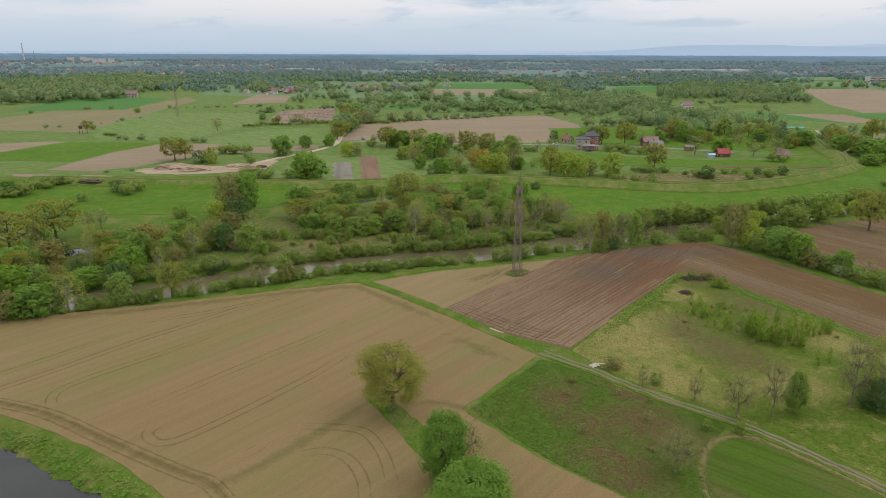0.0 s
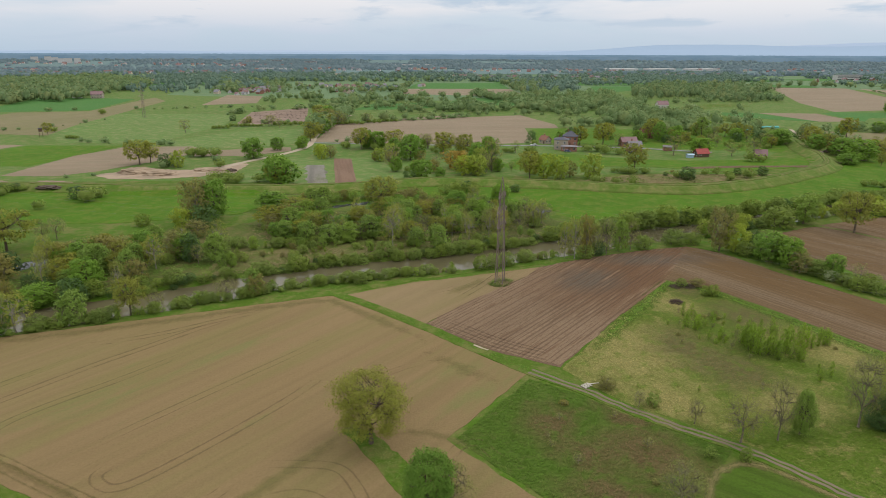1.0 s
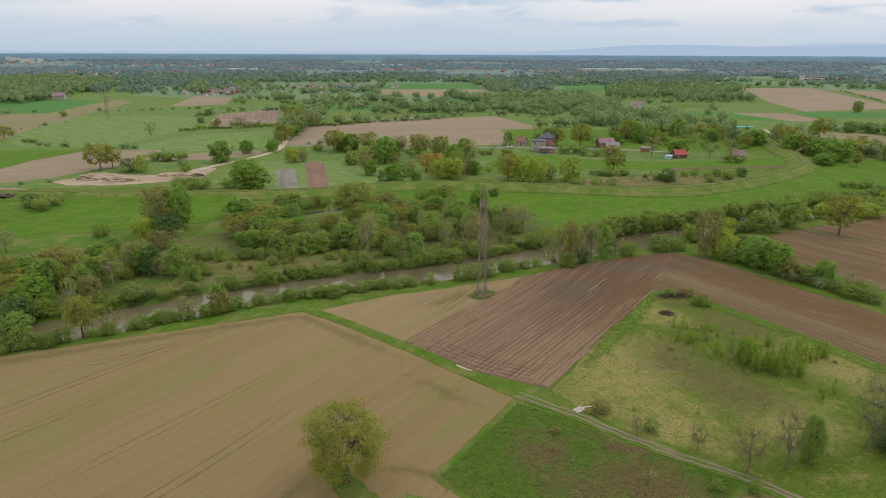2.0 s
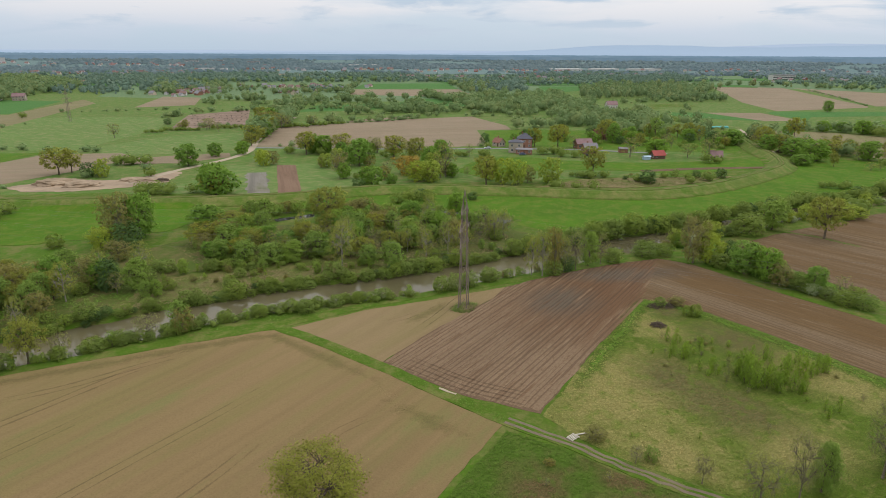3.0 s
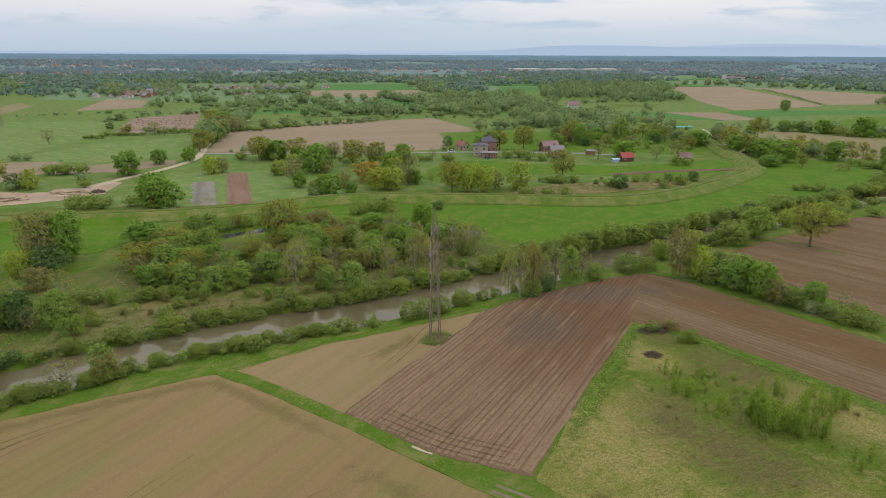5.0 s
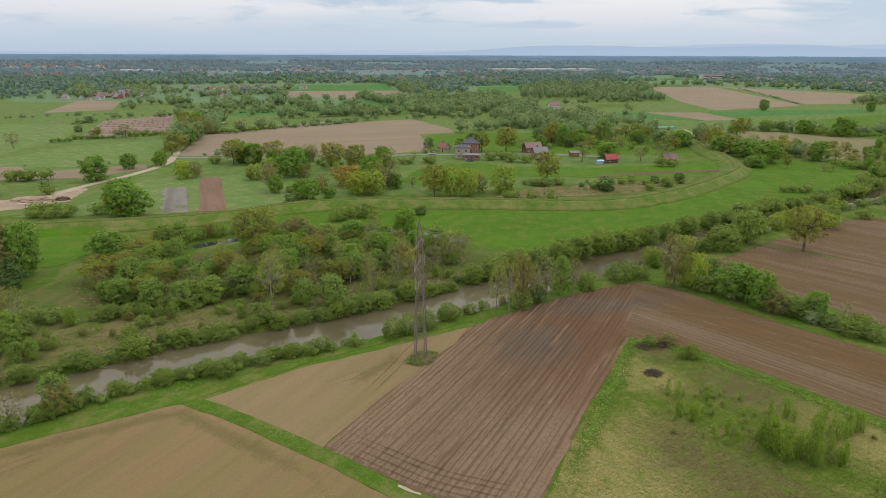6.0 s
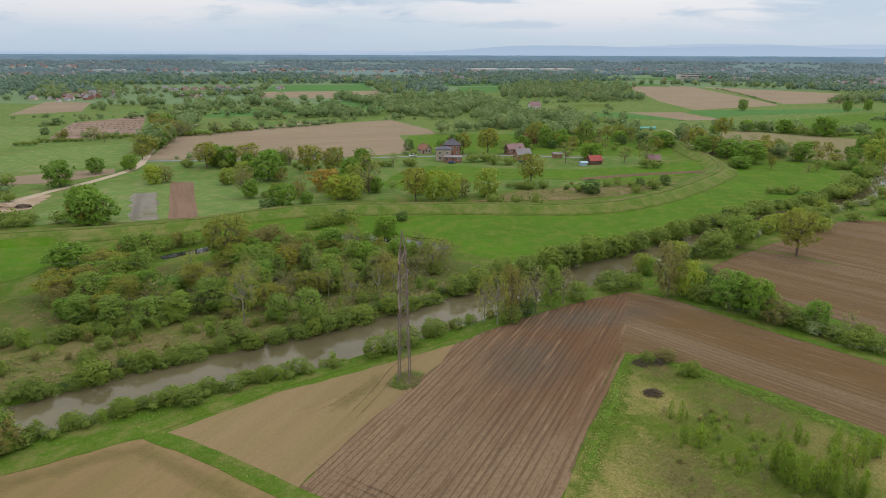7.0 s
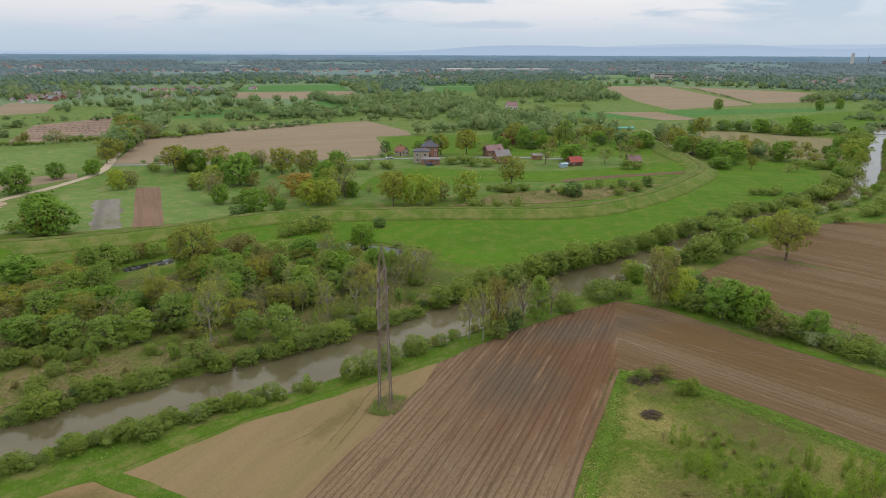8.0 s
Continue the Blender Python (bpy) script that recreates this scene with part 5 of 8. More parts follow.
plant('dark', 'farbank', [(-80.5, 221.7, 8.0, 7.8), (-71.9, 184.2, 8.1, 4.8), (-119.7, 177.0, 6.5, 5.9), (-104.0, 163.0, 3.3, 7.2), (-86.9, 148.1, 6.8, 5.8), (34.9, 279.6, 3.4, 3.5), (13.7, 286.7, 3.6, 5.2)])
plant('bush', 'farbank', [(-102.5, 223.6, 4.3, 5.4), (13.5, 279.2, 4.9, 11.6), (6.0, 277.5, 4.8, 9.6), (12.4, 192.9, 4.5, 8.4), (5.4, 191.9, 3.8, 7.2), (23.1, 199.0, 3.4, 7.6), (29.9, 200.5, 3.4, 6.4), (19.3, 198.5, 4.7, 5.0), (-0.3, 188.2, 3.6, 7.0), (-6.7, 187.5, 3.6, 5.8), (-22.4, 180.5, 3.3, 6.7), (-31.0, 182.8, 2.8, 4.1), (-35.3, 184.0, 2.4, 3.5), (-35.6, 174.7, 2.3, 5.5), (-42.3, 183.9, 2.2, 4.0), (-47.6, 198.4, 3.0, 6.6), (-37.3, 200.7, 3.1, 6.5), (-40.2, 196.4, 2.4, 5.1), (-26.6, 183.7, 2.3, 3.0), (-42.3, 173.1, 2.2, 5.5), (-49.9, 196.6, 3.7, 5.2), (-16.2, 190.0, 4.2, 7.1), (-11.8, 186.4, 3.5, 4.6), (-48.6, 174.7, 3.5, 6.8)])
plant('bush', 'farbank', [(-39.2, 177.7, 4.4, 6.9), (-63.7, 198.3, 3.8, 9.7), (-29.5, 180.8, 2.7, 6.9), (38.7, 203.4, 4.9, 5.3), (44.2, 207.5, 5.8, 6.9), (51.4, 211.5, 6.0, 7.1), (59.9, 213.5, 6.1, 7.3), (67.2, 216.0, 6.3, 7.6), (75.0, 218.6, 6.4, 7.8), (83.2, 221.3, 7.0, 8.1), (92.7, 225.6, 6.3, 8.4), (101.9, 228.7, 5.9, 8.7), (112.4, 233.1, 5.7, 8.4), (122.1, 235.5, 5.9, 7.6), (134.9, 241.6, 5.0, 8.0), (146.8, 245.7, 4.5, 7.1), (161.3, 252.0, 4.7, 8.9), (177.1, 259.0, 4.7, 9.4), (191.1, 264.6, 4.4, 8.4), (206.3, 270.6, 5.0, 10.4), (206.7, 289.2, 3.7, 8.2), (199.7, 291.0, 3.7, 7.0), (221.0, 279.7, 7.2, 13.8), (242.7, 292.2, 6.8, 13.7)])
plant('bush', 'farbank', [(267.3, 309.3, 9.0, 12.9), (373.7, 394.1, 11.5, 13.3), (225.3, 252.8, 6.6, 10.5)])
plant('bush', 'farbank', [(-41, 260, 4.0, 5.0), (-35, 264, 4.6, 5.5), (-29, 267, 4.2, 5.0)])
plant('brown', 'farbank', [(-45, 257, 4.0, 4.5), (-38, 262, 5.0, 4.5)])
plant('willow', 'farbank', [(-87.5, 219.9, 7.3, 7.4), (316.5, 344.5, 13.9, 15.1)])
plant('alder', 'farbank', [(-112.3, 153.7, 4.7, 8.9), (-10.6, 241.2, 5.6, 4.2), (-11.1, 226.1, 5.9, 4.4), (-42.0, 203.3, 6.8, 8.0), (-49.0, 206.5, 6.2, 6.9), (-34.6, 202.6, 6.2, 7.9), (-28.4, 203.8, 6.3, 7.9), (-22.3, 208.0, 7.8, 8.0), (-0.1, 196.2, 7.6, 7.4), (-6.9, 198.0, 6.3, 6.2), (5.7, 214.0, 7.1, 6.9), (0.0, 251.2, 5.9, 6.7)])
plant('birch', 'farbank', [(-14.2, 198.6, 13.0, 7.5), (-22.5, 209.6, 9.2, 4.1), (10.2, 205.8, 8.2, 5.2), (3.4, 222.2, 8.1, 5.8), (16.6, 205.8, 8.9, 4.5), (20.8, 208.1, 9.1, 5.3)])
plant('oak', 'homestead', [(-45.6, 408.1, 13.7, 12.9), (-24.9, 409.4, 12.0, 13.5), (5.7, 385.4, 13.7, 13.1), (17.3, 377.9, 13.5, 11.2), (45.7, 309.2, 13.8, 12.0), (103.6, 331.9, 13.9, 12.8), (97.9, 431.3, 12.2, 10.8), (111.8, 425.5, 15.1, 14.1), (156.0, 459.3, 14.6, 12.8), (-158.8, 350.7, 13.2, 14.6), (-155.5, 356.8, 11.2, 9.9), (-280.5, 479.0, 9.3, 8.0), (-152.8, 546.3, 7.6, 6.1), (-85.3, 466.5, 11.1, 14.6), (-87.6, 514.6, 12.4, 16.3), (-103.3, 608.6, 12.3, 16.7), (-84.1, 446.1, 8.5, 10.4), (-154.7, 545.1, 5.5, 9.0)])
plant('dense', 'homestead', [(-35.4, 412.1, 10.9, 9.9), (-13.5, 367.3, 14.0, 14.0), (23.3, 355.2, 11.4, 10.4), (84.9, 434.5, 8.3, 6.1), (156.7, 448.3, 13.2, 9.6), (169.0, 445.2, 7.9, 11.1), (163.1, 393.3, 9.4, 13.1), (229.0, 430.2, 9.7, 11.5), (217.8, 461.3, 7.6, 9.7), (-83.3, 411.3, 7.7, 7.6), (-70.1, 295.4, 12.7, 14.2), (-86.0, 493.9, 11.2, 15.5), (-92.0, 576.5, 13.7, 16.6), (-85.5, 527.9, 7.3, 12.5)])
plant('bare', 'homestead', [(-22.2, 334.0, 13.2, 12.0), (29.3, 331.6, 16.5, 10.5), (26.5, 327.9, 9.8, 7.1), (122.1, 425.2, 8.3, 8.1), (143.7, 384.5, 12.1, 11.2), (188.2, 377.0, 10.8, 11.7), (176.8, 379.9, 8.6, 9.7), (-186.8, 494.6, 10.4, 8.6), (-135.0, 547.2, 8.6, 10.1), (-79.2, 547.1, 12.2, 11.3), (-75.8, 555.7, 9.8, 8.8), (-56.6, 567.8, 8.9, 12.6), (-124.1, 529.1, 7.9, 6.0), (-135.2, 540.2, 8.4, 11.4)])
plant('dense', 'homestead', [(-103.7, 373.2, 11.5, 12.5), (-97.1, 403.9, 8.0, 8.0), (-77.2, 312.7, 11.0, 11.5)])
plant('oak', 'homestead', [(-71.9, 297.3, 8.5, 12.0)])
plant('bush', 'homestead', [(-98.1, 300.7, 4.5, 16.0)])
plant('orange', 'homestead', [(11.3, 339.7, 9.6, 14.7)])
plant('willow', 'homestead', [(14.6, 320.4, 9.9, 11.4), (21.0, 318.7, 10.4, 10.5), (53.4, 310.3, 12.2, 9.0), (59.9, 308.6, 11.7, 9.0), (76.1, 311.7, 12.3, 10.6), (-134.8, 342.0, 9.3, 7.3)])
plant('dense', 'homestead', [(-6.8, 310.5, 9.0, 10.5), (2.5, 313.5, 5.0, 6.0)])
plant('willow', 'homestead', [(48.9, 322.0, 10.0, 8.0)])
plant('bush', 'homestead', [(59.8, 391.3, 4.4, 4.1), (45.7, 394.9, 3.5, 7.7), (100.9, 325.0, 4.0, 17.4), (78.7, 314.3, 4.0, 4.2), (90.0, 290.9, 5.9, 4.4), (74.9, 296.7, 4.9, 5.2), (83.9, 296.3, 4.0, 4.4), (121.2, 311.3, 4.1, 8.8), (146.3, 330.3, 2.6, 3.2), (153.7, 311.3, 5.0, 6.7), (142.2, 305.9, 3.6, 4.0), (98.8, 399.7, 6.1, 15.5), (107.9, 388.0, 6.0, 15.2), (66.8, 428.1, 3.9, 4.6), (181.5, 360.3, 5.9, 11.1), (193.4, 423.8, 3.5, 3.6), (-77.2, 303.0, 4.8, 15.7), (-138.2, 379.1, 5.8, 13.1), (-131.4, 379.3, 6.1, 14.5), (-113.2, 342.9, 4.6, 7.9), (-99.1, 306.3, 4.8, 17.6), (-141.4, 261.5, 6.1, 9.2)])
plant('bush', 'homestead', [(-140.5, 269.7, 4.5, 6.6), (-152.8, 248.1, 4.0, 3.7), (-184.4, 260.0, 6.6, 11.6), (-185.8, 271.8, 4.8, 10.8), (-181.1, 280.8, 3.6, 7.9), (-187.9, 254.4, 4.8, 10.3), (-286.4, 497.5, 4.4, 4.1), (-252.9, 459.5, 3.2, 10.4), (-420.4, 627.9, 3.8, 6.8), (-322.8, 646.0, 5.6, 9.1), (-169.2, 523.5, 3.2, 14.8), (-159.0, 537.0, 3.7, 17.1), (-147.1, 537.6, 2.8, 17.0), (-125.4, 547.7, 3.8, 17.2), (-109.4, 553.2, 3.8, 17.2), (-66.7, 556.8, 3.9, 17.6), (-41.8, 578.4, 2.9, 22.9), (-81.0, 553.8, 3.1, 13.2), (-50.6, 566.3, 3.2, 13.4)])
plant('dark', 'homestead', [(-12.2, 303.2, 4.8, 6.0), (122.0, 307.6, 6.2, 9.7), (151.6, 319.5, 3.6, 4.8), (164.2, 318.9, 4.6, 4.3), (93.0, 432.5, 11.5, 8.1), (68.6, 450.3, 6.8, 5.6), (228.3, 449.8, 7.5, 9.6), (-142.4, 345.5, 6.9, 6.8), (-147.9, 267.1, 5.5, 6.7), (-190.4, 259.8, 6.1, 9.9), (-184.9, 280.7, 4.2, 9.1), (-177.6, 584.2, 5.1, 6.6), (-192.0, 653.4, 5.6, 6.1)])
plant('brown', 'homestead', [(66.1, 314.3, 8.1, 6.9), (-92.1, 559.8, 12.8, 17.9)])
plant('alder', 'homestead', [(187.7, 451.4, 16.8, 10.7)])
plant('dense', 'farright', [(476.2, 671.2, 12.0, 9.6), (383.0, 459.7, 14.1, 16.7), (236.4, 396.4, 10.0, 10.9), (244.2, 383.3, 10.4, 14.3), (243.3, 363.0, 12.3, 15.1), (278.1, 364.2, 11.1, 13.1), (229.0, 351.7, 5.9, 11.1), (304.3, 479.1, 7.4, 9.1), (346.9, 498.7, 8.7, 10.9), (360.1, 495.5, 7.9, 10.0), (367.1, 482.0, 10.7, 11.9), (235.5, 434.0, 10.1, 11.7), (580.9, 639.4, 11.4, 8.7), (608.7, 640.5, 12.1, 9.0)])
plant('oak', 'farright', [(298.9, 463.3, 15.1, 11.5), (240.1, 407.2, 13.7, 12.7), (243.0, 394.7, 11.7, 13.1), (263.4, 378.5, 10.4, 14.6), (280.9, 385.2, 8.4, 11.4), (287.5, 361.8, 6.4, 6.6), (289.0, 351.5, 5.6, 8.0), (242.5, 344.7, 7.4, 5.3)])
plant('bare', 'farright', [(246.7, 425.8, 13.2, 11.7), (257.8, 391.0, 10.0, 11.1), (273.4, 365.4, 7.3, 8.7), (254.8, 333.0, 4.3, 6.6), (259.1, 331.9, 3.8, 4.6), (350.1, 506.0, 6.7, 7.0), (609.9, 680.4, 15.9, 7.7)])
plant('bush', 'farright', [(277.2, 335.9, 4.4, 10.4), (275.5, 345.4, 3.9, 10.5), (369.6, 470.2, 7.6, 9.8), (372.6, 462.3, 5.8, 9.7), (397.5, 456.1, 3.3, 19.9)])
plant('dark', 'farright', [(260.9, 456.7, 6.9, 12.6)])


def in_water(x, y, margin=0.5):
    return any(to_line(line, x, y)[0] < to_line(line, x, y)[1] + margin for line, _, _ in CHANNELS)


GLADE = [(-41, 226), (-44, 268), (-20, 272), (-22, 226)]


def thicket(place, poly, count, mix, seed):
    """Wild growth: trees and bushes at random inside an area, clear of water and fields."""
    rnd = random.Random(seed)
    bx, by = [p[0] for p in poly], [p[1] for p in poly]
    got = 0
    for _ in range(count * 12):
        if got >= count:
            break
        x, y = rnd.uniform(min(bx), max(bx)), rnd.uniform(min(by), max(by))
        if not inside(poly, x, y) or in_water(x, y, 1.2):
            continue
        kind, lo, hi, slim = rnd.choice(mix)
        h = rnd.uniform(lo, hi)
        if h > 2.5 and inside(GLADE, x, y):
            continue
        plant(kind, place, [(x, y, h, h * slim * rnd.uniform(0.85, 1.2))])
        got += 1


SCRUB = [("bush", 1, 2.2, 1.2), ("sapling", 1.5, 3.5, 0.6), ("alder", 2.5, 4.5, 0.8), ("brown", 1.2, 2.4, 1.1), ("bush", 1.5, 3, 1.1)]
WILD = [("alder", 5, 9, 0.75), ("alder", 6, 9, 0.7), ("oak", 5, 8, 0.9), ("brown", 5, 8, 0.85), ("dense", 5, 8, 0.9), ("bush", 2, 4, 1.5), ("bush", 2, 4, 1.5), ("bare", 5, 8, 0.7), ("birch", 7, 11, 0.5)]
LOW = [("bush", 1.2, 2.8, 1.25), ("bush", 1.5, 3, 1.2), ("dark", 1.2, 2.4, 1.2), ("bush", 1, 2, 1.35)]


def bank_hedge(place, side, x0, x1, spacing, near, far, mix, seed, gap=0.1):
    """Bushes in a broken row along one bank of the river."""
    rnd = random.Random(seed)
    for p, q in zip(RIVER, RIVER[1:]):
        if not x0 < p[0] < x1:
            continue
        dx, dy = q[0] - p[0], q[1] - p[1]
        d = math.hypot(dx, dy)
        for i in range(max(1, round(d / spacing))):
            if rnd.random() < gap:
                continue
            t, off = (i + rnd.random()) * spacing / d, p[2] + rnd.uniform(near, far)
            kind, lo, hi, slim = rnd.choice(mix)
            h = rnd.uniform(lo, hi)
            plant(kind, place, [(p[0] + dx * t - side * dy / d * off, p[1] + dy * t + side * dx / d * off, h, h * slim * rnd.uniform(0.85, 1.2))])


bank_hedge("farbank", 1, -100, 50, 1.9, 0.9, 3.4, LOW, 60, 0.04)
bank_hedge("farbank", 1, 48, 250, 2.5, 1.6, 5.5, [("bush", 2.5, 4.5, 1.15), ("bush", 3, 5, 1.1), ("dark", 2.5, 4.0, 1.1)], 61, 0.06)
bank_hedge("nearbank", -1, -100, 78, 2.1, 1.3, 3.4, [("bush", 0.8, 1.8, 1.3), ("bush", 0.6, 1.3, 1.35), ("sapling", 0.8, 1.7, 1.1), ("sapling", 0.7, 1.4, 1.2)], 62, 0.14)
bank_hedge("nearbank", -1, -75, -8, 2.3, 2.0, 4.6, [("bush", 1.3, 2.6, 1.15), ("bush", 1.5, 2.9, 1.1), ("sapling", 1.5, 2.8, 0.8)], 64, 0.15)
bank_hedge("nearbank", -1, -112, 0, 1.9, 1.4, 4.4, [("bush", 1.8, 3.2, 1.1), ("bush", 1.4, 2.6, 1.2), ("sapling", 2.0, 3.6, 0.7), ("bush", 1.2, 2.2, 1.3)], 65, 0.12)
bank_hedge("nearbank", -1, 10, 78, 2.2, 1.2, 3.4, [("bush", 1.6, 3.2, 1.1), ("bush", 1.2, 2.4, 1.2), ("sapling", 1.5, 3.0, 0.8), ("brown", 1.4, 2.2, 1.2)], 66, 0.15)
bank_hedge("nearbank", -1, 78, 215, 3.2, 1.6, 4.5, [("bush", 2, 4, 1.15), ("bush", 2.5, 4.6, 1.1), ("white", 2, 3.2, 1.1), ("willow", 4, 7, 0.9)], 63, 0.2)
bank_hedge("nearbank", -1, 214, 420, 3.4, 0.8, 4.0, [("bush", 1.8, 3.6, 1.15), ("dense", 2.5, 4.5, 0.9), ("brown", 2, 4, 1.0), ("bush", 1.4, 2.8, 1.25)], 67, 0.2)
bank_hedge("nearbank", -1, 96, 150, 3.0, 0.6, 2.6, [("bush", 2, 4, 1.1), ("willow", 3.5, 6, 0.9)], 68, 0.25)
thicket("farbank", [(-20, 205), (5, 208), (40, 222), (36, 238), (8, 248), (-20, 245), (-48, 240), (-62, 222), (-52, 206)], 132, WILD, 3)
thicket("farbank", [(-140, 140), (-96, 146), (-66, 162), (-62, 190), (-80, 205), (-110, 196), (-132, 180)], 58, WILD, 4)
thicket("farbank", [(-66, 172), (-44, 183), (-22, 188), (4, 196), (30, 206), (34, 214), (0, 208), (-30, 208), (-60, 200)], 64, SCRUB, 5)
thicket("nearbank", [(-140, 117), (-104, 134.5), (-76, 144), (-58, 151.5), (-46, 157), (-44, 162), (-80, 147), (-130, 126)], 22, [("bush", 1.5, 4, 1.4), ("bush", 2, 5, 1.2), ("alder", 5, 8, 0.7), ("brown", 4, 7, 0.8)], 6)
thicket("farright", [(255, 300), (300, 335), (360, 385), (440, 455), (430, 462), (350, 398), (290, 345), (250, 308)], 52, [("bush", 3, 5.5, 1.1), ("dense", 5, 7, 0.8), ("bush", 2, 4.5, 1.2), ("oak", 4.5, 7, 0.8)], 10)
thicket("homestead", [(-82, 424), (-40, 420), (20, 414), (64, 408), (62, 392), (30, 378), (-20, 398), (-60, 408)], 44, [("bush", 2, 4.5, 1.5), ("bush", 2, 5, 1.4), ("dense", 6, 11, 0.85), ("bare", 6, 10, 0.8)], 12)
thicket("homestead", [(90, 455), (170, 425), (225, 405), (240, 470), (215, 505), (160, 500), (110, 470)], 60, [("dense", 5, 10, 0.85), ("oak", 6, 12, 0.9), ("bush", 2, 4, 1.3), ("bare", 5, 9, 0.8), ("dark", 3, 6, 1.0)], 13)

thicket("field", [(30, 112), (45, 130), (60, 155), (78, 135), (88, 112), (84, 92), (60, 92), (42, 100)], 16, [("sapling", 0.7, 1.6, 0.7), ("brown", 0.5, 1.0, 1.6), ("bare", 1.0, 2.2, 0.7), ("bare", 0.8, 1.6, 0.8)], 14)
for _cx, _cy, _r, _n, _h in ((64, 124.6, 3.2, 14, 5.6), (68.7, 122.6, 3.8, 15, 4.9), (77, 127.6, 3.8, 16, 4.0), (55.5, 136, 2.0, 5, 4.0), (56.6, 141.8, 1.8, 4, 3.2), (70, 132, 3.0, 6, 3.4), (60, 129, 2.5, 5, 2.8), (71, 113, 2.2, 4, 3.2)):
    for _k in range(_n):
        _a, _q = planted.uniform(0, 6.28), _r * math.sqrt(planted.random())
        _t = _h * planted.uniform(0.55, 1.1)
        plant("sapling", "field", [(_cx + _q * math.cos(_a), _cy + _q * math.sin(_a), _t, _t * planted.uniform(0.36, 0.52))])
thicket("field", [(50, 138), (55, 128), (62, 126), (70, 136), (64, 146), (56, 142)], 34, [("sapling", 0.8, 1.8, 0.7), ("sapling", 0.9, 2.2, 0.6), ("brown", 0.5, 1.0, 1.3), ("bare", 0.8, 1.8, 0.8)], 25)
thicket("field", [(20, 108), (30, 98), (36, 90), (30, 78), (18, 84), (10, 92)], 8, [("brown", 0.6, 1.2, 1.8), ("bare", 0.8, 2.0, 0.9)], 15)
thicket("homestead", [(60, 324), (100, 318), (150, 316), (176, 322), (190, 334), (150, 326), (100, 332), (66, 334)], 26, [("bush", 1.2, 3.4, 1.2), ("dark", 1.0, 3.0, 1.0), ("brown", 0.8, 1.6, 1.6)], 16)
thicket("homestead", [(-75, 385), (-20, 375), (30, 355), (44, 330), (20, 320), (-20, 325), (-32, 360), (-70, 368)], 34, [("bush", 1.2, 3.0, 1.4), ("dense", 5, 9, 0.9), ("willow", 6, 10, 0.9), ("brown", 4, 8, 0.9), ("bare", 4, 8, 0.8)], 17)
thicket("farright", [(232, 392), (262, 388), (300, 362), (330, 372), (300, 420), (270, 470), (250, 470)], 34, [("dense", 4, 7.5, 0.8), ("oak", 5, 8.5, 0.8), ("bush", 2, 4, 1.2), ("bare", 5, 9, 0.7), ("brown", 4, 7, 0.8)], 18)
thicket("farbank", [(-60, 245), (-30, 250), (-6, 256), (2, 268), (-20, 272), (-58, 266)], 16, [("bush", 1.5, 4, 1.3), ("alder", 5, 8, 0.8), ("brown", 3, 6, 0.9)], 19)

# ---- woods in the distance: one object of many trees each ----
g = (1 + 5 ** 0.5) / 2
ICO = np.array([(-1, g, 0), (1, g, 0), (-1, -g, 0), (1, -g, 0), (0, -1, g), (0, 1, g), (0, -1, -g), (0, 1, -g), (g, 0, -1), (g, 0, 1), (-g, 0, -1), (-g, 0, 1)]) / math.hypot(1, g)
ICO_FACES = np.array([(0, 11, 5), (0, 5, 1), (0, 1, 7), (0, 7, 10), (0, 10, 11), (1, 5, 9), (5, 11, 4), (11, 10, 2), (10, 7, 6), (7, 1, 8),
                      (3, 9, 4), (3, 4, 2), (3, 2, 6), (3, 6, 8), (3, 8, 9), (4, 9, 5), (2, 4, 11), (6, 2, 10), (8, 6, 7), (9, 8, 1)])


def far_crowns(sp, rnd, share, long=1.0, tall=0.5, middle=0.48):
    """Small uneven crowns at the spots: their corners, triangles and soft normals."""
    n = len(sp)
    v = ICO[None] * rnd.uniform(0.7, 1.3, (n, 12, 1)) * share * np.stack([sp[:, 3] * 0.5 * long, sp[:, 3] * 0.5, sp[:, 2] * tall], 1)[:, None]
    v += np.stack([sp[:, 0], sp[:, 1], height(sp[:, 0], sp[:, 1]) + sp[:, 2] * middle], 1)[:, None]
    return v.reshape(-1, 3), (ICO_FACES[None] + 12 * np.arange(n)[:, None, None]).reshape(-1, 3), np.tile(ICO * (0.8, 0.8, 0.5) + (0, 0, 0.5), (n, 1))


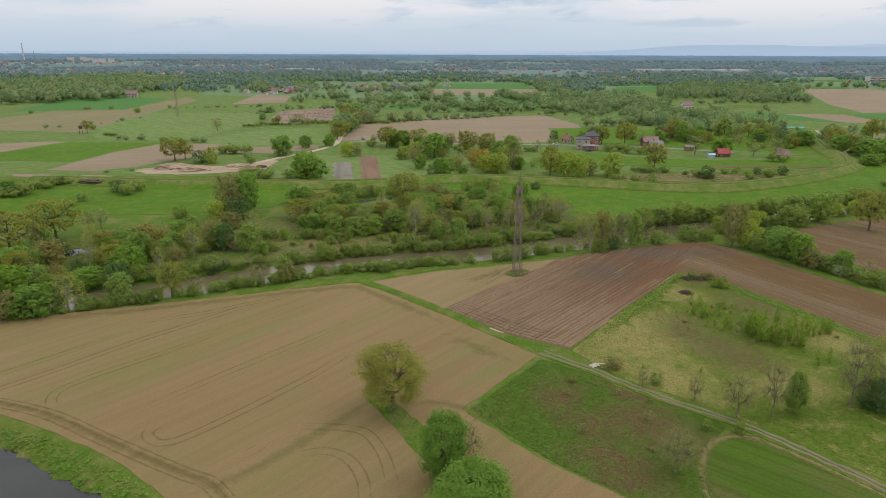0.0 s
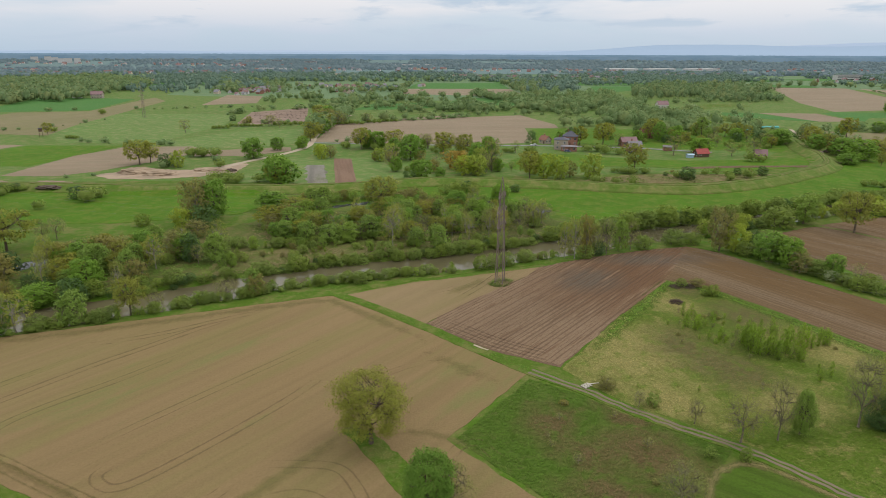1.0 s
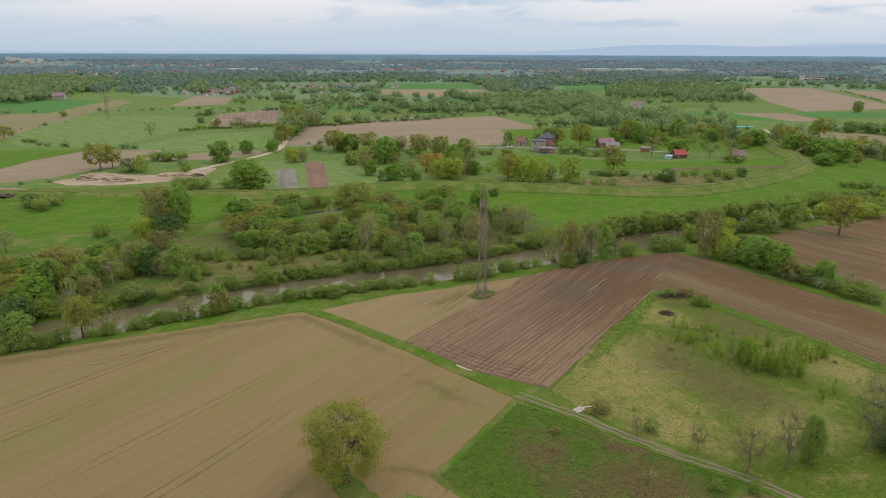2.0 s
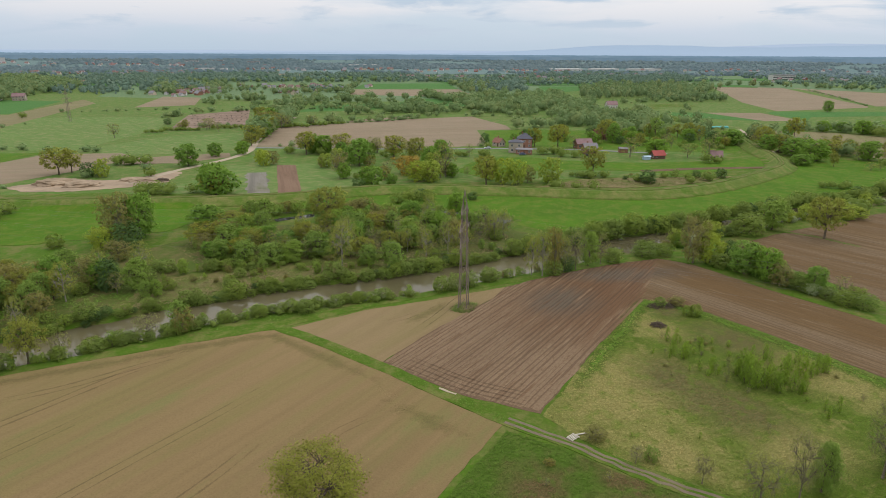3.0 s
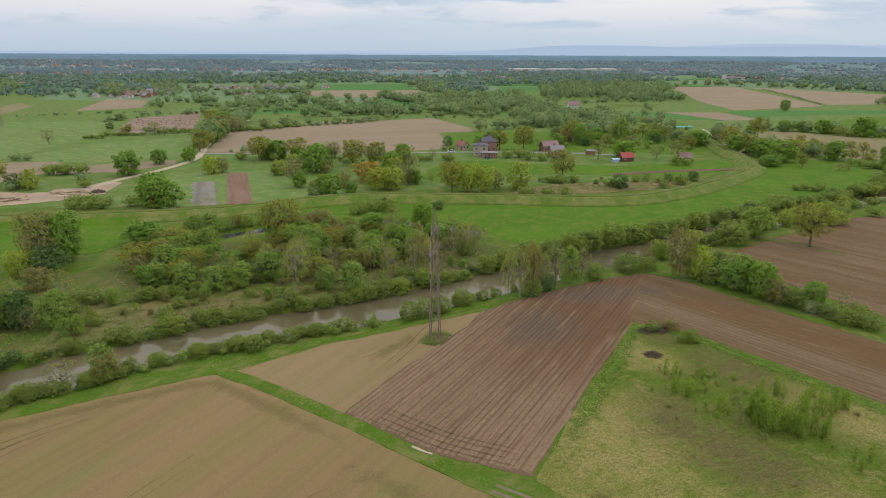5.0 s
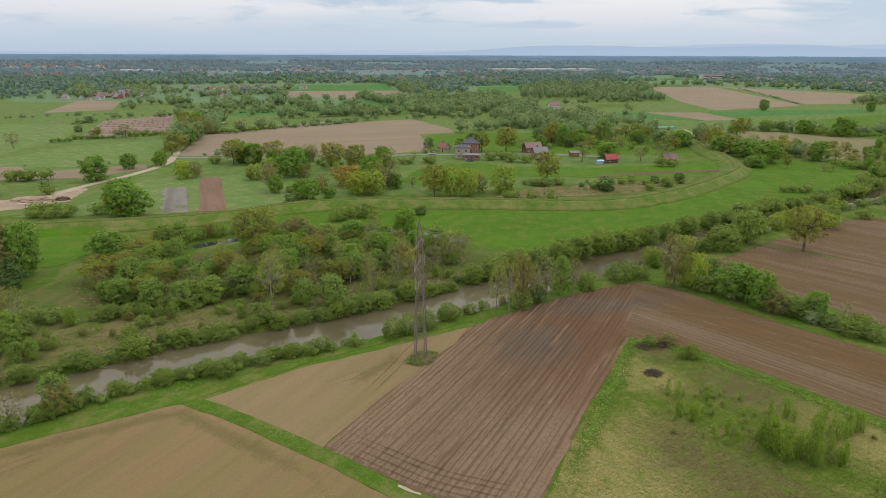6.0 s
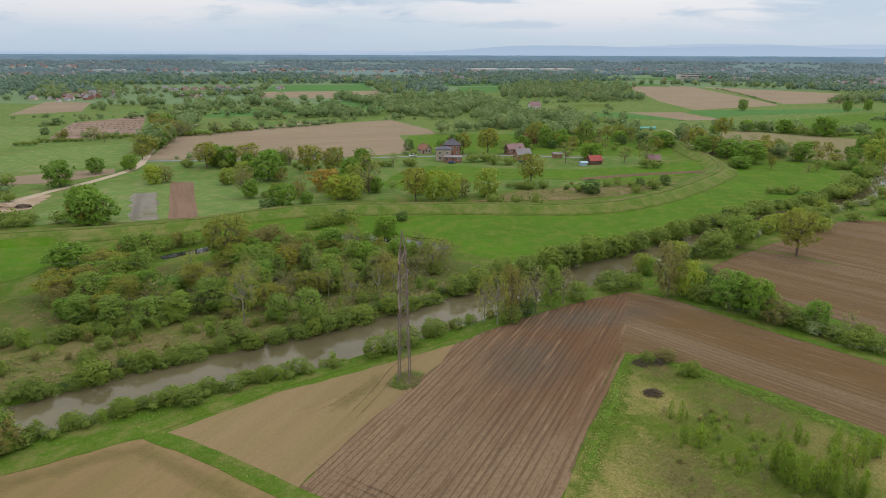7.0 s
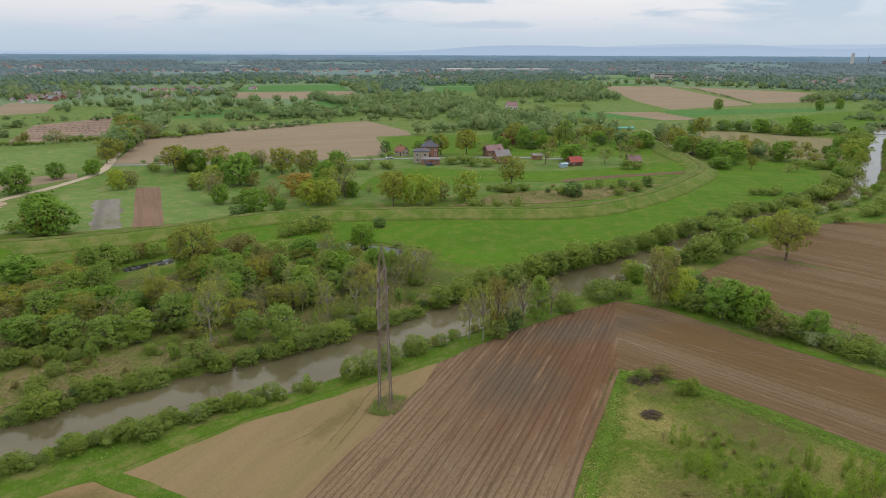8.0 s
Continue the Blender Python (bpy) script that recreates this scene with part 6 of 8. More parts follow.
def wood(name, spots, material, label, clumps, leaf, seed):
    """Many trees as one object: spots are x, y, height, width."""
    rnd = np.random.RandomState(seed)
    sp = np.array(spots, float)
    base = np.repeat(sp, clumps, axis=0)
    m = len(base)
    d = rnd.normal(size=(m, 3))
    d /= np.linalg.norm(d, axis=1, keepdims=True)
    rad = rnd.uniform(0.55, 1.05, (m, 1)) ** 0.5
    c = np.stack([base[:, 0], base[:, 1], height(base[:, 0], base[:, 1]) + base[:, 2] * 0.54], 1)
    c += d * rad * np.stack([base[:, 3] * 0.5, base[:, 3] * 0.5, base[:, 2] * 0.46], 1)
    nrm = d + rnd.normal(size=(m, 3)) * 0.4 + (0, 0, 0.25)
    nrm /= np.linalg.norm(nrm, axis=1, keepdims=True)
    u = np.cross(nrm, rnd.normal(size=(m, 3)))
    u /= np.linalg.norm(u, axis=1, keepdims=True)
    w = np.cross(nrm, u)
    s = (leaf * np.sqrt(base[:, 2] * base[:, 3]) * rnd.uniform(0.7, 1.35, m))[:, None]
    tri = np.stack([c - u * s * 0.8 - w * s * 0.85, c + u * s * 1.25, c - u * s * 0.8 + w * s * 0.85], 1)
    turn = (np.cross(tri[:, 1] - tri[:, 0], tri[:, 2] - tri[:, 0]) * d).sum(1) < 0
    tri[turn] = tri[turn][:, ::-1]
    soft = d * (0.75, 0.75, 0.5) + nrm * 0.5 + (0, 0, 0.42)
    soft /= np.linalg.norm(soft, axis=1, keepdims=True)
    cv, cf, cn = far_crowns(sp, rnd, 0.66, *((1.0, 0.5, 0.48) if clumps > 20 else (1.2, 0.6, 0.4)))
    me = triangle_mesh(name, np.concatenate([tri.reshape(-1, 3), cv]), np.concatenate([np.arange(3 * m).reshape(-1, 3), cf + 3 * m]), material, np.concatenate([np.repeat(soft, 3, axis=0), cn]))
    return tagged(new(name, me), label, "woods", kind="stuff")


def far_wood(name, spots, material, label, seed, long):
    """Very distant trees as one object of small uneven crowns."""
    v, f, n = far_crowns(np.array(spots, float), np.random.RandomState(seed), 1.0, long, 0.72, 0.25)
    return tagged(new(name, triangle_mesh(name, v, f, material, n)), label, "woods", kind="stuff")


def fill(poly, per_tree, lo, hi, seed, slim=0.8):
    """Spots at random in an area, one for so many square metres."""
    rnd = random.Random(seed)
    area = abs(sum(a[0] * b[1] - b[0] * a[1] for a, b in zip(poly, poly[1:] + poly[:1]))) / 2
    bx, by = [p[0] for p in poly], [p[1] for p in poly]
    out = []
    while len(out) < area / per_tree:
        x, y = rnd.uniform(min(bx), max(bx)), rnd.uniform(min(by), max(by))
        if inside(poly, x, y):
            h = rnd.uniform(lo * 0.6, hi)
            out.append((x, y, h, h * slim * rnd.uniform(0.8, 1.6)))
    return out


def rowed(line, step, lo, hi, seed, slim=0.8, wander=3.0):
    """Spots along a hedge or tree row."""
    rnd = random.Random(seed)
    out = []
    for (x0, y0), (x1, y1) in zip(line, line[1:]):
        n = max(1, int(math.hypot(x1 - x0, y1 - y0) / step))
        for i in range(n):
            if rnd.random() < 0.12:
                continue
            t = (i + rnd.random()) / n
            h = rnd.uniform(lo * 0.5, hi)
            out.append((x0 + (x1 - x0) * t + rnd.uniform(-wander, wander), y0 + (y1 - y0) * t + rnd.uniform(-wander, wander), h, h * slim * rnd.uniform(0.9, 1.7)))
    return out


middle = fill([(91, 705), (131, 677), (161, 625), (156, 530), (170, 519), (194, 565), (205, 549), (203, 522), (225, 528), (253, 598), (231, 660), (224, 714), (175, 763), (112, 762)], 125, 7, 13, 1)
middle += fill([(-21, 707), (26, 696), (44, 658), (80, 666), (88, 725), (39, 750), (-22, 771)], 330, 6, 12, 2)
middle += fill([(6, 801), (49, 721), (131, 736), (142, 787), (57, 823), (7, 851)], 380, 6, 12, 3)
middle += fill([(106, 803), (183, 746), (234, 783), (254, 945), (181, 987), (133, 935)], 190, 7, 14, 4)
middle += fill([(63, 896), (108, 778), (150, 828), (124, 926)], 260, 6, 12, 7)
middle += fill([(160, 729), (222, 708), (259, 777), (213, 805)], 120, 7, 13, 8)
middle += fill([(-208, 800), (-189, 795), (-198, 840), (-219, 845)], 80, 7, 11, 9)
middle += fill([(-174, 858), (-141, 851), (-155, 915), (-184, 921)], 120, 7, 11, 10)
middle += fill([(-100, 826), (-75, 836), (-35, 811), (-44, 881), (-106, 877)], 160, 7, 13, 11)
middle += fill([(509, 548), (550, 533), (592, 570), (549, 567)], 60, 4, 8, 12)
middle += fill([(624, 630), (628, 600), (698, 661), (673, 667)], 110, 6, 10, 13)
middle += rowed([(-150, 560), (-118, 566), (-92, 560)], 5, 3, 5, 20, 1.3)
middle += rowed([(-86, 470), (-87, 560), (-82, 640)], 6, 9, 16, 21, 0.8, 4)
middle += rowed([(-32, 590), (20, 622), (60, 650)], 7, 3, 7, 22, 1.1)
middle += rowed([(300, 640), (330, 690), (360, 760)], 12, 3, 7, 23, 1.0)
middle += rowed([(290, 505), (330, 512), (400, 470)], 9, 4, 9, 24, 0.9)
middle += rowed([(580, 742), (650, 880), (745, 1090)], 8, 1.5, 3, 25, 1.6, 1.5)
middle += rowed([(-200, 640), (-175, 700), (-140, 735)], 8, 3, 7, 26, 1.1)
middle += rowed([(-410, 670), (-350, 690), (-300, 700)], 22, 2, 5, 27, 1.1)
middle += rowed([(-80, 446), (-40, 441), (10, 436), (66, 433)], 9, 2.5, 5, 28, 1.4, 2.5)
middle += rowed([(112, 530), (160, 560), (230, 560), (280, 560)], 7, 7, 13, 29, 0.9, 12)
middle += rowed([(165, 500), (230, 480), (270, 520)], 7, 6, 12, 36, 0.9, 12)
middle += rowed([(-240, 440), (-190, 432), (-150, 424)], 8, 2, 5, 37, 1.2, 3)
middle += rowed([(-330, 500), (-300, 548), (-290, 600)], 14, 2, 4, 38, 1.2, 3)
middle += rowed([(-180, 310), (-140, 345), (-120, 365)], 9, 2, 5, 39, 1.2, 3)
middle += rowed([(250, 600), (262, 680), (300, 730)], 10, 4, 9, 40, 1.0, 8)
middle += rowed([(400, 440), (470, 480), (600, 545), (700, 620)], 10, 3, 8, 41, 1.1, 5)
middle += rowed([(310, 520), (360, 505), (420, 470)], 8, 4, 10, 42, 1.0, 5)
middle += rowed([(-140, 900), (-60, 905), (30, 900), (110, 880)], 9, 6, 12, 43, 0.9, 10)
middle += rowed([(-60, 700), (0, 690), (70, 680)], 9, 5, 10, 44, 0.9, 8)
middle += rowed([(270, 780), (330, 820), (420, 815)], 9, 4, 8, 45, 1.0, 6)
for _k, (_line, _step, _lo, _hi, _slim) in enumerate((
        (((-84, 556), (-52, 574), (-32, 584), (10, 604), (37, 623)), 3.5, 2, 4, 1.6), (((-78, 560), (-50, 577), (-34, 586)), 9, 8, 12, 0.7),
        (((-36, 668), (-6, 670), (23, 685), (53, 688)), 5, 7, 13, 0.8), (((-16, 787), (3, 724), (42, 697)), 6, 9, 15, 0.8), (((78, 641), (107, 643), (140, 640)), 6, 6, 11, 0.9),
        (((-118, 752), (-88, 825), (-45, 839), (-16, 809)), 6, 6, 12, 0.9), (((-201, 874), (-170, 867), (-146, 862)), 6, 6, 11, 0.9), (((65, 956), (85, 834), (104, 804), (132, 775), (190, 761)), 5, 7, 13, 0.9),
        (((-139, 1000), (-92, 1025), (-51, 1053)), 6, 7, 12, 0.9), (((53, 688), (78, 700), (96, 702), (148, 640)), 5, 7, 12, 0.9), (((344, 516), (360, 502), (376, 484), (389, 472), (430, 456)), 6, 5, 10, 0.9),
        (((-160, 700), (-100, 720), (-60, 735), (-20, 740)), 5, 3, 8, 1.1), (((-150, 800), (-100, 780), (-40, 770)), 6, 4, 9, 1.0), (((654, 743), (700, 760), (783, 776)), 9, 6, 12, 0.9),
        (((287, 502), (269, 448), (267, 402), (277, 373)), 5, 5, 11, 0.9), (((-320, 700), (-250, 720), (-180, 740)), 9, 2, 4, 1.3))):
    middle += rowed(_line, _step, _lo, _hi, 80 + _k, _slim, 2.5)
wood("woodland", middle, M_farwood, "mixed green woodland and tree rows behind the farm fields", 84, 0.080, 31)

wood("hedge_growth", FAR_SHRUBS, LEAF["bush"], "low green shrubs along banks, hedges and field edges", 120, 0.072, 33)

outer = fill([(264, 852), (311, 874), (459, 928), (606, 1132), (447, 1228), (340, 1108)], 130, 11, 15, 5, 0.55)
outer += fill([(334, 826), (443, 823), (488, 895), (410, 912), (356, 875)], 110, 9, 13, 6, 0.6)
outer += fill([(138, 1311), (136, 958), (150, 994), (231, 1293), (193, 1400)], 220, 8, 14, 14)
outer += fill([(649, 717), (694, 726), (816, 787), (900, 863), (823, 851), (726, 795)], 170, 8, 14, 15)
outer += fill([(-529, 739), (-482, 759), (-442, 799), (-470, 962), (-502, 1206), (-737, 1518), (-836, 1352), (-836, 1180)], 170, 12, 18, 16)
outer += fill([(-500, 907), (-494, 975), (-504, 1052), (-584, 1137)], 150, 9, 15, 17)
outer += fill([(-305, 957), (-292, 974), (-354, 1249), (-377, 1174)], 200, 9, 15, 18)
outer += fill([(-271, 1058), (-240, 1016), (-234, 1144), (-291, 1329), (-321, 1277)], 260, 7, 13, 19)
outer += rowed([(-430, 1330), (-250, 1400), (-60, 1420), (120, 1420)], 9, 9, 15, 30, 0.9, 14)
outer += rowed([(250, 1400), (420, 1330), (640, 1290), (780, 1210), (900, 1000)], 8, 9, 15, 31, 0.9, 16)
outer += rowed([(900, 1000), (960, 900), (1100, 930)], 9, 8, 14, 32, 0.9, 16)
outer += rowed([(-40, 985), (-50, 1130), (-35, 1340)], 10, 6, 10, 33, 0.9, 5)
for _k, _line in enumerate((((-345, 985), (-270, 1000), (-215, 985)), ((-340, 1060), (-200, 1075)), ((-345, 1110), (-180, 1125)), ((-280, 1190), (-150, 1200), (-30, 1185)), ((-170, 985), (-110, 1040), (-60, 1050)))):
    outer += rowed(_line, 7, 5, 11, 50 + _k, 1.0, 11)
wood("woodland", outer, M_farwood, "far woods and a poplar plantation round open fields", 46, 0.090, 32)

OPEN = [[(-60, 970), (-60, 1380), (160, 1380), (150, 930)], [(240, 980), (250, 1250), (620, 1260), (860, 1150), (870, 900), (720, 740), (420, 660)], [(-480, 400), (-540, 900), (-300, 1000), (-150, 900), (-150, 400)],
        [(640, 2300), (760, 2820), (1240, 2680), (1000, 2240)], [(-340, 1250), (-250, 1380), (130, 1400), (120, 1350), (-40, 1340), (-60, 1100), (-250, 1150)]]


# middle, half extents, houses, seed, group, scale
VILLAGES = [
    (-275, 1035, 60, 110, 34, 61, "near village houses"), (-150, 1180, 130, 60, 26, 62, "village houses"), (-110, 1010, 60, 60, 8, 63, "village houses"),
    (-1450, 2230, 260, 160, 30, 64, "town houses", 1.15), (300, 1640, 220, 70, 24, 65, "far village houses", 1.2), (640, 1840, 220, 80, 26, 66, "far village houses", 1.2),
    (1000, 1480, 140, 80, 16, 67, "far village houses", 1.2), (1170, 1210, 150, 60, 18, 68, "far village houses", 1.1), (1290, 1270, 40, 20, 5, 71, "far village houses", 1.7),
    (90, 1690, 130, 50, 16, 69, "far village houses", 1.2), (-1000, 3000, 500, 200, 40, 70, "town houses", 1.5), (-300, 2400, 500, 200, 40, 72, "town houses", 1.3),
    (-700, 2000, 400, 150, 40, 73, "town houses", 1.25), (300, 2300, 500, 200, 34, 74, "town houses", 1.3), (-1900, 2900, 500, 300, 40, 75, "town houses", 1.6),
    (1500, 2300, 500, 200, 30, 76, "town houses", 1.3), (-1150, 1900, 250, 120, 30, 77, "town houses", 1.2),
]


def scatter(count, near, far, lo, hi, seed, clear):
    """Tree spots over the far plain, in belts, rows and clumps with clearings between."""
    rnd = random.Random(seed)
    out = []
    while len(out) < count:
        r = math.sqrt(rnd.uniform(near ** 2, far ** 2))
        a = rnd.uniform(-0.78, 1.0)
        x, y = r * math.sin(a), 40 + r * math.cos(a)
        n = noise.noise(Vector((x * 0.0022, y * 0.0016, 3.1))) + 0.7 * noise.noise(Vector((x * 0.006, y * 0.011, 7.7)))
        if n < clear + rnd.uniform(-0.12, 0.12) or any(inside(p, x, y) for p in OPEN):
            continue
        if rnd.random() < 0.8 and any(((x - cx) / (0.8 * rx)) ** 2 + ((y - cy + 0.4 * ry) / (1.1 * ry)) ** 2 < 1 for cx, cy, rx, ry, *_ in VILLAGES):
            continue
        h = rnd.uniform(lo, hi) * (0.6 if rnd.random() < 0.3 else 1.0)
        out.append((x, y, h, h * rnd.uniform(0.75, 1.3)))
    return out


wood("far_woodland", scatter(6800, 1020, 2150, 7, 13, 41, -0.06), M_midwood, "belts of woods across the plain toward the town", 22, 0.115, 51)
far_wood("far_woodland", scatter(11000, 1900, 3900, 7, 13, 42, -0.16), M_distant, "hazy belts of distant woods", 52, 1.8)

# ---- mountains on the horizon ----
def ridge(radius, crest, label, material, steps=240, foot=20, kind="mountains"):
    """A far mountain range: crest gives its height for an angle."""
    verts, faces = [], []
    for i in range(steps + 1):
        a = -1.2 + 2.6 * i / steps
        x, y = radius * math.sin(a), 40 + radius * math.cos(a)
        verts += [(x, y, foot), (x, y, crest(a)), (x * 1.004, y * 1.004, foot)]
        if i:
            k = 3 * i
            faces += [(k - 3, k, k + 1, k - 2), (k - 2, k + 1, k + 2, k - 1)]
    return tagged(link_mesh("backdrop", verts, faces, material, smooth_faces=True), label, kind, kind="structure")


CREST = ((-1.2, 2), (-0.5, 2.2), (-0.2, 2.0), (0.10, 1.5), (0.19, 3), (0.26, 9), (0.33, 14), (0.42, 15), (0.50, 12.5), (0.56, 12), (0.64, 15), (0.72, 14), (0.79, 8), (0.84, 10), (0.90, 14), (1.1, 10), (1.4, 5))
CREST_BACK = ((-1.2, 0), (0.28, 6), (0.45, 12), (0.54, 15), (0.60, 18.5), (0.66, 17), (0.75, 14.5), (0.84, 16.5), (0.95, 18), (1.1, 14), (1.4, 8))


def crest(table, seed, level):
    """Height of a mountain crest for an angle, with small shoulders."""
    xs_, ys_ = [p[0] for p in table], [p[1] for p in table]

    def at(a):
        base = sum(np.interp(a + k, xs_, ys_) for k in (-0.03, 0, 0.03)) / 3
        return level + 4.45 * (float(base) + 1.3 * noise.noise(Vector((a * 16, seed, 0))) + 0.6 * noise.noise(Vector((a * 45, seed, 3))))
    return at


# mountains glow evenly: the haze before them is put in as blue emission
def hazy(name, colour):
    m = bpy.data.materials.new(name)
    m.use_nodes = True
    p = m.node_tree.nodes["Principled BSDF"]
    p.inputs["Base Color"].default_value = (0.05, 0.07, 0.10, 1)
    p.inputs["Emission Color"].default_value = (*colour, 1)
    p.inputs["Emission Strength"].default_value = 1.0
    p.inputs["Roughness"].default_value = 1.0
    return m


ridge(5150, crest(CREST_BACK, 2.2, 58), "faint pale mountain range behind the nearer one", hazy("glowing_faint_mountain", (0.405, 0.490, 0.620)))
ridge(4930, crest(CREST, 0.3, 57), "pale blue mountain range far on the horizon", hazy("glowing_hazy_mountain", (0.350, 0.450, 0.575)))


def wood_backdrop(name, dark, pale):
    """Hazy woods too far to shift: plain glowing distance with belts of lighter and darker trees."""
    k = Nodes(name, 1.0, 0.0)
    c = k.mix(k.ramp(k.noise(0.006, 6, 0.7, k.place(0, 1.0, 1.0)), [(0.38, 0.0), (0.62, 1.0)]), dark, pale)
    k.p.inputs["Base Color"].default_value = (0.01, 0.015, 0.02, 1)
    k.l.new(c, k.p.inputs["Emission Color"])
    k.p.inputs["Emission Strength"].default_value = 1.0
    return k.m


def treetops(level, seed):
    """Crest of a far belt of woods."""
    return lambda a: level + 2.2 * noise.noise(Vector((a * 30, seed, 0))) + 1.6 * noise.noise(Vector((a * 190, seed, 1.0))) + 1.2 * noise.noise(Vector((a * 420, seed, 2.0)))


# haze is painted as emission on each belt, paler the farther it stands
ridge(4850, treetops(53.5, 1.1), "blue hazy woods along the horizon", wood_backdrop("glowing_horizon_woods", (0.165, 0.262, 0.350), (0.205, 0.305, 0.400)), 1500, 10, "woods")
ridge(3920, treetops(43, 4.4), "blue-green hazy woods before the horizon", wood_backdrop("glowing_hazy_woods", (0.130, 0.205, 0.270), (0.170, 0.245, 0.310)), 1500, 10, "woods")
ridge(4400, treetops(50, 7.7), "pale blue hazy woods near the horizon", wood_backdrop("glowing_pale_woods", (0.145, 0.228, 0.300), (0.185, 0.270, 0.345)), 1500, 10, "woods")


# ---- power line ----
def bar(bm, a, b, r):
    """A square steel bar from a to b."""
    a, b = Vector(a), Vector(b)
    q = (b - a).to_track_quat("Z", "Y").to_matrix().to_4x4()
    bmesh.ops.create_cone(bm, cap_ends=True, segments=4, radius1=r, radius2=r, depth=(b - a).length, matrix=Matrix.Translation((a + b) / 2) @ q)


def pylon(x, y, turn, tall, label):
    """A slender lattice pylon with three pairs of arms across the line."""
    root = new("lattice_pylon")
    root.matrix_basis = pose(x, y, 0, 0, 0, turn) @ Matrix.Scale(tall / 28.4, 4)
    tagged(root, label, "pylon", "power line pylons")

    def half(z):
        return 1.02 - 0.28 * z / 13 if z < 13 else 0.74 - 0.24 * (z - 13) / 11.5

    def corner(i, z):
        h = half(z)
        return ((-h, h, h, -h)[i], (-h, -h, h, h)[i], z)

    levels = [0, 3.0, 5.6, 8.0, 10.2, 12.2, 14.0, 15.6, 17.2, 18.8, 20.4, 22.0, 23.4, 24.5]
    for i in range(4):
        bm = bmesh.new()
        rings = []
        for p, r in ((corner(i, -0.3), 0.085), (corner(i, 13), 0.078), (corner(i, 24.5), 0.065), ((0.03 * (-1) ** i, 0.03, 28.4), 0.04)):
            rings.append([bm.verts.new((p[0] + r * a, p[1] + r * b, p[2])) for a, b in ((-1, -1), (1, -1), (1, 1), (-1, 1))])
        for lo_ring, hi_ring in zip(rings, rings[1:]):
            for k in range(4):
                bm.faces.new((lo_ring[k], lo_ring[(k + 1) % 4], hi_ring[(k + 1) % 4], hi_ring[k]))
        bm.faces.new(rings[-1])
        part("leg", bm, M_steel, root)
    for i in range(4):
        j = (i + 1) % 4
        for n, (z0, z1) in enumerate(zip(levels, levels[1:])):
            pairs = [(corner(i, z0 + 0.02), corner(j, z1)), (corner(j, z0 + 0.02), corner(i, z1))]
            if n % 2:
                pairs.append((corner(i, z1), corner(j, z1)))
            for p, q in pairs:
                bm = bmesh.new()
                bar(bm, p, q, 0.034)
                part("brace", bm, M_steel, root)
    for z, reach in ((15.6, 3.6), (19.4, 4.4), (23.2, 3.0)):
        for s in (-1, 1):
            bm = bmesh.new()
            h = half(z)
            tip = (s * (h + reach), 0, z + 0.15)
            for e in (-1, 1):
                bar(bm, (s * h, e * h, z), tip, 0.06)
                bar(bm, (s * h, e * h, z + 1.5), tip, 0.05)
                for f in (0.33, 0.66):
                    lo = Vector((s * h, e * h, z)).lerp(Vector(tip), f)
                    hi = Vector((s * h, e * h, z + 1.5)).lerp(Vector(tip), f)
                    bar(bm, lo, hi, 0.035)
                    bar(bm, lo, Vector((lo.x, -lo.y, lo.z)), 0.035)
            arm = part("cross_arm", bm, M_steel, root)
            bm = bmesh.new()
            for k in range(5):
                bmesh.ops.create_cone(bm, cap_ends=True, segments=8, radius1=0.13, radius2=0.13, depth=0.07, matrix=Matrix.Translation((tip[0], 0, tip[2] - 0.3 - 0.16 * k)))
            bar(bm, (tip[0], 0, tip[2]), (tip[0], 0, tip[2] - 1.1), 0.025)
            part("insulator", bm, M_glassy, arm, "dark glazed insulator string")
    for i in range(4):
        bm = bmesh.new()
        c = corner(i, 0)
        bmesh.ops.create_cone(bm, cap_ends=True, segments=8, radius1=0.30, radius2=0.22, depth=0.5, matrix=Matrix.Translation((c[0], c[1], 0.0)))
        part("footing", bm, M_concrete, root, "concrete footing")
    return root


M_glassy = plain_material("brown_glaze", (0.10, 0.06, 0.04), 0.25, 0.1, 3)
M_concrete = plain_material("grey_concrete", (0.20, 0.19, 0.17), 0.9, 0.35, 0.6)
M_wire = plain_material("dull_aluminium", (0.16, 0.16, 0.16), 0.5, 0.1, 1, 0.6)
PYLON_TURN = 69
LINE = Vector((math.cos(radians(PYLON_TURN + 90)), math.sin(radians(PYLON_TURN + 90)), 0)) * 285
NEAR = Vector((15.9, 165.1, 0))
pylon(NEAR.x, NEAR.y, PYLON_TURN, 28.4, "rust-brown lattice power pylon standing at the field edge")
pylon(-268, 613, PYLON_TURN, 28.4, "slender lattice power pylon in the open pasture")
for _p in (NEAR + LINE, NEAR - LINE):
    pylon(_p.x, _p.y, PYLON_TURN, 28.4, "lattice power pylon farther along the line")


def wire(a, b, sag):
    cu = bpy.data.curves.new("power_line", "CURVE")
    cu.dimensions, cu.bevel_depth, cu.bevel_resolution = "3D", 0.009, 0
    sp = cu.splines.new("POLY")
    sp.points.add(24)
    for i, p in enumerate(sp.points):
        t = i / 24
        q = Vector(a).lerp(Vector(b), t)
        p.co = (q.x, q.y, q.z - 4 * sag * t * (1 - t), 1)
    cu.materials.append(M_wire)
    return tagged(new("power_line", cu), "thin overhead wire between two pylons", "cable", "overhead wires")


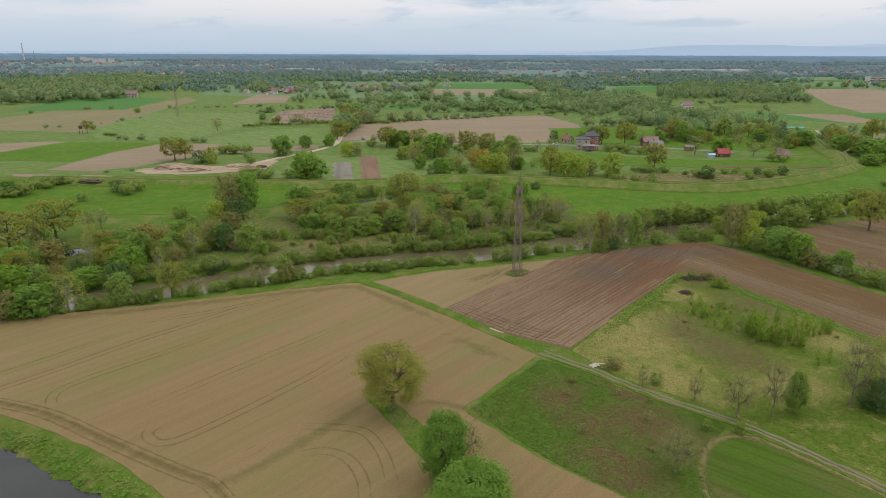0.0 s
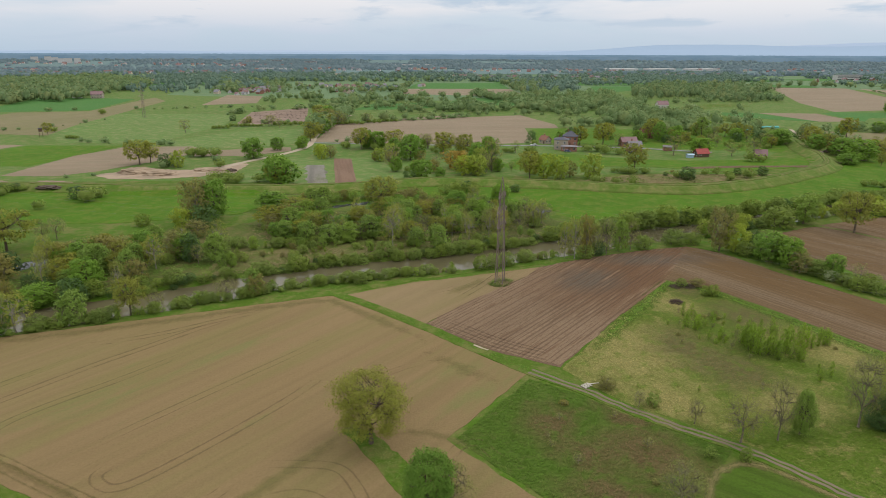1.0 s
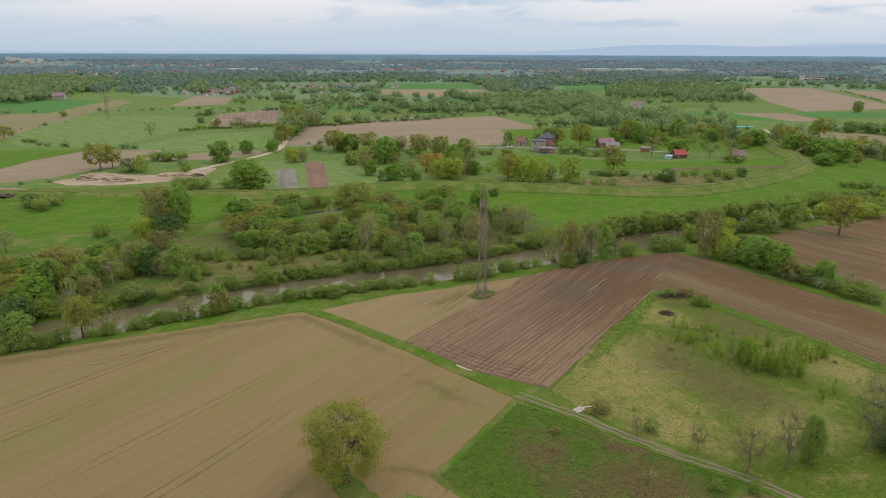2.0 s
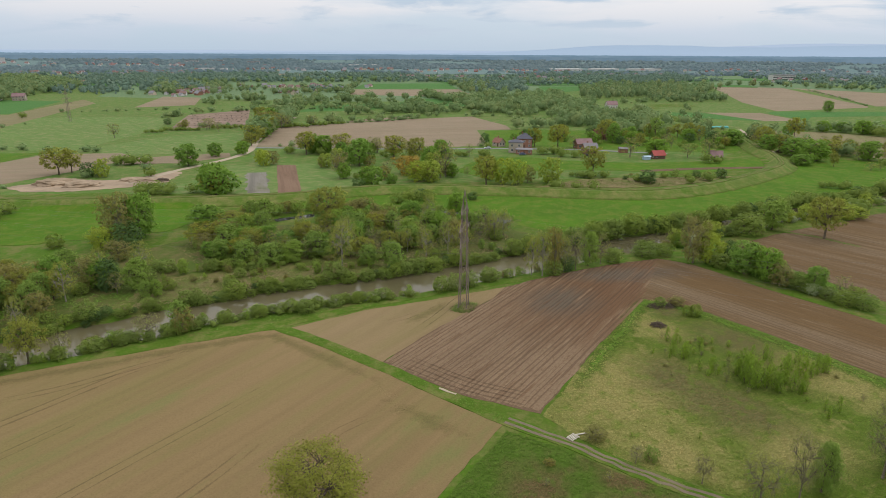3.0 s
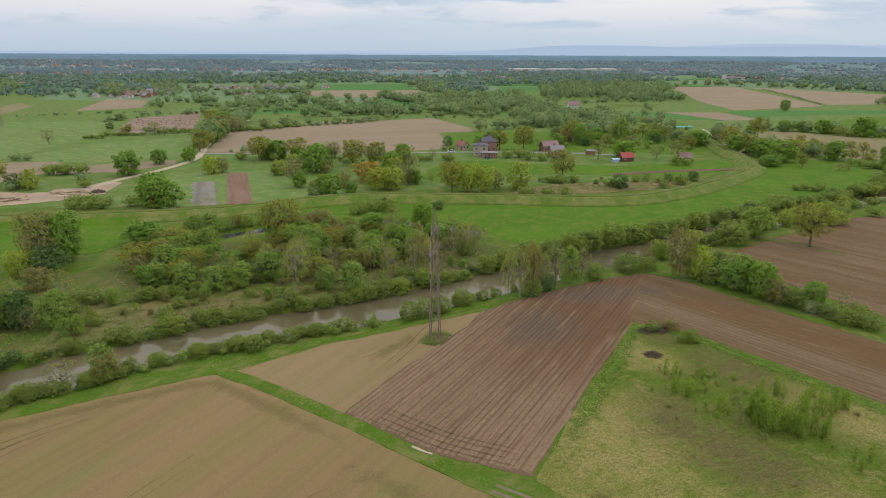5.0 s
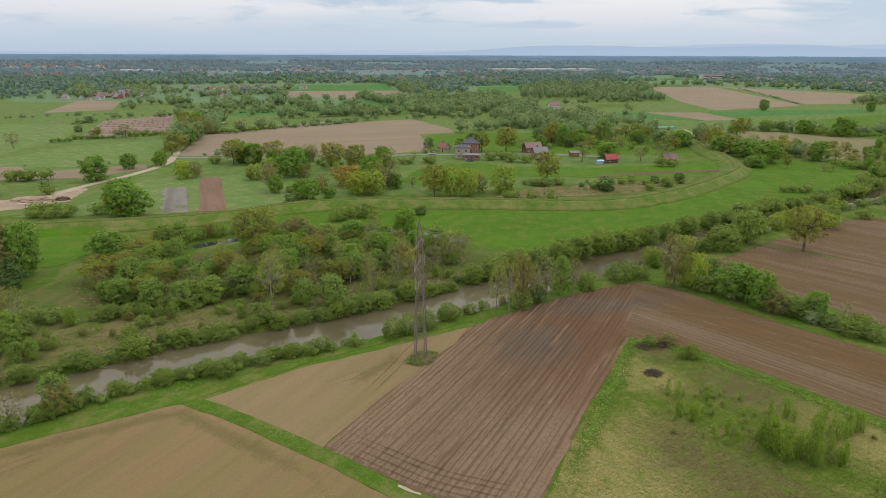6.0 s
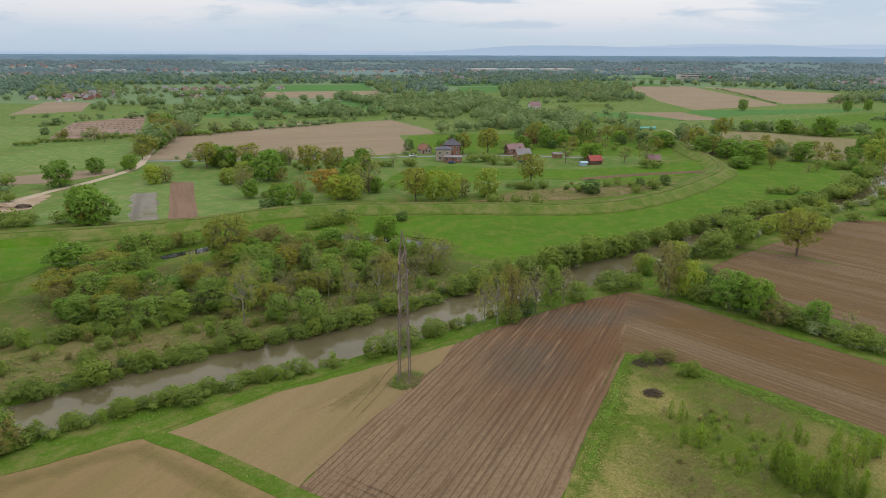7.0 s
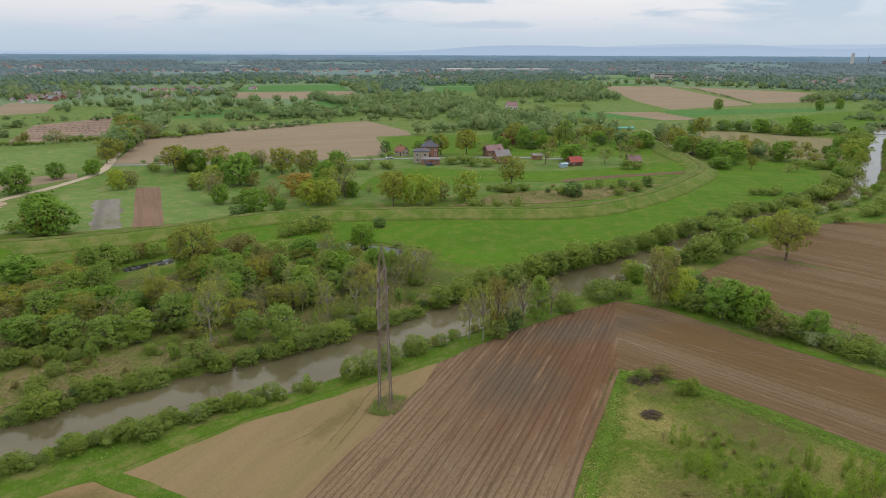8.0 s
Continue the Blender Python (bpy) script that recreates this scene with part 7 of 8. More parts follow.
for _end in (NEAR + LINE, NEAR - LINE):
    for _z, _r in ((15.6, 4.4), (19.4, 5.1), (23.2, 3.6)):
        for _s in (-1, 1):
            _v = pose(0, 0, 0, 0, 0, PYLON_TURN) @ Vector((_s * _r, 0, _z - 0.95))
            wire(NEAR + _v, _end + _v, 6.0)

# ---- farmhouses ----
M_brick = plain_material("red_brick_wall", (0.27, 0.135, 0.095), 0.9, 0.35, 0.6)
M_plaster = plain_material("pale_plaster", (0.36, 0.31, 0.245), 0.9, 0.3, 0.5)
M_white = plain_material("white_render", (0.52, 0.50, 0.46), 0.9, 0.2, 0.4)
M_slate = plain_material("dark_slate_roof", (0.085, 0.085, 0.105), 0.7, 0.35, 0.5)
M_greyroof = plain_material("weathered_sheet_roof", (0.20, 0.185, 0.19), 0.7, 0.35, 0.4)
M_redroof = plain_material("red_tile_roof", (0.30, 0.06, 0.05), 0.75, 0.3, 0.6)
M_rustroof = plain_material("orange_tile_roof", (0.225, 0.105, 0.072), 0.8, 0.35, 0.6)
M_pinkroof = plain_material("faded_red_roof", (0.235, 0.145, 0.145), 0.8, 0.35, 0.5)
M_timber = plain_material("dark_boarding", (0.12, 0.075, 0.05), 0.85, 0.35, 0.8)
M_pane = plain_material("window_glass", (0.03, 0.035, 0.04), 0.08, 0.05, 1, 0.0, 0.6)
M_frame = plain_material("white_window_frame", (0.62, 0.61, 0.58), 0.6, 0.1, 1)
M_bluesheet = plain_material("pale_blue_sheet", (0.33, 0.45, 0.53), 0.6, 0.2, 0.8)


def box(bm, x0, y0, z0, x1, y1, z1):
    m = Matrix.Translation(((x0 + x1) / 2, (y0 + y1) / 2, (z0 + z1) / 2)) @ Matrix.Diagonal((x1 - x0, y1 - y0, z1 - z0, 1))
    bmesh.ops.create_cube(bm, size=1, matrix=m)


def house(x, y, turn, length, depth, eave, ridge_z, wall, roof, label, hipped=False, storeys=2, chimneys=1, name="farmhouse", category="house", windows=True, group=""):
    """A house: walls, roof with overhang and thickness, chimneys, windows with frames and sills, a door."""
    root = new(name)
    root.matrix_basis = pose(x, y, z_at(x, y), 0, 0, turn)
    tagged(root, label, category, group)
    hl, hd, o = length / 2, depth / 2, 0.45
    bm = bmesh.new()
    box(bm, -hl, -hd, -0.3, hl, hd, eave)
    if not hipped:
        for s in (-1, 1):
            a = [bm.verts.new((s * (hl - t), e, z)) for t in (0, 0.3) for e, z in ((-hd, eave), (hd, eave), (0, ridge_z - 0.15))]
            bm.faces.new(a[:3])
            bm.faces.new(a[3:][::-1])
            for i in range(3):
                j = (i + 1) % 3
                bm.faces.new((a[i], a[j], a[3 + j], a[3 + i]))
        bmesh.ops.recalc_face_normals(bm, faces=bm.faces)
    part("wall", bm, wall, root)
    bm = bmesh.new()
    slope = (ridge_z - eave) / hd
    low = eave - o * slope
    inset = min(hl, hd) * 0.95 if hipped else -o
    for dz in (0.0, 0.18):
        top = [bm.verts.new(p) for p in ((-hl - o, -hd - o, low + dz), (hl + o, -hd - o, low + dz), (hl + o, hd + o, low + dz), (-hl - o, hd + o, low + dz), (-hl + inset, 0, ridge_z + dz), (hl - inset, 0, ridge_z + dz))]
        for f in ((0, 1, 5, 4), (2, 3, 4, 5)) + (((1, 2, 5), (3, 0, 4)) if hipped else ()):
            bm.faces.new([top[i] for i in f])
    bm.verts.ensure_lookup_table()
    rim = (0, 1, 2, 3) if hipped else (0, 1, 5, 2, 3, 4)
    for i, j in zip(rim, rim[1:] + rim[:1]):
        bm.faces.new((bm.verts[i], bm.verts[j], bm.verts[6 + j], bm.verts[6 + i]))
    bmesh.ops.recalc_face_normals(bm, faces=bm.faces)
    rf = part("roof", bm, roof, root)
    for c in range(chimneys):
        bm = bmesh.new()
        cx = -hl * 0.35 + c * hl * 0.7
        box(bm, cx - 0.35, 0.15, ridge_z - 1.0, cx + 0.35, 0.75, ridge_z + 1.0)
        box(bm, cx - 0.42, 0.08, ridge_z + 1.0, cx + 0.42, 0.82, ridge_z + 1.15)
        part("chimney", bm, M_brick, rf)
    if not windows:
        return root
    for side in (-1, 1):
        for fl in range(storeys):
            zc = 1.7 + fl * 2.8
            if zc + 0.7 > eave:
                continue
            n = max(2, int(length / 3))
            for i in range(n):
                wx = -hl + length * (i + 0.5) / n
                if side == -1 and fl == 0 and i == n // 2:
                    bm = bmesh.new()
                    box(bm, wx - 0.5, side * hd - 0.04, 0.0, wx + 0.5, side * hd + 0.04, 2.1)
                    part("door", bm, M_timber, root, "dark wooden door")
                    continue
                bm = bmesh.new()
                box(bm, wx - 0.62, side * hd - 0.03, zc - 0.75, wx + 0.62, side * hd + 0.03, zc + 0.75)
                wd = part("window", bm, M_frame, root)
                bm = bmesh.new()
                for e in (-1, 1):
                    box(bm, wx + e * 0.28 - 0.24, side * hd - 0.04, zc - 0.66, wx + e * 0.28 + 0.24, side * hd + 0.04, zc + 0.66)
                part("pane", bm, M_pane, wd)
        for fl in range(storeys):
            zc = 1.7 + fl * 2.8
            if zc + 0.7 > eave:
                continue
            for i in range(2):
                wy = -hd + depth * (i + 0.5) / 2
                bm = bmesh.new()
                box(bm, side * hl - 0.03, wy - 0.55, zc - 0.75, side * hl + 0.03, wy + 0.55, zc + 0.75)
                wd = part("window", bm, M_frame, root)
                bm = bmesh.new()
                box(bm, side * hl - 0.04, wy - 0.46, zc - 0.66, side * hl + 0.04, wy + 0.46, zc + 0.66)
                part("pane", bm, M_pane, wd)
    return root


house(91, 430, -14, 9.5, 9, 6.2, 9.2, M_brick, M_slate, "square red-brick house with a dark pyramid roof", True)
house(81, 410, -14, 8.5, 7, 6.4, 7.6, M_plaster, M_slate, "pale plastered two-storey house with low dark roof", True)
house(84.5, 402.5, -14, 9.5, 5, 2.9, 3.5, M_brick, M_greyroof, "low brick annex with a flat grey roof", True, 1, 0, "annex", "building")
house(75.5, 437, -60, 6.8, 5, 2.8, 5.2, M_plaster, M_rustroof, "small white cottage with an orange tile roof", False, 1)
house(125, 402, 4, 8.2, 6.4, 3.4, 6.2, M_brick, M_greyroof, "brick farmhouse with a weathered grey roof")
house(128, 424, 4, 10, 6.5, 3.4, 6.0, M_brick, M_pinkroof, "brick barn with a faded pinkish roof", False, 1, 0, "barn", "building")
house(155, 467, 10, 11, 7, 3.6, 7.2, M_brick, M_rustroof, "brick house with an orange tile roof among trees", False, 1)
house(158, 379, 8, 7.2, 5, 2.4, 4.7, M_timber, M_redroof, "low timber shed with a bright red roof", False, 1, 0, "shed", "building")
house(150, 375.5, 8, 3.6, 2.6, 1.8, 2.2, M_bluesheet, M_bluesheet, "small pale blue metal shed", False, 1, 0, "shed", "building", False)
house(191, 374, -20, 6.2, 5, 2.3, 5.0, M_timber, M_pinkroof, "dark brown barn with a steep brown roof", False, 1, 0, "barn", "building")
house(147, 404, -8, 5, 4, 2.4, 3.2, M_brick, M_greyroof, "small brick outbuilding with a lean grey roof", False, 1, 0, "outbuilding", "building", False)
house(259, 731, 5, 12, 8, 4.2, 8.0, M_white, M_pinkroof, "white house with a dull red roof beside the wood")
house(-441, 875, 10, 14, 9, 5.4, 9.0, M_plaster, M_pinkroof, "cream farmhouse at the edge of the wood")
house(-470, 880, 10, 10, 7, 3.4, 6.0, M_white, M_greyroof, "white farm building at the edge of the wood", False, 1)

M_carpaint = plain_material("silver_car_paint", (0.62, 0.63, 0.64), 0.3, 0.05, 1, 0.2, 0.5)
M_bluepaint = plain_material("dark_blue_car_paint", (0.03, 0.05, 0.14), 0.3, 0.05, 1, 0.1, 0.5)
M_tyre = plain_material("black_rubber", (0.02, 0.02, 0.02), 0.9, 0.2, 3)


def car(x, y, turn, paint, label):
    root = new("car")
    root.matrix_basis = pose(x, y, z_at(x, y) + 0.12, 0, 0, turn)
    tagged(root, label, "car")
    bm = bmesh.new()
    prof = [(-2.1, 0.35), (-2.15, 0.8), (-1.9, 0.95), (-1.2, 1.0), (1.0, 0.95), (1.9, 0.8), (2.1, 0.6), (2.05, 0.35)]
    a, b = ([bm.verts.new((px, s * 0.85, pz)) for px, pz in prof] for s in (-1, 1))
    a, b = list(a), list(b)
    bm.faces.new(a)
    bm.faces.new(b[::-1])
    for i in range(len(prof)):
        j = (i + 1) % len(prof)
        bm.faces.new((a[j], a[i], b[i], b[j]))
    bmesh.ops.recalc_face_normals(bm, faces=bm.faces)
    part("body", bm, paint, root)
    bm = bmesh.new()
    lo = [bm.verts.new((px, py, 0.95)) for px, py in ((-1.8, -0.78), (1.0, -0.78), (1.0, 0.78), (-1.8, 0.78))]
    hi = [bm.verts.new((px, py, 1.42)) for px, py in ((-1.4, -0.62), (0.35, -0.62), (0.35, 0.62), (-1.4, 0.62))]
    bm.faces.new(hi)
    for i in range(4):
        j = (i + 1) % 4
        bm.faces.new((lo[i], lo[j], hi[j], hi[i]))
    cabin = part("cabin", bm, M_pane, root, "dark glazed cabin")
    bm = bmesh.new()
    box(bm, -1.4, -0.63, 1.41, 0.36, 0.63, 1.46)
    part("car_roof", bm, paint, cabin)
    for wx in (-1.3, 1.3):
        for s in (-1, 1):
            bm = bmesh.new()
            bmesh.ops.create_cone(bm, cap_ends=True, segments=14, radius1=0.33, radius2=0.33, depth=0.22, matrix=pose(wx, s * 0.78, 0.33, 90))
            wh = part("wheel", bm, M_tyre, root)
            bm = bmesh.new()
            bmesh.ops.create_cone(bm, cap_ends=True, segments=10, radius1=0.19, radius2=0.19, depth=0.24, matrix=pose(wx, s * 0.78, 0.33, 90))
            part("rim", bm, M_carpaint, wh)


car(66, 425, 178, M_carpaint, "silver car driving on the narrow village road")
car(82.5, 397, 10, M_bluepaint, "dark blue car parked before the annex")
car(121, 394, 80, M_bluepaint, "dark car parked by the brick farmhouse")

# ---- hide, covers and bridge ----
M_turquoise = plain_material("turquoise_tarpaulin", (0.10, 0.36, 0.31), 0.6, 0.25, 0.8)


def hide(x, y, label):
    """A boarded shooting hide on four posts with a ladder."""
    root = new("hunting_hide")
    root.matrix_basis = pose(x, y, 0, 0, 0, 25)
    tagged(root, label, "hide")
    for sx in (-1, 1):
        for sy in (-1, 1):
            bm = bmesh.new()
            bar(bm, (sx * 1.1, sy * 1.1, -0.2), (sx * 0.9, sy * 0.9, 4.2), 0.09)
            part("post", bm, M_timber, root)
    bm = bmesh.new()
    box(bm, -1.1, -1.1, 4.0, 1.1, 1.1, 6.2)
    part("cabin", bm, M_timber, root)
    bm = bmesh.new()
    box(bm, -1.4, -1.4, 6.2, 1.4, 1.4, 6.4)
    part("roof", bm, M_slate, root)
    for i in range(9):
        bm = bmesh.new()
        bar(bm, (-0.3, -1.9 + i * 0.09, 0.4 + i * 0.42), (0.3, -1.9 + i * 0.09, 0.4 + i * 0.42), 0.03)
        part("rung", bm, M_timber, root)


hide(-279, 468, "dark boarded shooting hide on posts beside the field")


def cover(x, y, turn, length, label):
    """A low garden frame covered with a sagging sheet."""
    bm = bmesh.new()
    n = 10
    rows = []
    for i in range(n + 1):
        u = -length / 2 + length * i / n
        sag = 0.12 * math.cos(i * 2.1)
        rows.append([bm.verts.new((u, v, z)) for v, z in ((-1.3, 0), (-1.2, 1.0 + sag), (0, 1.7 + sag), (1.2, 1.0 + sag), (1.3, 0))])
    for a, b in zip(rows, rows[1:]):
        for j in range(4):
            bm.faces.new((a[j], b[j], b[j + 1], a[j + 1]))
    bm.faces.new(rows[0])
    bm.faces.new(rows[-1][::-1])
    me = bpy.data.meshes.new("tarpaulin_cover")
    bm.to_mesh(me)
    bm.free()
    me.materials.append(M_turquoise)
    ob = new("tarpaulin_cover", me)
    ob.matrix_basis = pose(x, y, z_at(x, y), 0, 0, turn)
    tagged(ob, label, "cover")


cover(247, 509, 5, 14, "low turquoise tarpaulin cover in the garden")
cover(268, 512, 0, 14, "low turquoise tarpaulin cover in the garden")


def bridge(x, y, turn, length):
    root = new("footbridge")
    root.matrix_basis = pose(x, y, 0.4, 0, 0, turn)
    tagged(root, "narrow dark footbridge across the river", "bridge")
    bm = bmesh.new()
    box(bm, -length / 2, -1.2, 0, length / 2, 1.2, 0.4)
    part("deck", bm, M_concrete, root)
    for s in (-1, 1):
        bm = bmesh.new()
        box(bm, -length / 2, s * 1.15 - 0.04, 1.35, length / 2, s * 1.15 + 0.04, 1.45)
        part("handrail", bm, M_steel, root)
        for i in range(13):
            bm = bmesh.new()
            u = -length / 2 + 0.2 + (length - 0.4) * i / 12
            box(bm, u - 0.05, s * 1.15 - 0.05, 0.4, u + 0.05, s * 1.15 + 0.05, 1.35)
            part("post", bm, M_steel, root)
    for u in (-length / 4, length / 4):
        bm = bmesh.new()
        box(bm, u - 0.4, -1.1, -2.5, u + 0.4, 1.1, 0)
        part("pier", bm, M_concrete, root)


bridge(469, 467, -50, 24)

# ---- heaps and rubble ----
def heap(name, x, y, sx, sy, h, material, label, seed, category="heap"):
    """An uneven mound."""
    bm = bmesh.new()
    bmesh.ops.create_icosphere(bm, subdivisions=4, radius=1)
    for v in bm.verts:
        n = noise.fractal(v.co * 2.2 + Vector((seed, seed * 2, 0)), 1.0, 2.0, 4)
        v.co *= 1 + 0.35 * n
        v.co = Vector((v.co.x * sx, v.co.y * sy, max(v.co.z, -0.15) * h))
    me = bpy.data.meshes.new(name)
    bm.to_mesh(me)
    bm.free()
    me.materials.append(material)
    ob = new(name, me)
    ob.location = (x, y, z_at(x, y) - 0.05)
    return tagged(ob, label, category)


M_brush = plain_material("dead_brushwood", (0.115, 0.085, 0.062), 0.95, 0.6, 1.4)
M_earth = plain_material("dug_earth", (0.20, 0.145, 0.10), 0.95, 0.45, 0.5)
def brush(x, y, sx, sy, h, count, label, seed):
    """A tangled pile of dead branches."""
    rnd = random.Random(seed)
    verts, faces = [], []
    for _ in range(count):
        a, r = rnd.uniform(0, 6.28), math.sqrt(rnd.random())
        px, py = math.cos(a) * r * sx, math.sin(a) * r * sy
        pz = (1 - r * r) * h * rnd.uniform(0.1, 1.0)
        b, t, n = rnd.uniform(0, 6.28), rnd.uniform(-0.15, 0.5), rnd.uniform(0.5, 1.6)
        d = np.array([math.cos(b) * math.cos(t), math.sin(b) * math.cos(t), math.sin(t)]) * n / 2
        tube(verts, faces, np.array([px, py, pz + 0.1]) - d, np.array([px, py, pz + 0.1]) + d, 0.05, 0.015, 3)
    ob = link_mesh("brush_pile", verts, faces, M_brush)
    ob.location = (x, y, z_at(x, y))
    tagged(ob, label, "brushwood", kind="stuff")


brush(39.5, 251, 4.6, 2.2, 1.5, 260, "tangled heap of dark dead brushwood by the pool", 3)
brush(57.5, 150.3, 1.7, 1.3, 0.9, 170, "burnt dark brush heap in the meadow", 5)
brush(63, 161, 3.6, 1.8, 0.8, 240, "low tangle of dark twigs at the field corner", 6)
heap("earth_heap", 249, 398, 5, 3, 1.6, M_brush, "heap of dark cut brush beside the track", 7)
heap("earth_heap", 262, 425, 4, 3, 1.5, M_brush, "heap of dark cut brush beside the track", 8)
heap("earth_heap", 244, 366, 5, 2, 1.3, M_earth, "heap of dug earth beside the track", 9)
heap("sand_heap", -150, 326, 9, 5, 2.6, M_sandpit, "pale sand heap in the excavation yard", 10)
heap("sand_heap", -136, 322, 8, 5, 2.0, M_sandpit, "low pale sand heap in the excavation yard", 11)
heap("sand_heap", -116, 332, 8, 4, 1.6, M_sandpit, "reddish sand heap beside the lane", 12)
heap("rubble_heap", -104, 331, 3, 2, 1.5, M_brush, "dark rubble heap beside the lane", 13)
heap("brush_pile", -168, 283, 6, 2.5, 1.2, M_brush, "dark brush pile on the meadow", 16)

M_paleboard = plain_material("bleached_boards", (0.46, 0.42, 0.34), 0.85, 0.2, 1.5)
pallet = new("wooden_pallet")
pallet.matrix_basis = pose(25.9, 110.0, 0.16, 0, 0, 35)
tagged(pallet, "broken pale wooden pallet lying beside the track", "pallet")
for _i in range(5):
    bm = bmesh.new()
    box(bm, -0.9, -0.55 + _i * 0.27, 0.12, 0.9, -0.4 + _i * 0.27, 0.16)
    part("board", bm, M_paleboard, pallet)
for _i in range(3):
    bm = bmesh.new()
    box(bm, -0.85 + _i * 0.78, -0.6, 0.0, -0.72 + _i * 0.78, 0.68, 0.12)
    part("bearer", bm, M_paleboard, pallet)
plank = new("plank")
plank.matrix_basis = pose(27.4, 110.9, 0.14, 0, 4, 15)
tagged(plank, "pale plank dropped beside the track", "plank")
bm = bmesh.new()
box(bm, -1.1, -0.12, 0, 1.1, 0.12, 0.09)
part("board", bm, M_paleboard, plank)
plot("pale_puddle", [(6.6, 127.6), (8.0, 126.3), (9.4, 125.2), (9.2, 124.8), (7.8, 125.8), (6.4, 127.2)], M_lane, "bleached bare strip beside the track", "ground", 0.16, 0, 0.8, 0.15, True)

_rh = random.Random(8)
_hv, _hf = [], []
for _i in range(7):
    for _j in range(16):
        if _rh.random() < 0.25:
            continue
        _u, _v = (_j + _rh.uniform(0.1, 0.9)) / 16, (_i + 0.5) / 7
        _x, _y = -170 + 50 * _u - 12 * _v + 26 * _u * _v, 560 + 20 * _u + 105 * _v + 20 * _u * _v
        _k, _w = len(_hv), _rh.uniform(0.5, 1.0)
        _hv += [(_x - _w, _y - 0.6, 0.03), (_x + _w, _y - 0.6, 0.03), (_x + _w, _y + 0.6, 0.03), (_x - _w, _y + 0.6, 0.03), (_x - _w * 0.5, _y, _rh.uniform(0.3, 0.6)), (_x + _w * 0.5, _y, _rh.uniform(0.3, 0.6))]
        _hf += [(_k, _k + 1, _k + 5, _k + 4), (_k + 2, _k + 3, _k + 4, _k + 5), (_k + 1, _k + 2, _k + 5), (_k + 3, _k, _k + 4)]
tagged(link_mesh("manure_heaps", _hv, _hf, M_brush), "rows of small dark heaps on the tilled allotment field", "heap", kind="stuff")

# ---- village and town ----
M_townwhite = plain_material("town_render", (0.47, 0.46, 0.44), 0.9, 0.15, 0.05)
M_towncream = plain_material("town_cream", (0.48, 0.41, 0.31), 0.9, 0.15, 0.05)
M_towngrey = plain_material("town_grey_roof", (0.21, 0.20, 0.21), 0.8, 0.2, 0.05)
# red roof tile, greyed by haze mixed into its colour
M_townred = plain_material("hazed_red_roof", (0.218, 0.138, 0.122), 0.8, 0.25, 0.05)
VILLAGE = {}


def village_house(x, y, turn, scale_by, wall, roof, label, group):
    """A small gabled house, its meshes shared by all of its look."""
    key = (wall.name, roof.name)
    if key not in VILLAGE:
        bw, br = bmesh.new(), bmesh.new()
        box(bw, -5, -4, -0.3, 5, 4, 3.6)
        for s in (-1, 1):
            bw.faces.new([bw.verts.new(p) for p in ((s * 5, -4, 3.6), (s * 5, 4, 3.6), (s * 5, 0, 7.3))])
        rv = [br.verts.new((x, y, z + dz)) for dz in (0.0, 0.3) for x, y, z in ((-5.5, -4.6, 3.2), (5.5, -4.6, 3.2), (5.5, 4.6, 3.2), (-5.5, 4.6, 3.2), (-5.5, 0, 7.45), (5.5, 0, 7.45))]
        for q in ((0, 1, 5, 4), (2, 3, 4, 5), (6, 7, 11, 10), (8, 9, 10, 11), (0, 1, 7, 6), (2, 3, 9, 8), (1, 5, 11, 7), (5, 2, 8, 11), (3, 4, 10, 9), (4, 0, 6, 10)):
            br.faces.new([rv[i] for i in q])
        bc = bmesh.new()
        box(bc, 1.5, 0.4, 5.5, 2.3, 1.1, 8.8)
        made = []
        for nm, b, m in (("wall", bw, wall), ("roof", br, roof), ("chimney", bc, M_brick)):
            me = bpy.data.meshes.new("village_" + nm)
            bmesh.ops.recalc_face_normals(b, faces=b.faces[:])
            b.to_mesh(me)
            b.free()
            me.materials.append(m)
            made.append((nm, me))
        VILLAGE[key] = made
    root = new("village_house")
    root.matrix_basis = pose(x, y, z_at(x, y), 0, 0, turn) @ Matrix.Diagonal((scale_by, scale_by, scale_by * 0.95, 1))
    tagged(root, label, "house", group)
    for nm, me in VILLAGE[key]:
        new(nm, me).parent = root


WALLS = [(M_townwhite, "white"), (M_townwhite, "white"), (M_towncream, "cream"), (M_brick, "brick")]
ROOFS = [(M_townred, "red"), (M_towngrey, "grey"), (M_towngrey, "grey"), (M_pinkroof, "dull red")]


def village(cx, cy, rx, ry, count, seed, group, big=1.0):
    rnd = random.Random(seed)
    for _ in range(count):
        x, y = cx + rnd.gauss(0, 0.5) * rx, cy + rnd.gauss(0, 0.5) * ry
        (w, wn_), (r, rn_) = rnd.choice(WALLS), rnd.choice(ROOFS)
        village_house(x, y, rnd.choice((0, 90, 20, -30)) + rnd.uniform(-10, 10), big * rnd.uniform(0.55, 0.9), w, r, "%s village house with a %s gable roof" % (wn_, rn_), group)


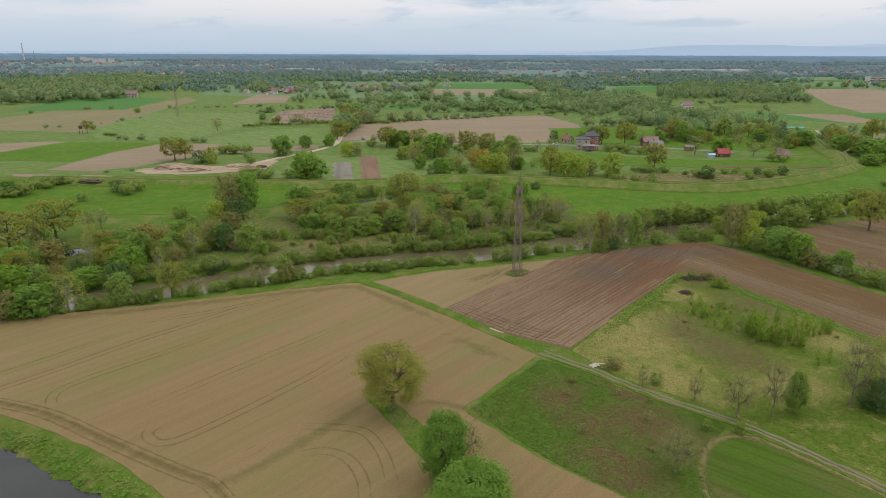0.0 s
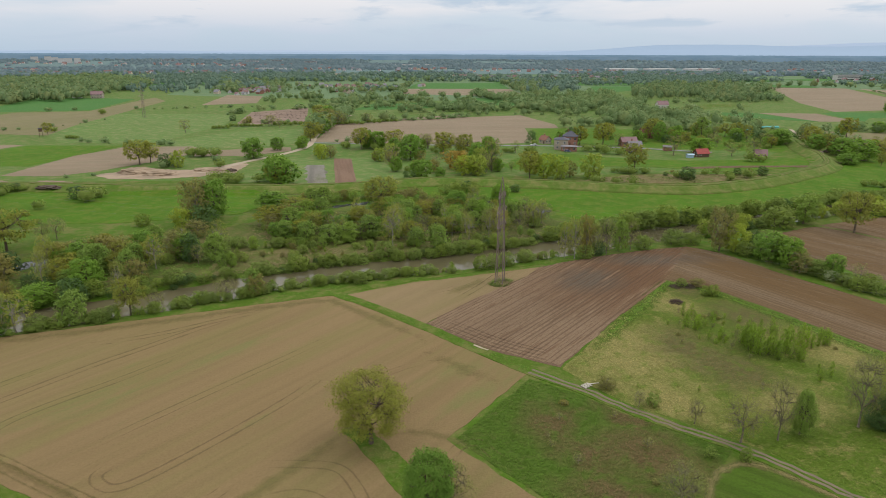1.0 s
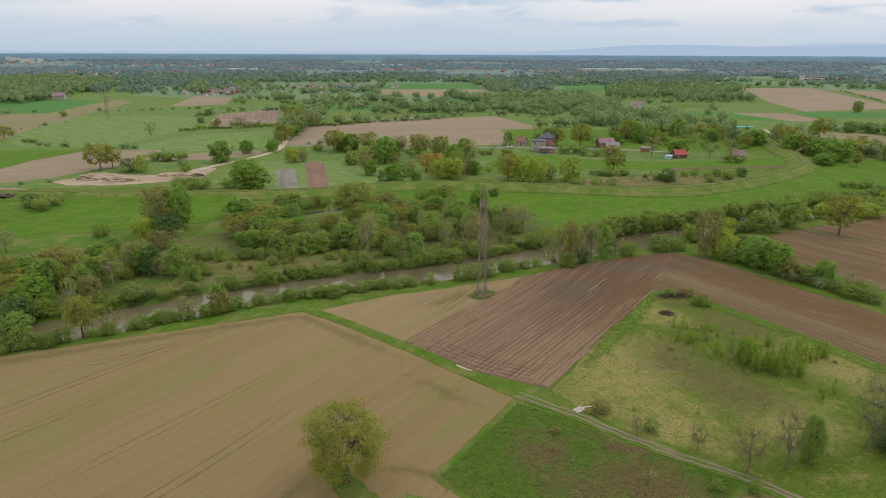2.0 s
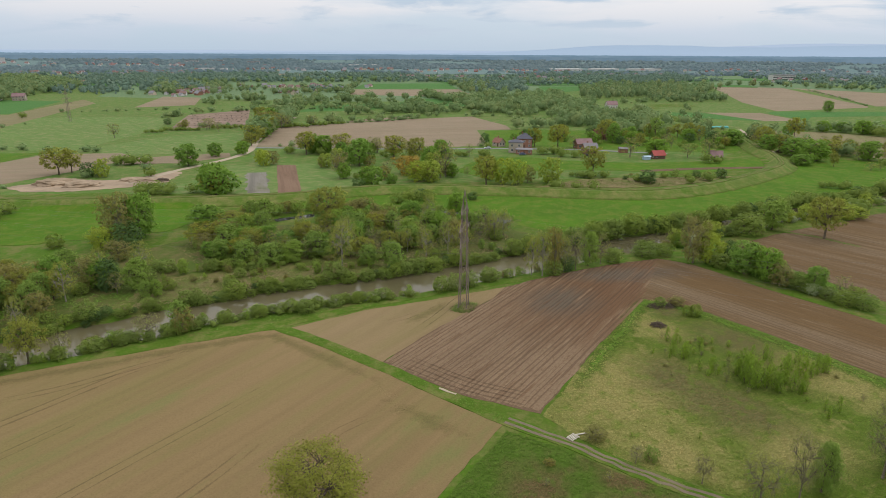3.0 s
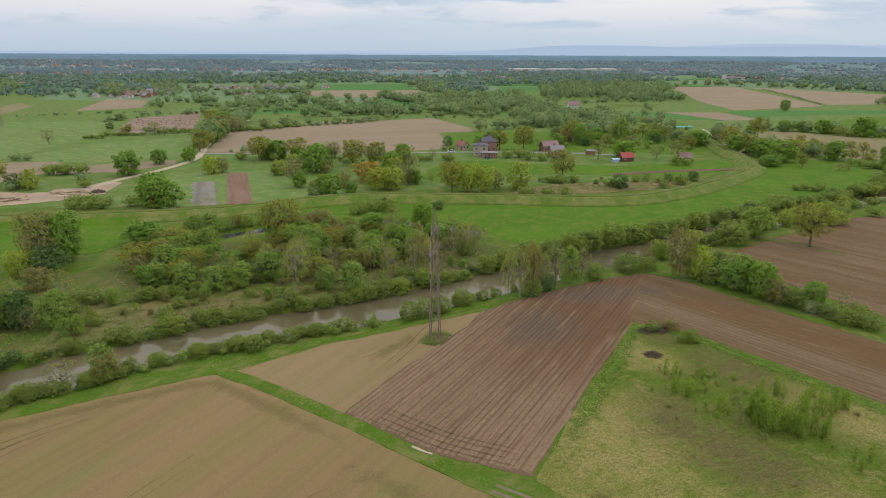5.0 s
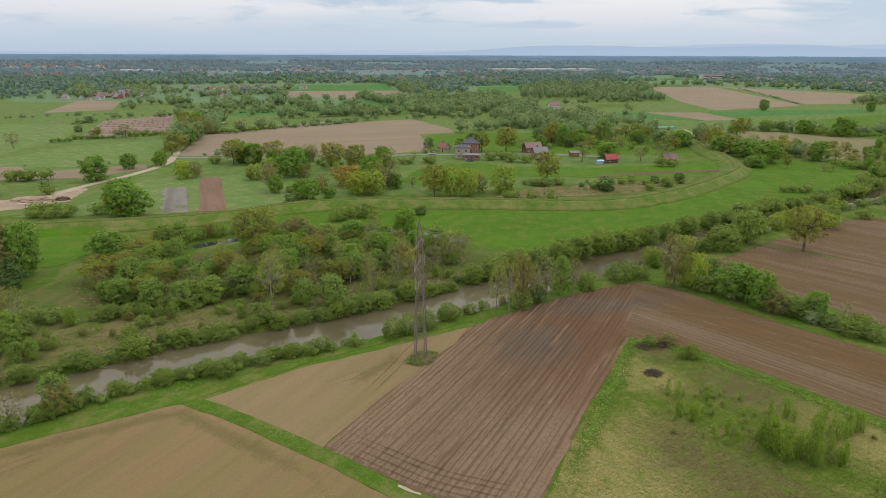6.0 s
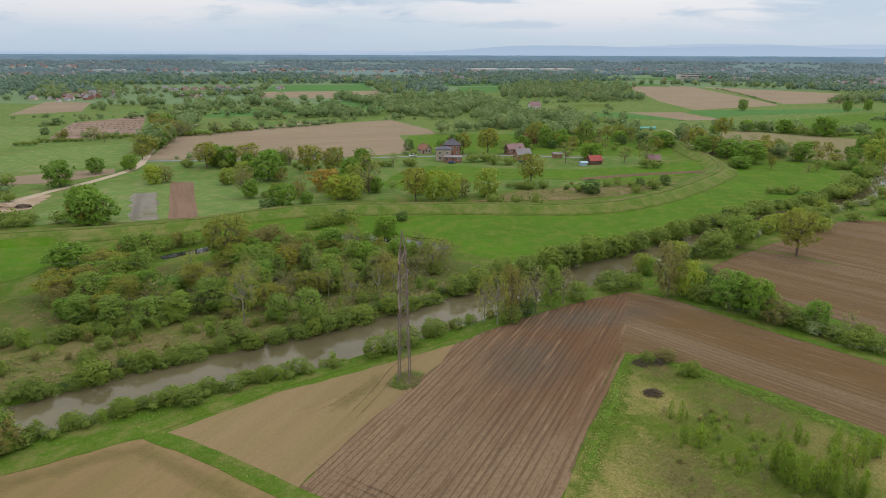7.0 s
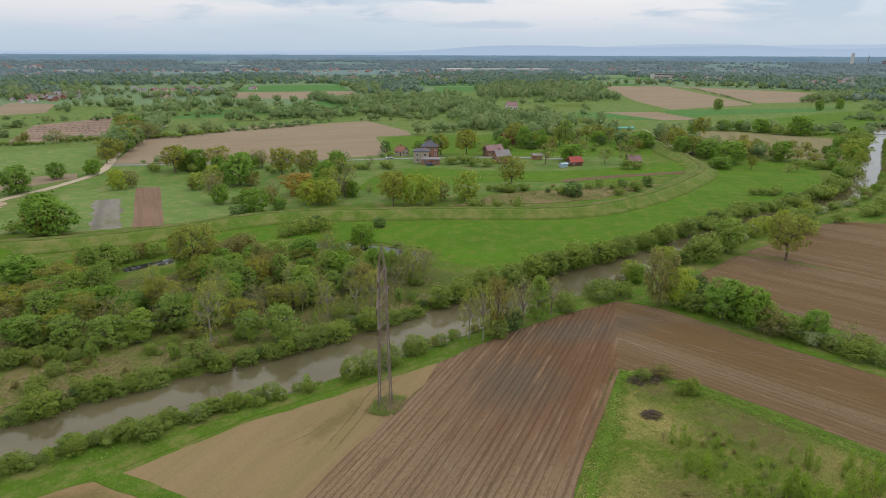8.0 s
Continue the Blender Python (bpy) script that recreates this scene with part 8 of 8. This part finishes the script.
def town(places, label):
    """Many far houses as one object: walls and gable roofs."""
    verts, faces, look_of = [], [], []
    mats = [M_townwhite, M_towncream, M_brick, M_townred, M_towngrey, M_pinkroof]
    for cx, cy, rx, ry, count, seed, _, big in places:
        rnd = random.Random(seed)
        for _i in range(count):
            m = pose(cx + rnd.gauss(0, 0.5) * rx, cy + rnd.gauss(0, 0.5) * ry, 0, 0, 0, rnd.choice((0, 90, 20, -30)) + rnd.uniform(-10, 10)) @ Matrix.Scale(big * rnd.uniform(0.6, 1.0), 4)
            m.translation.z = z_at(m.translation.x, m.translation.y)
            k, wall, roof = len(verts), rnd.choice((0, 0, 1, 2)), rnd.choice((3, 3, 4, 5))
            for p in ((-5, -4, -1), (5, -4, -1), (5, 4, -1), (-5, 4, -1), (-5, -4, 3.8), (5, -4, 3.8), (5, 4, 3.8), (-5, 4, 3.8), (-5, 0, 7.2), (5, 0, 7.2),
                      (-5.5, -4.6, 3.5), (5.5, -4.6, 3.5), (5.5, 0, 7.6), (-5.5, 0, 7.6), (5.5, 4.6, 3.5), (-5.5, 4.6, 3.5)):
                verts.append(tuple(m @ Vector(p)))
            for f, w in (((0, 1, 5, 4), 0), ((1, 2, 6, 5), 0), ((2, 3, 7, 6), 0), ((3, 0, 4, 7), 0), ((5, 6, 9), 0), ((7, 4, 8), 0), ((10, 11, 12, 13), 1), ((13, 12, 14, 15), 1)):
                faces.append(tuple(k + i for i in f))
                look_of.append(roof if w else wall)
    ob = link_mesh("town_houses", verts, faces, mats[0])
    for m in mats[1:]:
        ob.data.materials.append(m)
    ob.data.polygons.foreach_set("material_index", look_of)
    tagged(ob, label, "houses", kind="stuff")


for _v in VILLAGES:
    if _v[6] != "town houses":
        village(*_v)
town([_v for _v in VILLAGES if _v[6] == "town houses"], "pale and red-roofed houses of the town far across the plain")


def block(x, y, turn, length, depth, tall, wall, label, name="apartment_block", bands=5):
    """A long flat-roofed block with window bands."""
    root = new(name)
    root.matrix_basis = pose(x, y, z_at(x, y), 0, 0, turn)
    tagged(root, label, "building")
    bm = bmesh.new()
    box(bm, -length / 2, -depth / 2, -1, length / 2, depth / 2, tall)
    part("wall", bm, wall, root)
    bm = bmesh.new()
    box(bm, -length / 2 - 0.4, -depth / 2 - 0.4, tall, length / 2 + 0.4, depth / 2 + 0.4, tall + 0.8)
    part("roof", bm, M_towngrey if bands else M_townwhite, root)
    for i in range(bands):
        z = tall * (i + 0.5) / bands
        bm = bmesh.new()
        box(bm, -length / 2 + 2, -depth / 2 - 0.06, z - 0.8, length / 2 - 2, -depth / 2 + 0.02, z + 0.8)
        part("window_band", bm, M_pane, root)


for _x, _y, _l, _t in ((-1905, 3230, 44, 27), (-1850, 3245, 40, 29), (-1800, 3215, 40, 26), (-1720, 3120, 36, 24), (-1670, 3090, 44, 27), (-1620, 3075, 36, 29)):
    block(_x, _y, 25, _l * 0.7, 14, _t * 0.8, M_townwhite, "pale high-rise apartment block far in the town", bands=0)
for _x, _y, _l in ((-1330, 3380, 90), (-900, 3360, 110), (-800, 3480, 90), (-600, 3340, 100), (-1280, 3300, 60)):
    block(_x, _y, 12, _l * 0.6, 24, 11, M_townwhite, "long white building far in the town", "town_building", 3)
for _x, _y, _l in ((-110, 3050, 130), (-30, 3080, 100), (-560, 2350, 120), (700, 2420, 150), (860, 2460, 130), (1010, 2440, 150)):
    block(_x, _y, 8, _l * 0.8, 50, 7, M_townwhite, "long white warehouse hall on the plain", "warehouse", 0)
block(1000, 1560, 10, 70, 14, 12, M_townwhite, "pale low block behind the fields", "town_building", 3)
block(1330, 1300, 12, 40, 14, 9, M_townwhite, "white school building with a red roof edge", "town_building", 2)


def tower(x, y, r0, r1, tall, material, label, name):
    root = new(name)
    root.location = (x, y, z_at(x, y))
    tagged(root, label, "chimney")
    bm = bmesh.new()
    bmesh.ops.create_cone(bm, cap_ends=True, segments=16, radius1=r0, radius2=r1, depth=tall, matrix=Matrix.Translation((0, 0, tall / 2)))
    part("shaft", bm, material, root)
    bm = bmesh.new()
    bmesh.ops.create_cone(bm, cap_ends=True, segments=16, radius1=r1 * 1.15, radius2=r1 * 1.15, depth=tall * 0.02, matrix=Matrix.Translation((0, 0, tall * 0.97)))
    part("collar", bm, M_towngrey, root)


tower(-2150, 3250, 3.4, 2.2, 84, M_townwhite, "tall pale works chimney on the horizon", "works_chimney")
tower(-2110, 3270, 1.4, 1.0, 48, M_towngrey, "thin dark works chimney", "works_chimney")
tower(2750, 2620, 7, 7, 52, M_townwhite, "pale concrete winding tower on the horizon", "winding_tower")
tower(2815, 2590, 2, 1.6, 42, M_towngrey, "thin dark mast on the horizon", "works_chimney")
block(2880, 2540, -45, 50, 16, 18, M_towngrey, "dark works hall on the horizon", "works_hall", 2)

# ---- grass and weeds near by ----
def tufts(name, poly, per, lo, hi, wide, colours, label, seed, avoid_water=False):
    """Tufts of grass blades over an area, as one object."""
    rnd = np.random.RandomState(seed)
    bx, by = [p[0] for p in poly], [p[1] for p in poly]
    area = abs(sum(a[0] * b[1] - b[0] * a[1] for a, b in zip(poly, poly[1:] + poly[:1]))) / 2
    n = int(area * per * 2.2)
    x, y = rnd.uniform(min(bx), max(bx), n), rnd.uniform(min(by), max(by), n)
    ok = inside(poly, x, y)
    ok &= rnd.uniform(0, 1, n) < 0.8
    if avoid_water:
        for line, _, _ in CHANNELS:
            d, half = to_line(line, x, y)
            ok &= d > half + 0.3
    x, y = x[ok], y[ok]
    n = len(x)
    z = height(x, y) + 0.02
    tri = []
    for b in range(4):
        a = rnd.uniform(0, 2 * np.pi, n)
        h = rnd.uniform(lo, hi, n)
        w = wide * rnd.uniform(0.6, 1.4, n)
        lean = rnd.uniform(1.2, 3.2, n) * h
        c, s = np.cos(a), np.sin(a)
        p0 = np.stack([x - s * w, y + c * w, z], 1)
        p1 = np.stack([x + s * w, y - c * w, z], 1)
        p2 = np.stack([x + c * lean, y + s * lean, z + h], 1)
        tri.append(np.stack([p0, p1, p2], 1))
    v = np.stack(tri, 1).reshape(-1, 3)
    nrm = rnd.normal(size=(len(v) // 3, 3)) * 0.22 + (0, 0, 1)
    nrm /= np.linalg.norm(nrm, axis=1, keepdims=True)
    f = np.arange(len(v)).reshape(-1, 3)
    down = np.cross(v[f[:, 1]] - v[f[:, 0]], v[f[:, 2]] - v[f[:, 0]])[:, 2] < 0
    f[down] = f[down][:, ::-1]
    me = triangle_mesh(name, v, f, colours, np.repeat(nrm, 3, axis=0))
    return tagged(new(name, me), label, "grass", kind="stuff")


M_straw = meadow_material("meadow_blades", (0.118, 0.180, 0.024), (0.340, 0.285, 0.104), (0.168, 0.130, 0.054), STRAW, BROWN, True)
M_weedblade = meadow_material("fallow_blades", (0.082, 0.146, 0.017), (0.150, 0.142, 0.046), (0.162, 0.112, 0.052), [], SCRUBBY, True, 0.4)
M_blade = blade_material("green_blades", (0.105, 0.205, 0.026), (0.190, 0.265, 0.055), (0.210, 0.210, 0.070), 0.032, 0.53)
M_stalk = blade_material("dead_stalks", (0.150, 0.190, 0.045), (0.255, 0.195, 0.105), (0.190, 0.135, 0.075), 0.10, 0.48)
tufts("tussocks", MEADOW, 7.0, 0.06, 0.18, 0.05, M_straw, "straw-coloured and green grass tussocks", 1)
tufts("weeds", FALLOW, 9.0, 0.08, 0.22, 0.06, M_weedblade, "green weeds in the fallow field", 3)
tufts("bank_grass", [(-80, 88), (-65, 84), (-48, 75), (-38, 68), (-50, 67), (-64, 76), (-80, 82)], 5.0, 0.12, 0.26, 0.08, M_blade, "long grass on the pond bank", 5, True)
tufts("bank_grass", [(-110, 133), (-60, 149.5), (-27, 159), (26, 180.5), (79, 200), (76, 207), (20, 186), (-30, 170), (-60, 156), (-110, 139)], 2.6, 0.10, 0.26, 0.09, M_blade, "long green grass on the river bank", 6, True)
tufts("reeds", [(-66, 168), (-40, 179), (2, 190), (40, 206), (34, 214), (0, 204), (-60, 190)], 3.6, 0.15, 0.5, 0.09, M_stalk, "brown reeds and weeds on the far bank", 7, True)
tufts("baulk_grass", [(-16.4, 97), (-15.2, 97.8), (-11.7, 95.7), (-7, 89.2), (0, 79.5), (4.5, 70), (1, 70), (-4.8, 79), (-8.4, 84), (-11.5, 89.3), (-14.4, 94)], 6.0, 0.10, 0.22, 0.08, M_blade, "green grass under the trees", 8)
tufts("thicket_floor", [(-20, 203), (5, 206), (40, 220), (36, 238), (8, 248), (-20, 245), (-52, 242), (-66, 222), (-56, 204)], 1.4, 0.12, 0.32, 0.10, M_stalk, "brown and green undergrowth below the thicket", 9, True)
tufts("thicket_floor", [(-140, 138), (-96, 146), (-66, 162), (-62, 190), (-80, 205), (-110, 196), (-132, 180)], 1.2, 0.12, 0.32, 0.10, M_blade, "green undergrowth below the thicket", 10, True)
tufts("weeds", [(13.0, 163), (15.6, 161.2), (18.2, 163), (19.5, 166.5), (17, 168.2), (14, 166.2)], 9.0, 0.2, 0.55, 0.08, M_stalk, "rank weeds round the pylon's feet", 21)
_t = smooth_line([tuple(p) for p in TRACK[:9]], 2)
tufts("bank_grass", [(x + 0.8, y + 0.8) for x, y in _t] + [(x - 0.8, y - 0.8) for x, y in _t[::-1]], 50.0, 0.08, 0.2, 0.07, M_blade, "grass along the field track", 22)
tufts("dry_tufts", [(66, 303), (82, 312), (96, 320), (122, 322), (162, 321), (172, 322), (150, 309), (128, 300.5), (108, 298), (88, 301)], 1.6, 0.15, 0.45, 0.14, M_stalk, "straw tufts behind the levee", 23)
